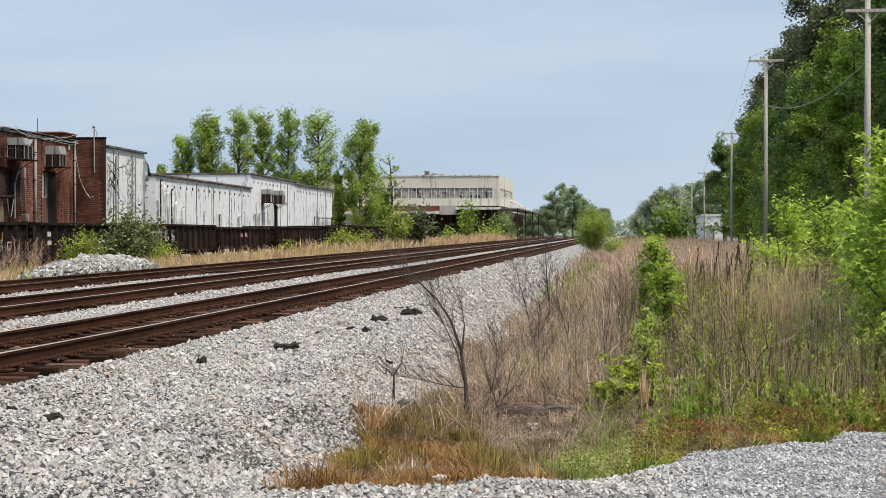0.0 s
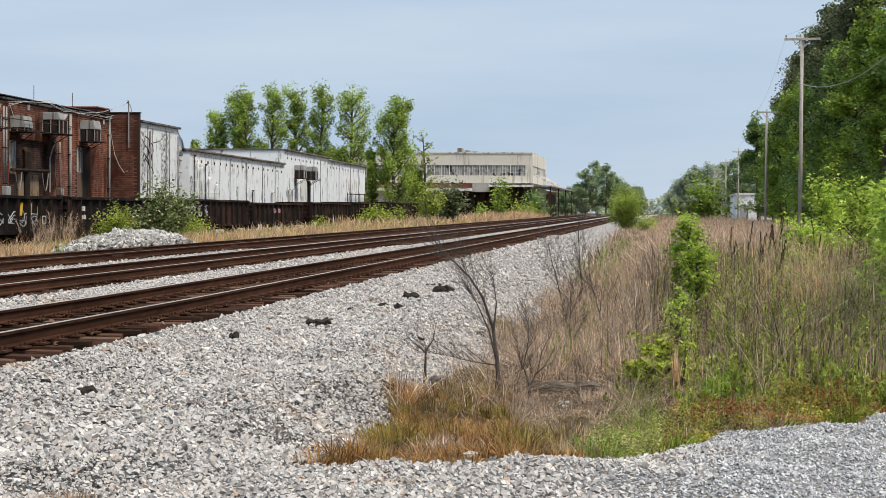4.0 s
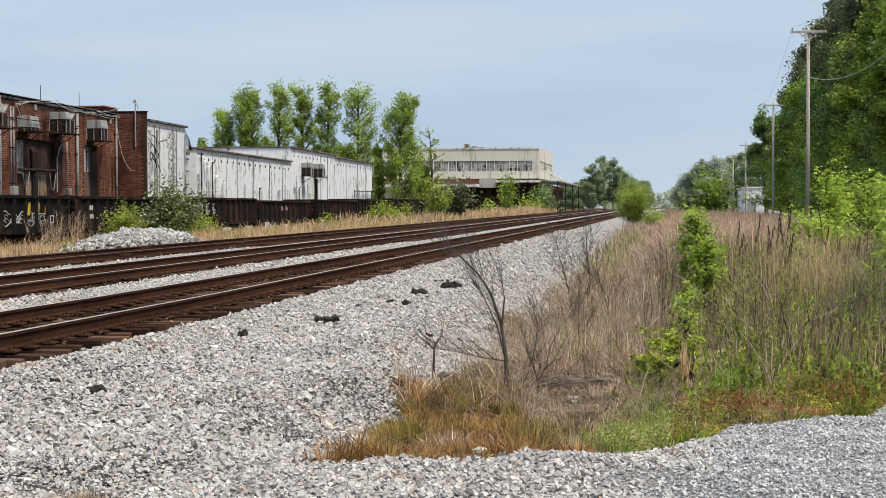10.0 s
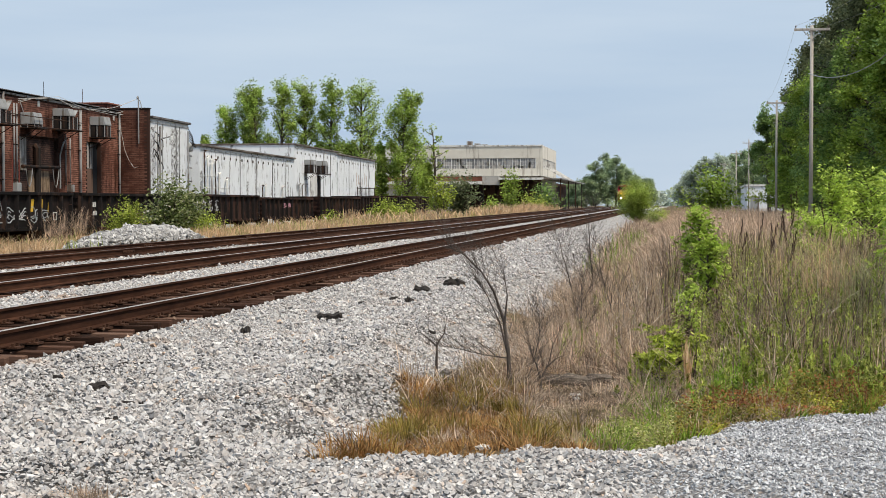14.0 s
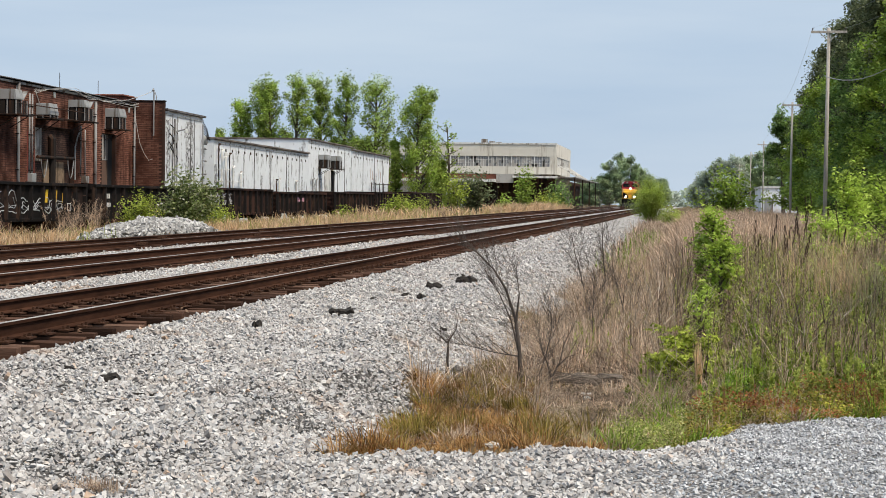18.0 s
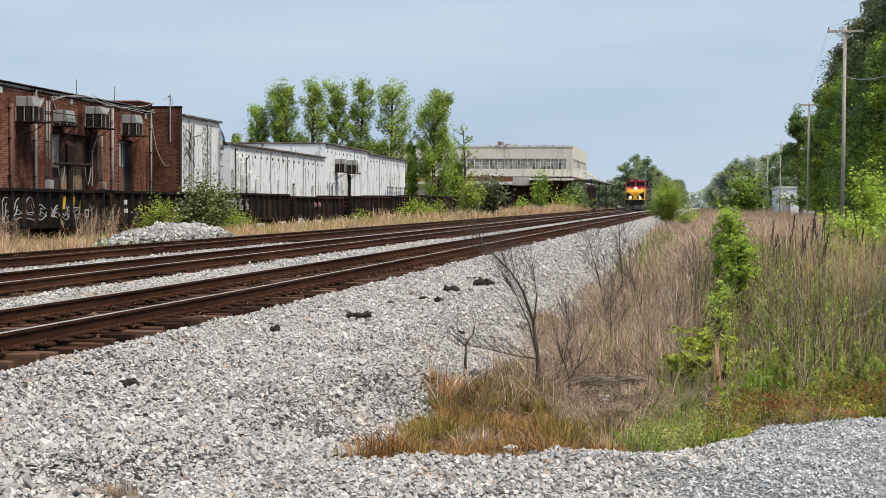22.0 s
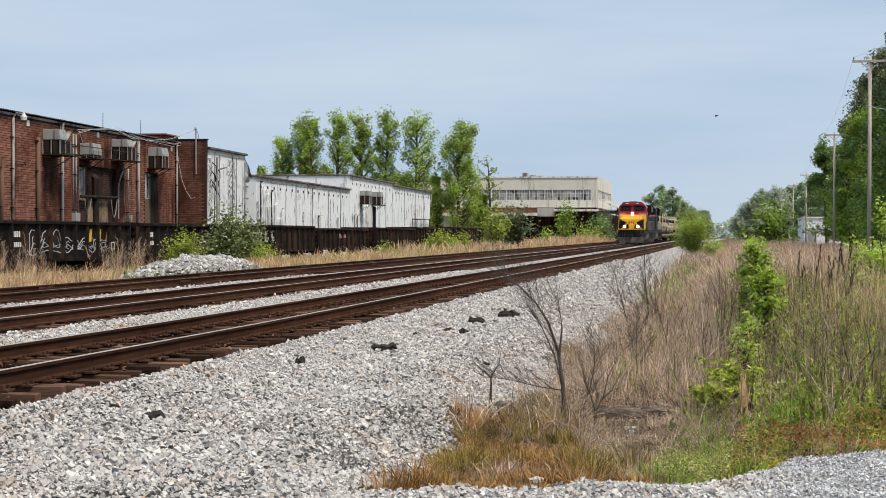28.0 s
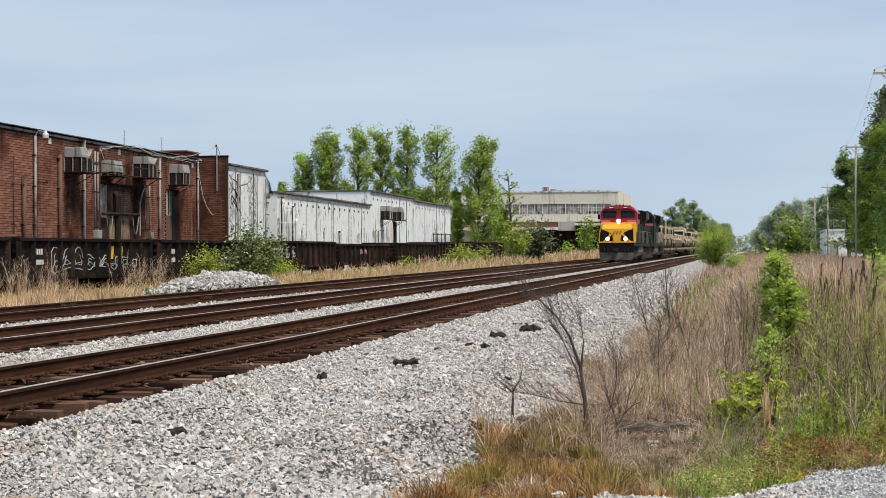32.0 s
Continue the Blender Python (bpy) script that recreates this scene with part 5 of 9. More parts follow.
def ground_cover():
    x, y = strew(0.0, 4.2, 11.4, 18.0, 3000)
    e = pad_edge(x, y)
    k = (e < -0.02 - 0.1 * RNG.random(len(x))) & (e > -1.9 + 0.7 * wob(x, y, 0.7)) & (wob(x, y, 0.4, 3) > -0.5)
    x, y, e = x[k], y[k], e[k]
    P = ground_points(x, y)
    P[:, 2] += RNG.uniform(0.0, 1.0, len(x)) ** 1.3 * (0.10 + 0.14 * step(0.1, 1.2, -e)) * (1 + 0.5 * wob(x, y, 0.35, 12))
    red = wob(x, y, 0.6, 31) + RNG.normal(0, 0.14, len(x)) + 0.5 * step(0.4, 1.4, -e) > 0.22
    gold = ~red & (wob(x, y, 0.3, 8) + RNG.normal(0, 0.4, len(x)) > 0.6)
    for name, m, q, lab in (("ground_vine", VINELEAF, ~red & ~gold, "yellow-green vines creeping over the gravel edge"), ("russet_vine", REDLEAF, red, "russet vines creeping over the gravel edge"), ("golden_vine", GOLDLEAF, gold, "golden new vine leaves at the gravel edge")):
        tagged(leaves(name, P[q], 0.026, m), lab, "vines", kind="stuff")
    x, y = strew(0.1, 3.6, 11.6, 17.4, 34)
    e = pad_edge(x, y)
    k = (e < -0.45) & (e > -1.7) & (wob(x, y, 0.6, 31) > -0.25)
    leafy_stems("russet_sprig", x[k], y[k], RNG.uniform(0.14, 0.36, k.sum()), 34, 0.034, DARKSTEM, REDLEAF, "russet-leaved sprigs over the creeping vines", 0.45, 0.2)
    x, y = strew(-0.3, 3.8, 11.2, 17.4, 42)
    e = pad_edge(x, y)
    k = (e < -0.12) & (e > -1.5) & (wob(x, y, 0.5, 35) > -0.3)
    leafy_stems("green_sprig", x[k], y[k], RNG.uniform(0.08, 0.26, k.sum()), 36, 0.030, WEED, VINELEAF, "low yellow-green sprigs along the gravel edge", 0.5, 0.1)
    x, y = strew(-0.8, 0.35, 10.6, 13.6, 4200)
    k = ((x + 0.3) ** 2 / 0.09 + (y - 11.7) ** 2 / 0.6 < 1) | ((x - 0.05) ** 2 / 0.03 + (y - 13.0) ** 2 / 0.3 < 1)
    k &= wob(x, y, 0.3, 27) > -0.35
    k &= pad_edge(x, y) < -0.05
    P = ground_points(x[k], y[k])
    P[:, 2] += RNG.uniform(0.0, 0.34, k.sum()) * (0.6 + 0.5 * wob(x[k], y[k], 0.25))
    tagged(leaves("low_herb", P, 0.02, HERB), "low pale green herb at the gravel edge", "herbs", kind="stuff")


ground_cover()
# pale blossoms on the waxy shrub
P = np.array((-25.0, 75.0, 1.5)) + puff(110) * (0.75, 0.75, 0.62)
tagged(leaves("blossom", P, 0.16, plain("cream_blossom", (0.66, 0.64, 0.54), 0.8)), "cream blossoms on the waxy-leaved shrub", "blossom", kind="stuff")

# tall seed heads above the weeds
SEED = material("dark_seed_head", ((0.03, 0.018, 0.012), (0.085, 0.05, 0.035)), 0.9, 10, 60, 0.5)
rnd = random.Random(5)
for x, y, h, ln in ((0.75, 30.5, 1.95, -0.22), (2.0, 33, 2.0, 0.1), (2.25, 34.5, 1.9, 0.15), (2.5, 33.5, 2.2, -0.05), (2.9, 36, 1.9, 0.1), (3.3, 34, 2.1, -0.12), (1.5, 29, 1.6, 0.2), (3.05, 38, 2.3, -0.1), (1.9, 27.5, 1.5, 0.1), (2.6, 29.5, 1.6, 0.15), (1.2, 33, 1.7, 0.1)) + tuple((rnd.uniform(0.95, 2.3), rnd.uniform(26.5, 33), rnd.uniform(1.35, 1.85), rnd.uniform(-0.14, 0.2)) for _ in range(8)):
    t = thing("seed_stalk", "dark brown dead dock stalk with seed heads", "weed", "dead dock stalks")
    b = Vector((x, y, float(terrain(x, y))))
    e = b + Vector((ln * h, 0, h))
    Shape().tube(b, e, 0.009, 0.004, 5).put("stalk", SEED, t)
    for k in range(8):
        p = b.lerp(e, 0.74 + 0.034 * k)
        Shape().lathe([(0.003, -0.035), (0.008, -0.015), (0.010, 0.015), (0.002, 0.04)], p + Vector((rnd.uniform(-0.02, 0.02), rnd.uniform(-0.02, 0.02), 0)), 6).put("seed_head", SEED, t)

# tawny upright grass clump
P = np.array([(0.11, 15.6, 0)]) + RNG.normal(0, 0.013, (70, 3)) * (1, 1, 0)
P[:, 2] = terrain(P[:, 0], P[:, 1])
tagged(blades("bunch_grass", P, RNG.uniform(0.35, 0.72, 70), 0.007, 0.05, FIELD, "upright tawny bunch grass at the weeds' edge"), kind="")

# ---- woods and far trees ----
rnd = random.Random(11)
WOOD = "roadside woods"
y = 70.0
while y < 208:
    f = (y - 70) / 180
    tree(14.2 + rnd.uniform(-0.8, 0.8) - 0.2 * f, y + rnd.uniform(-2, 2), rnd.uniform(18.5, 21.0) - 4.5 * step(150, 208, y), 3.6, PINELEAF, "pine_tree", "tall dark pine in dense roadside woods", 28, 3, 150, 0.215, 0.38, 0.25, 0.25, int(y), WOOD)
    y += 8.5
y = 72.0
k = 0
while y < 188:
    f = (y - 72) / 178
    lime = k % 2 == 1
    tree(12.6 + rnd.uniform(-0.6, 0.9) - 0.1 * f, y + rnd.uniform(-2, 2), rnd.uniform(10, 14.5) if lime else rnd.uniform(12, 16), 3.1, LIMELEAF if lime else OAKLEAF, "broadleaf_tree",
         "bright green broadleaf tree fronting dark woods" if lime else "dark green broadleaf tree in dense woods", 30, 3, 140, 0.205, 0.05, 0.35, 0.27, int(y) + 1, WOOD)
    y += 6.6
    k += 1
tree(10.9, 82, 12.2, 2.1, LIMELEAF, "broadleaf_tree", "bright green broadleaf tree fronting dark woods", 30, 3, 130, 0.19, 0.05, 0.5, 0.3, 91, WOOD)
tree(11.9, 205, 14.6, 2.5, OAKLEAF, "broadleaf_tree", "leafy green tree leaning out of dense woods", 26, 3, 130, 0.24, 0.42, 0.35, 0.30, 77, WOOD)

for x, h, w in ((-60.95, 19.2, 1.95), (-58.4, 19.5, 1.55), (-55.1, 19.7, 1.75), (-52.2, 20.0, 1.75), (-48.5, 20.0, 1.75), (-44.1, 19.6, 2.25), (-37.5, 17.6, 2.15), (-41.2, 10.9, 0.6), (-63.9, 16.2, 1.6), (-66.0, 11.8, 1.0), (-46.0, 10.8, 1.2), (-34.9, 7.6, 0.9)):
    tree(x, 215 + rnd.uniform(-2, 2), h, w * 1.5, POPLAR, "poplar_tree", "slender green poplar behind white sheds", 60, 3, 84 if x == -37.5 else 54, 0.26, 0.04, 1.0, 0.25, int(-x), "poplars behind the sheds", "tree", flat=1.3, taper=0.62)
tree(-33.6, 216, 13.2, 1.7, POPLAR, "poplar_tree", "sparse young tree beside a poplar", 26, 2, 16, 0.26, 0.3, 0.7, 0.2, 5, "poplars behind the sheds", "tree", flat=1.1, taper=0.3)

for i in range(9):
    x = -29 + i * 2.6
    h = (6.5, 7, 8.5, 12.5, 15.2, 14, 11, 9, 8)[i]
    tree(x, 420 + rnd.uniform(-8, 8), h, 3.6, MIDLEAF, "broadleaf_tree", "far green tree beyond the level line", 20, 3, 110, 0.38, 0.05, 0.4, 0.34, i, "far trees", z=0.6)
for i in range(12):
    x = 2.0 + i * 2.2
    h = (7, 11, 13.5, 15, 15.5, 15, 15.5, 16, 17, 18, 17.5, 17)[i]
    tree(x, 455 + rnd.uniform(-12, 12), h, 4.0, FARLEAF if i < 6 else MIDLEAF, "broadleaf_tree", "far tree beyond the poles with haze in its leaf colour", 20, 3, 110, 0.40, 0.05, 0.4, 0.34, i + 40, "far trees", z=0.6)
# a low belt of woodland closes the distance
X = RNG.uniform(-420, 520, 14000)
Y = RNG.uniform(700, 760, 14000)
Z = 0.5 + RNG.uniform(0, 1, 14000) ** 0.7 * (8 + 2.5 * wob(X, X * 0, 17) + 1.5 * wob(X, X * 0, 6))
tagged(leaves("far_woods", np.stack([X, Y, Z], -1), 2.6, FARLEAF), "low belt of distant woods with haze-tinted leaves", "woods", kind="stuff")

# ---- line poles ----
POLEWOOD = material("weathered_pole", ((0.20, 0.18, 0.155), (0.42, 0.39, 0.355), (0.54, 0.51, 0.475)), 0.9, 2, 25, 0.5, stretch=(6, 6, 0.35))
INSUL = plain("brown_insulator", (0.10, 0.07, 0.06), 0.3)
WIRE = plain("dull_wire", (0.36, 0.37, 0.38), 0.5)


def utility_pole(x, y, top, arm, label, arms=1, half=0.88, thick=0.115):
    t = thing("utility_pole", label, "utility pole", "poles along the line")
    z = float(terrain(x, y)) - 0.3
    Shape().tube((x, y, z), (x, y, top), thick, thick * 0.74, 10).put("shaft", POLEWOOD, t, smooth=True)
    for k in range(arms):
        az = arm - 0.9 * k
        a = Shape().box(x - half, x + half, y - 0.17, y - 0.07, az - 0.06, az + 0.06).put("crossarm", POLEWOOD, t, bevel=0.008)
        for s in (-half + 0.08, half - 0.08):
            Shape().lathe([(0.015, 0), (0.015, 0.06), (0.04, 0.07), (0.035, 0.12), (0.015, 0.15)], (x + s, y - 0.12, az + 0.06), 8).put("insulator", INSUL, a)
        for s in (-1, 1):
            Shape().tube((x + s * 0.5 * half, y - 0.12, az - 0.05), (x, y - 0.14, az - 0.5), 0.018, n=5).put("brace", POLEWOOD, t)
    return t


POLES = ((8.9, 61, 10.9, 10.15), (6.66, 80, 10.6, 10.38), (8.55, 138, 10.7, 10.45), (10.1, 225, 10.9, 10.4))
for x, y, top, arm in POLES:
    utility_pole(x, y, top, arm, "weathered grey wooden power pole with one crossarm", thick=0.145 if y < 70 else 0.115)
utility_pole(9.45, 255, 10.4, 9.9, "slim wooden power pole before hazy trees")
utility_pole(9.0, 300, 9.6, 9.3, "short far power pole with two crossarms", 2)
wires = thing("power_lines", "sagging dark power wires between wooden poles", "power line")
for s in (-0.8, 0.8):
    for (xa, ya, _, za), (xb, yb, _, zb) in zip(((20.0, 0, 0, 10.6),) + POLES, POLES):
        n = 10
        pts = []
        for i in range(n + 1):
            f = i / n
            pts.append((xa + s + (xb - xa) * f, ya + (yb - ya) * f - 0.12, za + 0.2 + (zb - za) * f - 4 * f * (1 - f) * 0.010 * abs(yb - ya)))
        Shape().path(pts, 0.0055, 4).put("wire", WIRE, wires)
pts = [(6.5 + (9.1 - 6.5) * i / 10, 80 - 19 * i / 10, 8.2 + 0.3 * i / 10 - 4 * (i / 10) * (1 - i / 10) * 0.9) for i in range(11)]
Shape().path(pts, 0.022, 5).put("service_cable", WIRE, wires)
# ---- building materials ----
def stained(name, base, stain, cover=0.5, stretch=(1, 1, 0.12), scale=1.2, rough=0.75, second=None, metal=0.0):
    """Weathered paint: a base with streaks of stain, and patches of a second one."""
    m = material(name, (tuple(c * 0.88 for c in base), base), rough, 0.8, 20, 0.25, metal, spec=0.08)
    n, l = m.node_tree.nodes, m.node_tree.links
    b = n["Principled BSDF"]
    tc, mp = n.new("ShaderNodeTexCoord"), n.new("ShaderNodeMapping")
    mp.inputs["Scale"].default_value = stretch
    l.new(tc.outputs["Object"], mp.inputs[0])
    last = b.inputs["Base Color"].links[0].from_socket
    for col, sc, lo, st in ((stain, scale, 0.62 - 0.25 * cover, mp), (second or stain, scale * 0.35, 0.66 - 0.22 * cover, None), (stain, scale * 3.5, 0.72 - 0.18 * cover, None)):
        nz, rp, mx = n.new("ShaderNodeTexNoise"), n.new("ShaderNodeValToRGB"), n.new("ShaderNodeMix")
        nz.inputs["Scale"].default_value, nz.inputs["Detail"].default_value, nz.inputs["Roughness"].default_value = sc, 8.0, 0.65
        l.new(st.outputs[0] if st else tc.outputs["Object"], nz.inputs["Vector"])
        rp.color_ramp.elements[0].position, rp.color_ramp.elements[1].position = lo, lo + 0.07
        l.new(nz.outputs["Fac"], rp.inputs[0])
        mx.data_type = "RGBA"
        l.new(rp.outputs[0], mx.inputs[0])
        l.new(last, mx.inputs[6])
        mx.inputs[7].default_value = (*col, 1)
        last = mx.outputs[2]
    l.new(last, b.inputs["Base Color"])
    return m


def brickwork(name, a, b2, mortar, turn):
    """Long-format brick in running bond on an upright wall; turn: the wall's plane, 'yz' or 'xz'."""
    m = bpy.data.materials.new(name)
    m.use_nodes = True
    n, l = m.node_tree.nodes, m.node_tree.links
    b = n["Principled BSDF"]
    b.inputs["Roughness"].default_value, b.inputs["Specular IOR Level"].default_value = 0.9, 0.2
    tc, sep, com = n.new("ShaderNodeTexCoord"), n.new("ShaderNodeSeparateXYZ"), n.new("ShaderNodeCombineXYZ")
    l.new(tc.outputs["Object"], sep.inputs[0])
    l.new(sep.outputs["Y" if turn == "yz" else "X"], com.inputs[0])
    l.new(sep.outputs["Z"], com.inputs[1])
    br = n.new("ShaderNodeTexBrick")
    br.inputs["Color1"].default_value, br.inputs["Color2"].default_value, br.inputs["Mortar"].default_value = (*a, 1), (*b2, 1), (*mortar, 1)
    br.inputs["Scale"].default_value, br.inputs["Brick Width"].default_value, br.inputs["Row Height"].default_value = 1.0, 0.36, 0.125
    br.inputs["Mortar Size"].default_value, br.inputs["Bias"].default_value = 0.018, 0.0
    l.new(com.outputs[0], br.inputs["Vector"])
    last = br.outputs["Color"]
    for sc, st, col, lo in ((0.35, (1, 1, 1), (0.50, 0.42, 0.40), 0.48), (1.1, (1, 1, 0.18), (0.26, 0.23, 0.22), 0.53), (3.0, (1, 1, 1), (1.5, 1.35, 1.25), 0.56)):
        mp, nz, rp, mx = n.new("ShaderNodeMapping"), n.new("ShaderNodeTexNoise"), n.new("ShaderNodeValToRGB"), n.new("ShaderNodeMix")
        mp.inputs["Scale"].default_value = st
        nz.inputs["Scale"].default_value, nz.inputs["Detail"].default_value = sc, 7.0
        l.new(tc.outputs["Object"], mp.inputs[0])
        l.new(mp.outputs[0], nz.inputs["Vector"])
        rp.color_ramp.elements[0].position, rp.color_ramp.elements[1].position = lo, lo + 0.2
        l.new(nz.outputs["Fac"], rp.inputs[0])
        mx.data_type, mx.blend_type = "RGBA", "MULTIPLY"
        l.new(rp.outputs[0], mx.inputs[0])
        l.new(last, mx.inputs[6])
        mx.inputs[7].default_value = (*col, 1)
        last = mx.outputs[2]
    l.new(last, b.inputs["Base Color"])
    bp = n.new("ShaderNodeBump")
    bp.inputs["Strength"].default_value, bp.inputs["Distance"].default_value = 0.6, 0.01
    l.new(br.outputs["Fac"], bp.inputs["Height"])
    bp.invert = True
    l.new(bp.outputs[0], b.inputs["Normal"])
    return m


BRICK = brickwork("long_red_brick", (0.31, 0.138, 0.085), (0.19, 0.078, 0.052), (0.075, 0.040, 0.030), "yz")
SOOTBRICK = brickwork("sooty_brick", (0.115, 0.062, 0.048), (0.06, 0.036, 0.029), (0.026, 0.018, 0.016), "yz")
MORTAR = stained("sooty_mortar", (0.060, 0.034, 0.027), (0.022, 0.015, 0.013), 0.4, rough=0.95)
BRICK_END = brickwork("dark_red_brick", (0.21, 0.065, 0.045), (0.10, 0.034, 0.027), (0.035, 0.022, 0.02), "xz")
WHITE = stained("flaking_white_paint", (0.80, 0.83, 0.86), (0.30, 0.293, 0.29), 0.26, (1, 1, 0.45), 2.0, second=(0.60, 0.605, 0.61))
PEELED = stained("blackened_peeling_plaster", (0.74, 0.76, 0.78), (0.085, 0.080, 0.079), 0.55, (1, 1, 0.6), 5.5, second=(0.36, 0.355, 0.355))
WHITE2 = stained("white_shed_paint", (0.85, 0.88, 0.91), (0.20, 0.195, 0.195), 0.24, (1, 1, 0.34), 1.5, second=(0.56, 0.58, 0.60))
ROOFEDGE = stained("weathered_roof_edge", (0.20, 0.175, 0.155), (0.09, 0.075, 0.065), 0.5, (1, 0.3, 1), 0.8)
SEAM = stained("stained_seam_strip", (0.30, 0.30, 0.31), (0.07, 0.065, 0.06), 0.6, (1, 1, 0.2), 1.4)
RUSTMARK = stained("orange_rust_run", (0.40, 0.24, 0.16), (0.70, 0.68, 0.66), 0.5, (1, 1, 0.3), 2.0)
WHITETRIM = stained("white_trim_paint", (0.74, 0.74, 0.72), (0.3, 0.29, 0.28), 0.4)
CREAM = stained("cream_office_panel", (0.70, 0.67, 0.60), (0.33, 0.29, 0.24), 0.30, (1, 1, 0.10), 0.5, second=(0.50, 0.46, 0.39))
WINGBRICK = stained("dull_brown_brick", (0.10, 0.062, 0.052), (0.035, 0.025, 0.022), 0.5, (1, 1, 0.3), 0.8, 0.9)
FADEDPANEL = stained("grey_concrete_panel", (0.46, 0.45, 0.43), (0.26, 0.24, 0.22), 0.4)
REDBAND = plain("red_brick_band", (0.30, 0.11, 0.07), 0.9)
GREYMETAL = stained("dull_grey_sheet_metal", (0.36, 0.37, 0.37), (0.14, 0.11, 0.09), 0.4, metal=0.2)
HOODMETAL = stained("pale_galvanised_hood", (0.36, 0.37, 0.375), (0.16, 0.14, 0.12), 0.36, metal=0.2)
DARKMETAL = stained("dark_rusted_iron", (0.032, 0.027, 0.025), (0.070, 0.037, 0.024), 0.45, metal=0.2)
ROOFMETAL = stained("corrugated_roof_sheet", (0.20, 0.19, 0.19), (0.07, 0.06, 0.06), 0.5, metal=0.3)
BOARDSHADE = stained("shadow_board_black", (0.022, 0.018, 0.016), (0.06, 0.047, 0.04), 0.4, rough=0.9)
PLANKWOOD = stained("weathered_plank", (0.30, 0.215, 0.145), (0.08, 0.055, 0.04), 0.45, rough=0.9)
FADED = stained("faded_grimy_panel", (0.42, 0.40, 0.375), (0.15, 0.13, 0.115), 0.5, rough=0.9)
PIPE = stained("grey_conduit", (0.33, 0.33, 0.33), (0.15, 0.13, 0.12), 0.4)
REDPIPE = plain("red_pipe_paint", (0.22, 0.045, 0.032), 0.6)
BROWNPIPE = stained("brown_downpipe", (0.16, 0.10, 0.075), (0.06, 0.04, 0.03), 0.4)
CABLE = plain("white_cable", (0.62, 0.60, 0.57), 0.6)
# near-black colour stands in for shade inside the doorway and cooler cages
DARKIN = plain("interior_shade_black", (0.012, 0.012, 0.013), 0.9)
DARKGLASS = plain("grimy_window_glass", (0.27, 0.27, 0.28), 0.15, spec=0.6)
PALEGLASS = plain("pale_boarded_pane", (0.42, 0.40, 0.38), 0.5)
LAMPGLASS = plain("lamp_housing", (0.62, 0.63, 0.62), 0.4)

TH = 1.92
FACADE = pose(-34.0, 0, 0, 0, 0, TH)
SHEDS = pose(-31.9, 0, 0, 0, 0, TH)


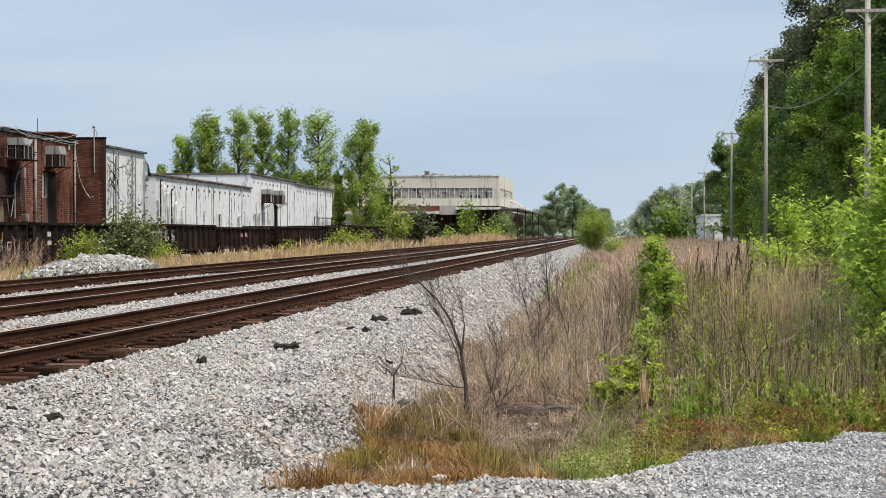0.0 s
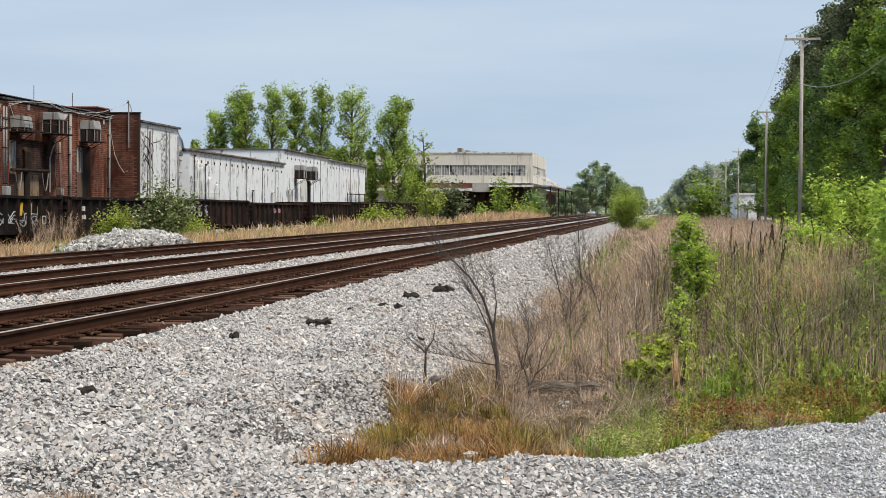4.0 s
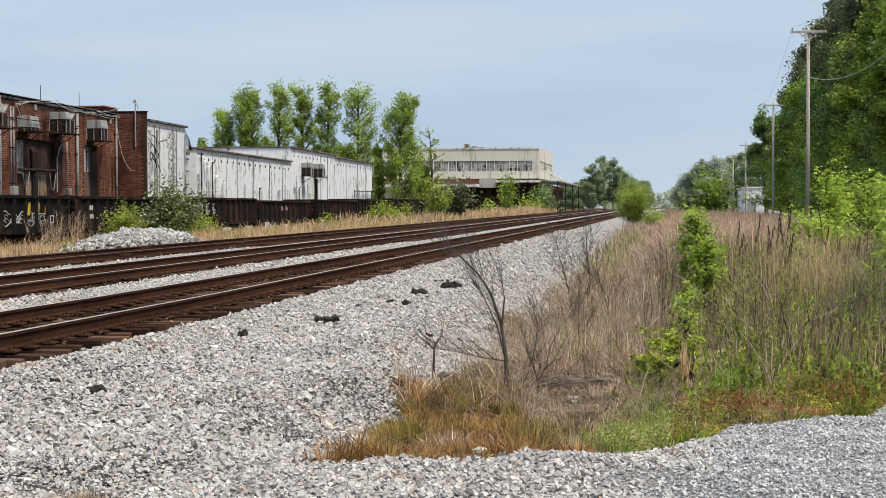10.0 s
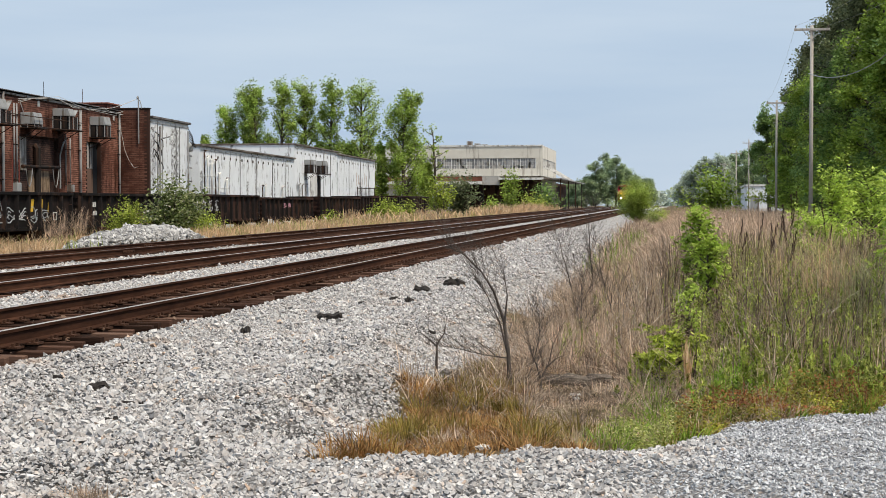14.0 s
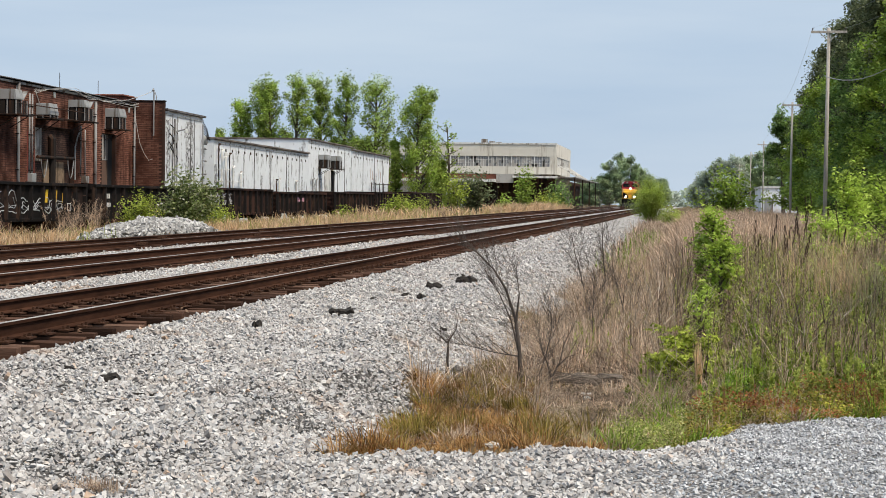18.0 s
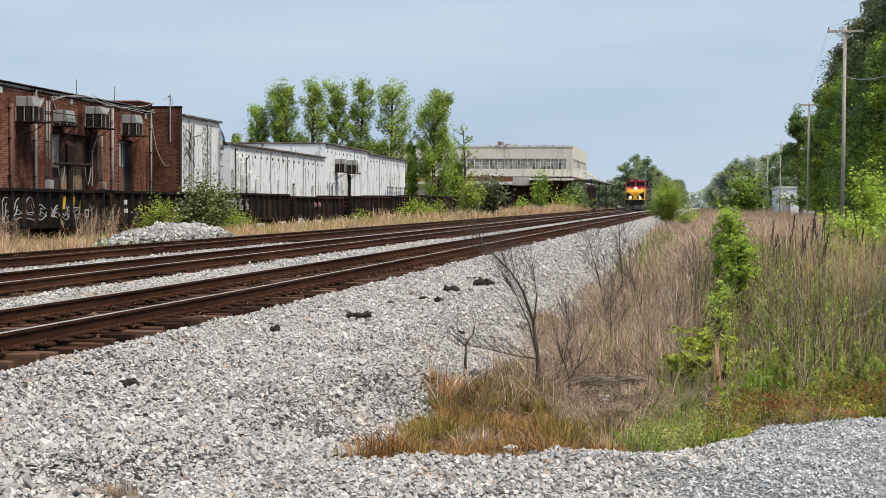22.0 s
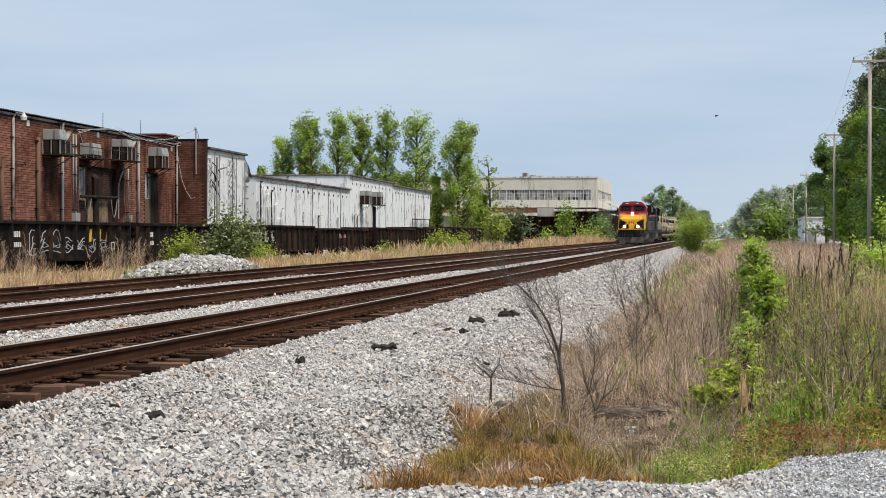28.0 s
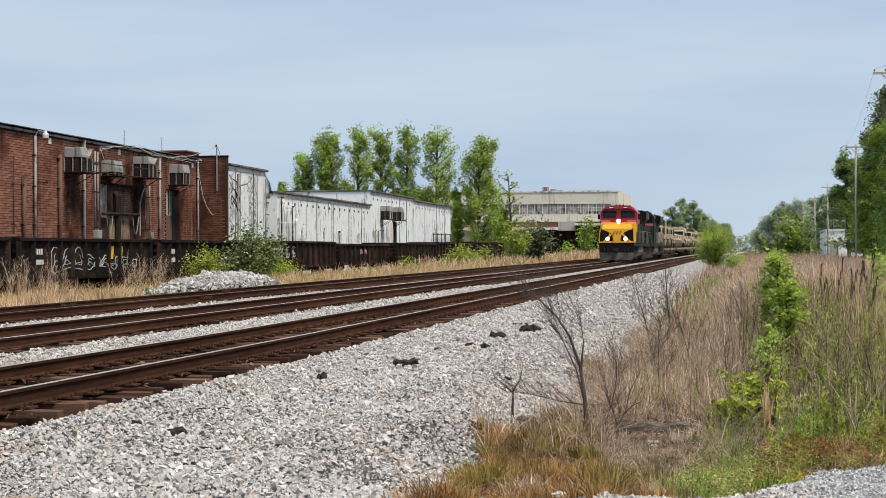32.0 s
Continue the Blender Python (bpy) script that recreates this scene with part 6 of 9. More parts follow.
# ---- brick works building ----
def brick_building():
    b = thing("brick_building", "long red brick works building with stained walls", "building", at=FACADE)
    # front wall with two openings, then the closing walls
    z0, z1 = -0.9, 7.86
    holes = [(83.6, 89.6, 5.6), (94.7, 97.3, 5.65)]
    y = 24.0
    for a, c, top in holes:
        Shape().box(-0.35, 0, y, a, z0, z1).put("front_wall", MORTAR, b)
        Shape().box(-0.35, 0, a, c, top, z1).put("lintel_wall", MORTAR, b)
        y = c
    Shape().box(-0.35, 0, y, 101.0, z0, z1).put("front_wall", MORTAR, b)
    Shape().box(-25, -24.65, 24, 101, z0, z1).put("back_wall", BRICK, b)
    Shape().box(-24.65, -0.35, 24, 24.35, z0, z1).put("side_wall", BRICK_END, b)
    # projecting end with its own coping
    e = Shape().box(-24.65, 2.10, 101.0, 101.36, z0, 8.10).put("end_wall", MORTAR, b, "brick end wall in a shade-darkened tone standing proud of the roof")
    Shape().box(-24.7, 2.16, 100.94, 101.42, 8.10, 8.17).put("coping", DARKMETAL, e, bevel=0.01)
    # corrugated roof edge
    roof = Shape()
    y = 24.0
    vs, fs = [], []
    k = 0
    while y < 101.0:
        z = 7.93 + (0.035 if k % 2 else 0.0)
        vs += [(-25.1, y, z + 0.5), (0.28, y, z), (0.28, y, z - 0.03)]
        y, k = y + 0.13, k + 1
    for i in range(k - 1):
        fs += [(3 * i, 3 * i + 1, 3 * i + 4, 3 * i + 3), (3 * i + 1, 3 * i + 2, 3 * i + 5, 3 * i + 4)]
    Shape().add(vs, fs).put("roof", ROOFMETAL, b, "corrugated metal roof sheets")
    Shape().box(0.003, 0.10, 24, 100.9, 7.74, 7.86).put("fascia", GREYMETAL, b)
    # the raised brick block on the roof
    Shape().box(-6.5, -3.2, 108.0, 111.0, 7.0, 8.95).put("roof_block", BRICK_END, b, "small brick penthouse block with light coping")
    Shape().box(-6.6, -3.1, 107.9, 111.1, 8.95, 9.03).put("roof_coping", REDBAND, b)
    # downpipes and conduits
    for y, a, c, r, m, nm in ((73.1, 1.2, 5.46, 0.11, BROWNPIPE, "downpipe"), (74.46, 0.5, 7.6, 0.07, PIPE, "conduit"), (77.6, 0.5, 6.8, 0.12, BROWNPIPE, "downpipe"), (80.9, 0.5, 7.84, 0.09, PIPE, "downpipe"), (82.45, 2.8, 7.3, 0.05, PIPE, "conduit"), (82.85, 2.8, 7.3, 0.05, PIPE, "conduit"),
                              (93.14, 0.5, 7.55, 0.09, PIPE, "downpipe"), (100.75, 0.5, 7.8, 0.07, PIPE, "downpipe"), (91.3, 2.8, 5.7, 0.045, PIPE, "conduit"), (90.55, 2.8, 5.9, 0.045, PIPE, "conduit"), (71.9, 2.5, 6.4, 0.03, BROWNPIPE, "conduit"), (69.0, 0.5, 7.8, 0.09, PIPE, "downpipe"), (62.0, 0.5, 7.8, 0.09, PIPE, "downpipe")):
        p = Shape().tube((0.14, y, a), (0.14, y, c), r, n=8).put(nm, m, b, smooth=True)
        for z in (3.0, 5.0, 6.6):
            if a < z < c:
                Shape().box(0.003, 0.2, y - r * 1.5, y + r * 1.5, z - 0.03, z + 0.03).put("bracket", DARKMETAL, p)
    Shape().path([(0.1, 89.7, 2.6), (0.1, 89.7, 4.6), (0.14, 90.0, 5.2), (0.14, 90.55, 5.7)], 0.05).put("bent_conduit", PIPE, b)
    for y, za, zb in ((82.2, 2.4, 5.2), (83.2, 2.5, 4.2)):
        Shape().tube((0.12, y, za), (0.12, y, zb), 0.026, n=6).put("red_pipe", REDPIPE, b, "thin red sprinkler pipe")
    Shape().path([(0.1, 74.9, 5.4), (0.1, 75.9, 5.4), (0.1, 76.1, 5.2)], 0.03).put("spout", BROWNPIPE, b)
    for y, z in ((76.5, 7.47), (81.0, 7.5), (86.45, 7.5), (99.9, 7.42)):
        Shape().box(0.003, 0.06, y - 0.16, y + 0.16, z - 0.16, z + 0.16).put("vent_cover", WHITETRIM, b, bevel=0.01)
    Shape().box(0.003, 0.35, 82.4, 83.0, 2.35, 2.85).put("meter_box", GREYMETAL, b, bevel=0.03)
    Shape().box(0.003, 0.35, 91.0, 91.5, 2.4, 2.85).put("meter_box", GREYMETAL, b, bevel=0.03)
    # sooty bay with planks and pipe shelf
    Shape().box(-0.30, -0.24, 83.6, 89.6, z0, 5.6).put("bay_panel", SOOTBRICK, b, "soot-blackened brick bay infill")
    Shape().box(-0.22, -0.16, 83.7, 85.0, 3.6, 5.5).put("bay_board", FADED, b, "peeling pale board")
    for k in range(6):
        Shape().box(-0.2, -0.14, 85.3 + 0.55 * k, 85.81 + 0.55 * k, 0.2, 3.6).put("plank", PLANKWOOD, b)
    Shape().path([(-0.02, 86.3, 0.3), (-0.02, 86.3, 4.9), (-0.2, 86.3, 5.05)], 0.22, 8).put("flue", DARKMETAL, b)
    Shape().tube((0.1, 83.7, 3.8), (0.1, 89.5, 3.86), 0.10).put("header_pipe", DARKMETAL, b)
    for y in (84.2, 88.4):
        Shape().path([(0.12, y + f, 3.75 - 1.1 * (1 - (2 * f - 1) ** 2)) for f in (0, 0.15, 0.3, 0.5, 0.7, 0.85, 1.0)], 0.03).put("hose", PIPE, b)
    # tall doorway
    # black slab in place of the unlit space behind
    Shape().box(-0.30, -0.25, 94.7, 97.3, z0, 5.65).put("doorway", DARKIN, b)
    d = Shape().box(-0.22, -0.12, 94.72, 96.15, 3.95, 5.6).put("door_panel", FADED, b, "faded pale door panel")
    Shape().box(-0.22, -0.13, 94.72, 96.15, 0.2, 3.93).put("lower_panel", BROWNPIPE, b)
    Shape().box(-0.12, -0.08, 95.4, 95.46, 4.0, 5.55).put("stile", DARKMETAL, d)
    # wall lamp
    lm = Shape().path([(0.14, 74.46, 7.6), (0.3, 74.46, 7.85), (0.7, 74.46, 7.8)], 0.03).put("lamp_arm", PIPE, b)
    Shape().lathe([(0.16, -0.28), (0.17, -0.1), (0.10, 0.0), (0.05, 0.12)], (0.7, 74.46, 7.75), 10).put("lamp_head", LAMPGLASS, lm)
    # white cables along the eaves, mast on the end wall
    rnd = random.Random(3)
    for off in (0.0, 0.12, -0.1):
        pts = [(0.22, 82.9, 7.45 + off)]
        for y, z in ((85, 7.72), (89, 7.92), (91.5, 7.70), (94.3, 7.62), (97, 7.78), (99.5, 7.72), (101.0, 7.84)):
            pts.append((0.22 + rnd.uniform(0, 0.12), y, z + off * 0.8 + rnd.uniform(-0.12, 0.12)))
        Shape().path(pts, 0.014, 5).put("eaves_cable", CABLE, b)
    Shape().path([(0.25, 83.0, 7.5), (0.3, 83.4, 6.9), (0.25, 83.9, 6.5)], 0.022).put("cable_drop", CABLE, b)
    mast = Shape().path([(1.42, 100.9, 5.76), (1.42, 100.9, 8.8), (1.42, 100.75, 8.92), (1.42, 100.6, 8.8)], 0.05).put("service_mast", PIPE, b)
    Shape().path([(1.5, 100.9, 8.7), (1.6, 100.9, 8.4), (1.62, 100.9, 8.12)], 0.03).put("mast_stay", PIPE, mast)
    Shape().path([(1.42, 100.9, 8.8), (0.9, 100.2, 8.45), (0.3, 99.0, 8.05), (0.25, 97, 7.85)], 0.02, 4).put("drop_wire", CABLE, mast)
    Shape().path([(0.05, 100.9, 8.0), (0.2, 100.9, 6.6), (0.45, 100.9, 5.3), (0.75, 100.9, 4.6), (1.1, 100.9, 4.1), (1.38, 100.9, 4.2)], 0.015, 5).put("loose_cable", CABLE, b)
    for y, h in ((88.9, 9.0), (95.6, 9.05)):
        Shape().tube((-0.6, y, 7.9), (-0.6, y, h), 0.02, n=5).put("aerial", DARKMETAL, b)
    Shape().box(-3.0, -1.5, 80.0, 83.0, 8.1, 8.28).put("roof_vent", DARKMETAL, b)
    return b


def cooler(y, z, h, label, base=FACADE, hood=0.5, w=1.15, deep=1.0, lid=0.0):
    """A wall-hung cooler in an iron cage on a shelf."""
    c = thing("wall_cooler", label, "air cooler", "coolers on the brick wall", base @ pose(0.0, y, z))
    Shape().box(0.004, deep + 0.25, -0.12, w + 0.35, -0.06, 0.0).put("shelf", DARKMETAL, c, bevel=0.01)
    for yy in (0.05, w):
        Shape().tube((0.02, yy, -0.7), (deep + 0.1, yy, -0.05), 0.025, n=5).put("bracket", DARKMETAL, c)
    Shape().prism([(0.02, h), (deep * 0.94, h), (deep + 0.05, h - hood * 0.8), (deep + 0.05, h - hood), (0.02, h - hood)], "y", -0.04, w + 0.04 - lid * 0.42 * w).put("hood", HOODMETAL, c, bevel=0.02)
    if lid:
        Shape().prism([(w * 0.62, h - hood), (w * 0.67, h - hood), (w * 1.12, h - 0.02), (w * 1.07, h)], "x", 0.1, deep).put("lid", GREYMETAL, c, "propped open sheet-metal lid")
    # blackened boxes give the open cage its inner shade
    Shape().box(0.05, deep * 0.55, 0.1, w - 0.1, 0.0, h - hood).put("fan_box", DARKIN, c)
    Shape().box(0.60 * deep, 0.92 * deep, 0.12, w * 0.55, 0.0, h - hood).put("fan_drum", DARKIN, c)
    for xx, yy in ((0.03, 0.0), (deep * 0.5, 0.0), (deep, 0.0), (deep, w * 0.5), (deep, w)):
        Shape().box(xx - 0.022, xx + 0.022, yy - 0.022, yy + 0.022, 0.0, h - hood).put("cage_bar", PIPE, c)
    for yy, m in ((w * 0.10, DARKMETAL), (w * 0.62, DARKMETAL), (w * 0.80, DARKMETAL)):
        Shape().box(deep - 0.015, deep + 0.01, yy, yy + w * 0.13, 0.04, h - hood - 0.02).put("louvre_panel", m, c)
    for xx in (0.12, 0.6):
        Shape().box(deep * xx, deep * (xx + 0.26), -0.012, 0.012, 0.05, h - hood - 0.03).put("side_panel", DARKMETAL, c)
    return c


works = brick_building()
for z in (6.02, 6.55):
    Shape().tube((1.0, 78.5, z), (1.0, 91.2, z + 0.06), 0.028, n=6).put("cage_rail", DARKMETAL, works, "rusty rail joining the cooler cages")
for y in (82.0, 86.8):
    Shape().tube((0.02, y, 6.05), (1.0, y, 6.05), 0.025, n=5).put("rail_strut", DARKMETAL, works)
cooler(78.45, 5.95, 1.32, "grey sheet-metal cooler with a propped lid in a rusty wall cage", hood=0.55, w=1.5, lid=1.0)
cooler(83.7, 6.0, 0.85, "low grey cooler box in a rusty wall cage", hood=0.66, deep=0.85)
cooler(88.7, 6.12, 1.25, "open rusty wall cage with a grey cooler", hood=0.45, deep=1.05, w=1.4, lid=1.0)
cooler(95.2, 5.95, 1.3, "grey hooded cooler on an iron wall shelf", hood=0.55)


# ---- white sheds ----
def shed(y0, y1, top, depth, mat, label, battens=(), vents=True, roof=None):
    s = thing("white_shed", label, "shed", "white sheds", SHEDS)
    z0 = -0.9
    Shape().box(-0.3, 0, y0, y1, z0, top).put("front_wall", mat, s)
    Shape().box(-depth, -0.3, y0, y0 + 0.3, z0, top).put("near_wall", mat, s)
    Shape().box(-depth, -0.3, y1 - 0.3, y1, z0, top).put("far_wall", mat, s)
    Shape().box(-depth - 0.3, -depth, y0, y1, z0, top).put("back_wall", mat, s)
    Shape().box(-depth - 0.4, 0.22, y0 - 0.1, y1 + 0.1, top + 0.004, top + 0.15).put("roof", roof or ROOFEDGE, s, "weathered brown-grey roof edge", bevel=0.02)
    Shape().box(0.003, 0.05, y0, y1, top - 0.28, top - 0.16).put("cornice", WHITETRIM, s)
    for y in battens:
        Shape().box(0.003, 0.05, y - 0.05, y + 0.05, z0, top - 0.3).put("batten", SEAM, s, "dark rust-stained seam strip")
    if vents:
        y = y0 + 1.4
        while y < y1 - 0.6:
            Shape().box(0.003, 0.035, y - 0.14, y + 0.14, top - 0.82, top - 0.60).put("weep_vent", DARKMETAL, s)
            y += 1.95
    return s


a = shed(101.4, 110.6, 7.5, 14, WHITE, "tall white plastered shed streaked with black stains", (103.0, 107.4, 108.3), False, ROOFMETAL)
for y, w, za, zb in ((106.2, 1.9, 3.0, 7.0), (101.6, 0.9, 2.8, 6.9)):
    Shape().box(0.004, 0.012, y, y + w, za, zb).put("peeled_patch", PEELED, a, "black peeling patch of plaster")
for y, r in ((103.0, 0.07), (103.5, 0.05), (109.9, 0.06)):
    Shape().tube((0.2, y, 0.5), (0.2, y, 7.0), r).put("downpipe", PIPE, a)
Shape().path([(0.1, 103.8, 6.2), (0.7, 103.8, 6.35)], 0.05).put("lamp_arm", PIPE, a)
Shape().lathe([(0.16, -0.2), (0.12, 0), (0.04, 0.1)], (0.75, 103.8, 6.3), 8).put("lamp_head", LAMPGLASS, a)
rnd = random.Random(8)
for k in range(7):
    y = 101.8 + rnd.uniform(0, 1.2)
    Shape().path([(0.12, y, 6.6 - 0.3 * k), (0.25, y + 0.5, 6.4 - 0.35 * k), (0.15, y + 0.9, 5.9 - 0.3 * k)], 0.035, 4).put("tangled_cable", DARKMETAL, a)
b = shed(113.7, 147.5, 6.05, 11, WHITE2, "long low white shed with streaked paint", (126.1, 132.0, 138.2, 143.5))
for k, (y, top) in enumerate(((114.3, 5.6), (115.2, 5.2), (116.4, 4.8), (117.5, 5.0), (118.6, 4.0), (121.0, 3.6), (133.5, 3.2), (134.6, 3.3), (141.5, 3.2))):
    Shape().path([(0.2, y, 0.5), (0.2, y, top), (0.2, y + 0.5, top + 0.15), (0.02, y + 0.6, top + 0.15)], 0.055 + 0.02 * (k % 3), 6).put("wall_pipe", WHITETRIM if k % 3 else DARKMETAL, b)
for z, far in ((2.9, 121.5), (3.8, 117.6)):
    Shape().tube((0.22, 113.9, z), (0.22, far, z + 0.05), 0.03).put("header_pipe", WHITETRIM, b)
Shape().lathe([(0.2, -0.2), (0.16, 0), (0.04, 0.12)], (0.6, 114.9, 5.05), 8).put("lamp_head", LAMPGLASS, b)
# pipework in the gap between the first sheds
p = thing("pipe_stack", "tangle of pipes and tanks between white sheds", "pipework", at=SHEDS)
for k in range(6):
    Shape().tube((-0.4 - 0.22 * k, 111.2 + 0.35 * k, -0.5), (-0.4 - 0.22 * k, 111.2 + 0.35 * k, 6.2 - 0.35 * (k % 3)), 0.07).put("riser", PIPE if k % 2 else WHITETRIM, p)
for z in (2.6, 3.4, 4.4, 5.3, 6.0):
    Shape().tube((-0.2, 110.7, z), (-0.6, 113.6, z), 0.06).put("cross_pipe", PIPE, p)
Shape().lathe([(0.3, 0), (0.36, 0.1), (0.36, 0.5), (0.2, 0.68)], (-0.5, 111.3, 5.7), 12).put("tank", WHITETRIM, p, smooth=True)
Shape().lathe([(0.3, 0), (0.36, 0.1), (0.36, 0.5), (0.2, 0.68)], (-0.5, 112.4, 5.6), 12).put("tank", GREYMETAL, p, smooth=True)
for k in range(5):
    Shape().path([(-0.1, 110.8, 7.3 - 0.2 * k), (0.1, 111.4 + 0.2 * k, 6.7 - 0.2 * k), (-0.1, 112.0 + 0.2 * k, 6.2), (-0.2, 112.5, 5.9)], 0.03, 4).put("hanging_cable", DARKMETAL, p)
c = shed(147.6, 170.2, 7.45, 20, WHITE2, "taller white shed with a door and coolers", (162.6, 166.5))
Shape().box(0.003, 0.06, 155.4, 158.9, -0.4, 4.6).put("door", WHITETRIM, c, "white plank door")
# dark board set in place of the shadow next to the door
Shape().box(0.003, 0.12, 158.95, 160.4, -0.4, 4.7).put("door_shadow_board", BOARDSHADE, c, "dark strip standing in for a shadow beside the door")
for y in (149.2, 150.8, 152.6):
    Shape().path([(0.15, y, 0.3), (0.15, y, 3.6), (0.15, y + 0.8, 3.7)], 0.06).put("wall_pipe", PIPE, c)
cooler(152.4, 4.85, 1.3, "rusty caged cooler on a white shed", SHEDS, 0.5)
cooler(158.6, 4.85, 1.35, "rusty caged cooler on a white shed", SHEDS, 0.5)
d = shed(171.0, 197.0, 7.22, 22, WHITE2, "white shed with faint rust streaks and a railing", (178.0, 186.0, 192.0))
for y in (182.0, 185.0, 188.0, 191.0, 194.5):
    Shape().tube((0.35, y, -0.3), (0.35, y, 3.8), 0.05).put("rail_post", DARKMETAL, d)
Shape().tube((0.35, 181.5, 3.6), (0.35, 196.5, 3.7), 0.05).put("rail_bar", DARKMETAL, d)
for k, y in enumerate((183.0, 184.6, 186.9, 188.6, 190.4)):
    Shape().box(0.003, 0.012, y, y + 0.35, 3.9 + 0.2 * (k % 2), 5.5 - 0.3 * (k % 3)).put("rust_run", RUSTMARK, d, "orange rust run on white paint")
Shape().box(0.003, 0.014, 184.9, 186.3, 0.0, 4.4).put("stain_strip", PEELED, d, "blackened strip of wall")
for y, w in ((153.0, 0.7), (150.0, 0.35)):
    Shape().box(0.003, 0.012, y, y + w, 0.5, 4.8).put("stain_strip", PEELED, c, "blackened run under the cooler")
for y, w, za, zb in ((119.2, 0.5, 2.0, 4.6), (122.5, 0.3, 2.5, 5.2), (128.4, 0.7, 2.2, 3.6), (131.4, 0.25, 2.0, 5.4), (139.0, 0.3, 2.0, 5.0), (144.6, 0.5, 2.0, 3.8), (113.75, 0.8, 2.0, 4.2)):
    Shape().box(0.003, 0.012, y, y + w, za, zb).put("stain_strip", PEELED, b, "blackened run down the white wall")


# ---- office building ----
def office_building():
    o = thing("office_building", "cream two-storey office block with banded windows", "building")
    x0, x1, y0, y1, zt = -58.0, -21.9, 255.0, 285.0, 11.35
    Shape().box(x0, x1, y0, y0 + 0.4, 9.3, zt).put("parapet_wall", CREAM, o)
    Shape().box(x0, x1, y0, y0 + 0.4, 6.4, 7.62).put("sill_wall", CREAM, o)
    Shape().box(x1 - 0.4, x1, y0 + 0.4, y1, 9.3, zt).put("side_parapet_wall", CREAM, o)
    Shape().box(x1 - 0.4, x1, y0 + 0.4, y1, 6.4, 7.62).put("side_sill_wall", CREAM, o)
    Shape().box(x1 - 1.0, x1, y0, y0 + 0.4, 7.62, 9.3).put("corner_pier", CREAM, o)
    Shape().box(x1 - 0.4, x1, y0 + 0.4, y0 + 1.6, 7.62, 9.3).put("side_corner_pier", CREAM, o)
    Shape().box(x1 - 0.4, x1, y1 - 1.6, y1, 7.62, 9.3).put("rear_corner_pier", CREAM, o)
    Shape().box(x0, x0 + 0.4, y0 + 0.4, y1, 5.5, zt).put("far_side_wall", CREAM, o)
    Shape().box(x0, x1, y1, y1 + 0.4, 0, zt).put("rear_wall", CREAM, o)
    Shape().box(x0, x1, y0, y1, zt, zt + 0.12).put("roof", WHITETRIM, o)
    Shape().box(x0, x1 - 0.4, y0 + 0.5, y1, 6.30, 6.39).put("upper_floor", CREAM, o)
    Shape().box(x0 + 0.4, x1 - 2.5, y0 + 2.6, y0 + 2.7, 6.4, zt).put("inner_partition", PALEGLASS, o)
    Shape().box(x0 - 0.1, x1 + 0.12, y0 - 0.12, y0 - 0.004, zt - 0.1, zt + 0.15).put("coping", WHITETRIM, o)
    rnd = random.Random(2)
    # window band: each window with its frame and panes
    k, x = 0, x1 - 1.0
    while x > x0 + 2:
        w = Shape().box(x - 0.10, x, y0 + 0.02, y0 + 0.34, 7.62, 9.3).put("window", WHITETRIM, o)
        fr = Shape()
        for fx in (0.36, 0.72):
            fr.box(x - 0.1 - fx * 1.07 - 0.02, x - 0.1 - fx * 1.07 + 0.02, y0 + 0.12, y0 + 0.2, 7.62, 9.3)
        for fz in (8.15, 8.7):
            fr.box(x - 1.27, x - 0.10, y0 + 0.12, y0 + 0.2, fz - 0.02, fz + 0.02)
        fr.put("frame", WHITETRIM, w)
        for i in range(3):
            for j in range(3):
                if rnd.random() < 0.93:
                    Shape().box(x - 1.25 + 0.385 * i, x - 0.90 + 0.385 * i, y0 + 0.15, y0 + 0.165, 7.64 + 0.55 * j, 8.13 + 0.55 * j).put("pane", DARKGLASS if rnd.random() < 0.55 else PALEGLASS, w)
        x -= 1.27
    y = y0 + 1.6
    while y < y1 - 2.5:
        w = Shape().box(x1 - 0.34, x1 - 0.02, y, y + 0.14, 7.62, 9.3).put("side_window", WHITETRIM, o)
        for j in range(3):
            Shape().box(x1 - 0.18, x1 - 0.16, y + 0.16, y + 2.05, 7.64 + 0.55 * j, 8.13 + 0.55 * j).put("pane", PALEGLASS if rnd.random() < 0.6 else DARKGLASS, w)
        y += 2.06
    # lower storey: brick band, pale dock front and dark loading bays
    Shape().box(x0, -31.75, y0 + 0.3, y0 + 0.7, 5.5, 6.3).put("brick_band", REDBAND, o)
    Shape().box(x0, -31.75, y0 - 2.5, y0 + 0.3, 5.0, 5.5).put("dock_canopy", WHITETRIM, o)
    Shape().box(x0, -36.0, y0 + 0.4, y0 + 0.8, 0, 5.0).put("dock_wall", WHITE2, o)
    Shape().box(-36.0, -22.5, y0 + 6, y0 + 6.3, 0, 6.3).put("bay_back_wall", WINGBRICK, o)
    for xx in (-36.0, -31.9, -27.0, -24.5, -22.3):
        Shape().box(xx - 0.25, xx + 0.25, y0 + 0.5, y0 + 1.0, 0, 6.3).put("column", DARKMETAL, o)
    Shape().box(-27.2, -26.4, y0 + 0.2, y0 + 0.5, 3.2, 6.0).put("sign_board", REDBAND, o)
    Shape().box(-31.7, -28.9, y0 - 0.5, y0 + 0.3, 4.9, 6.34).put("concrete_panel", FADEDPANEL, o, "grey concrete panel over the bays")
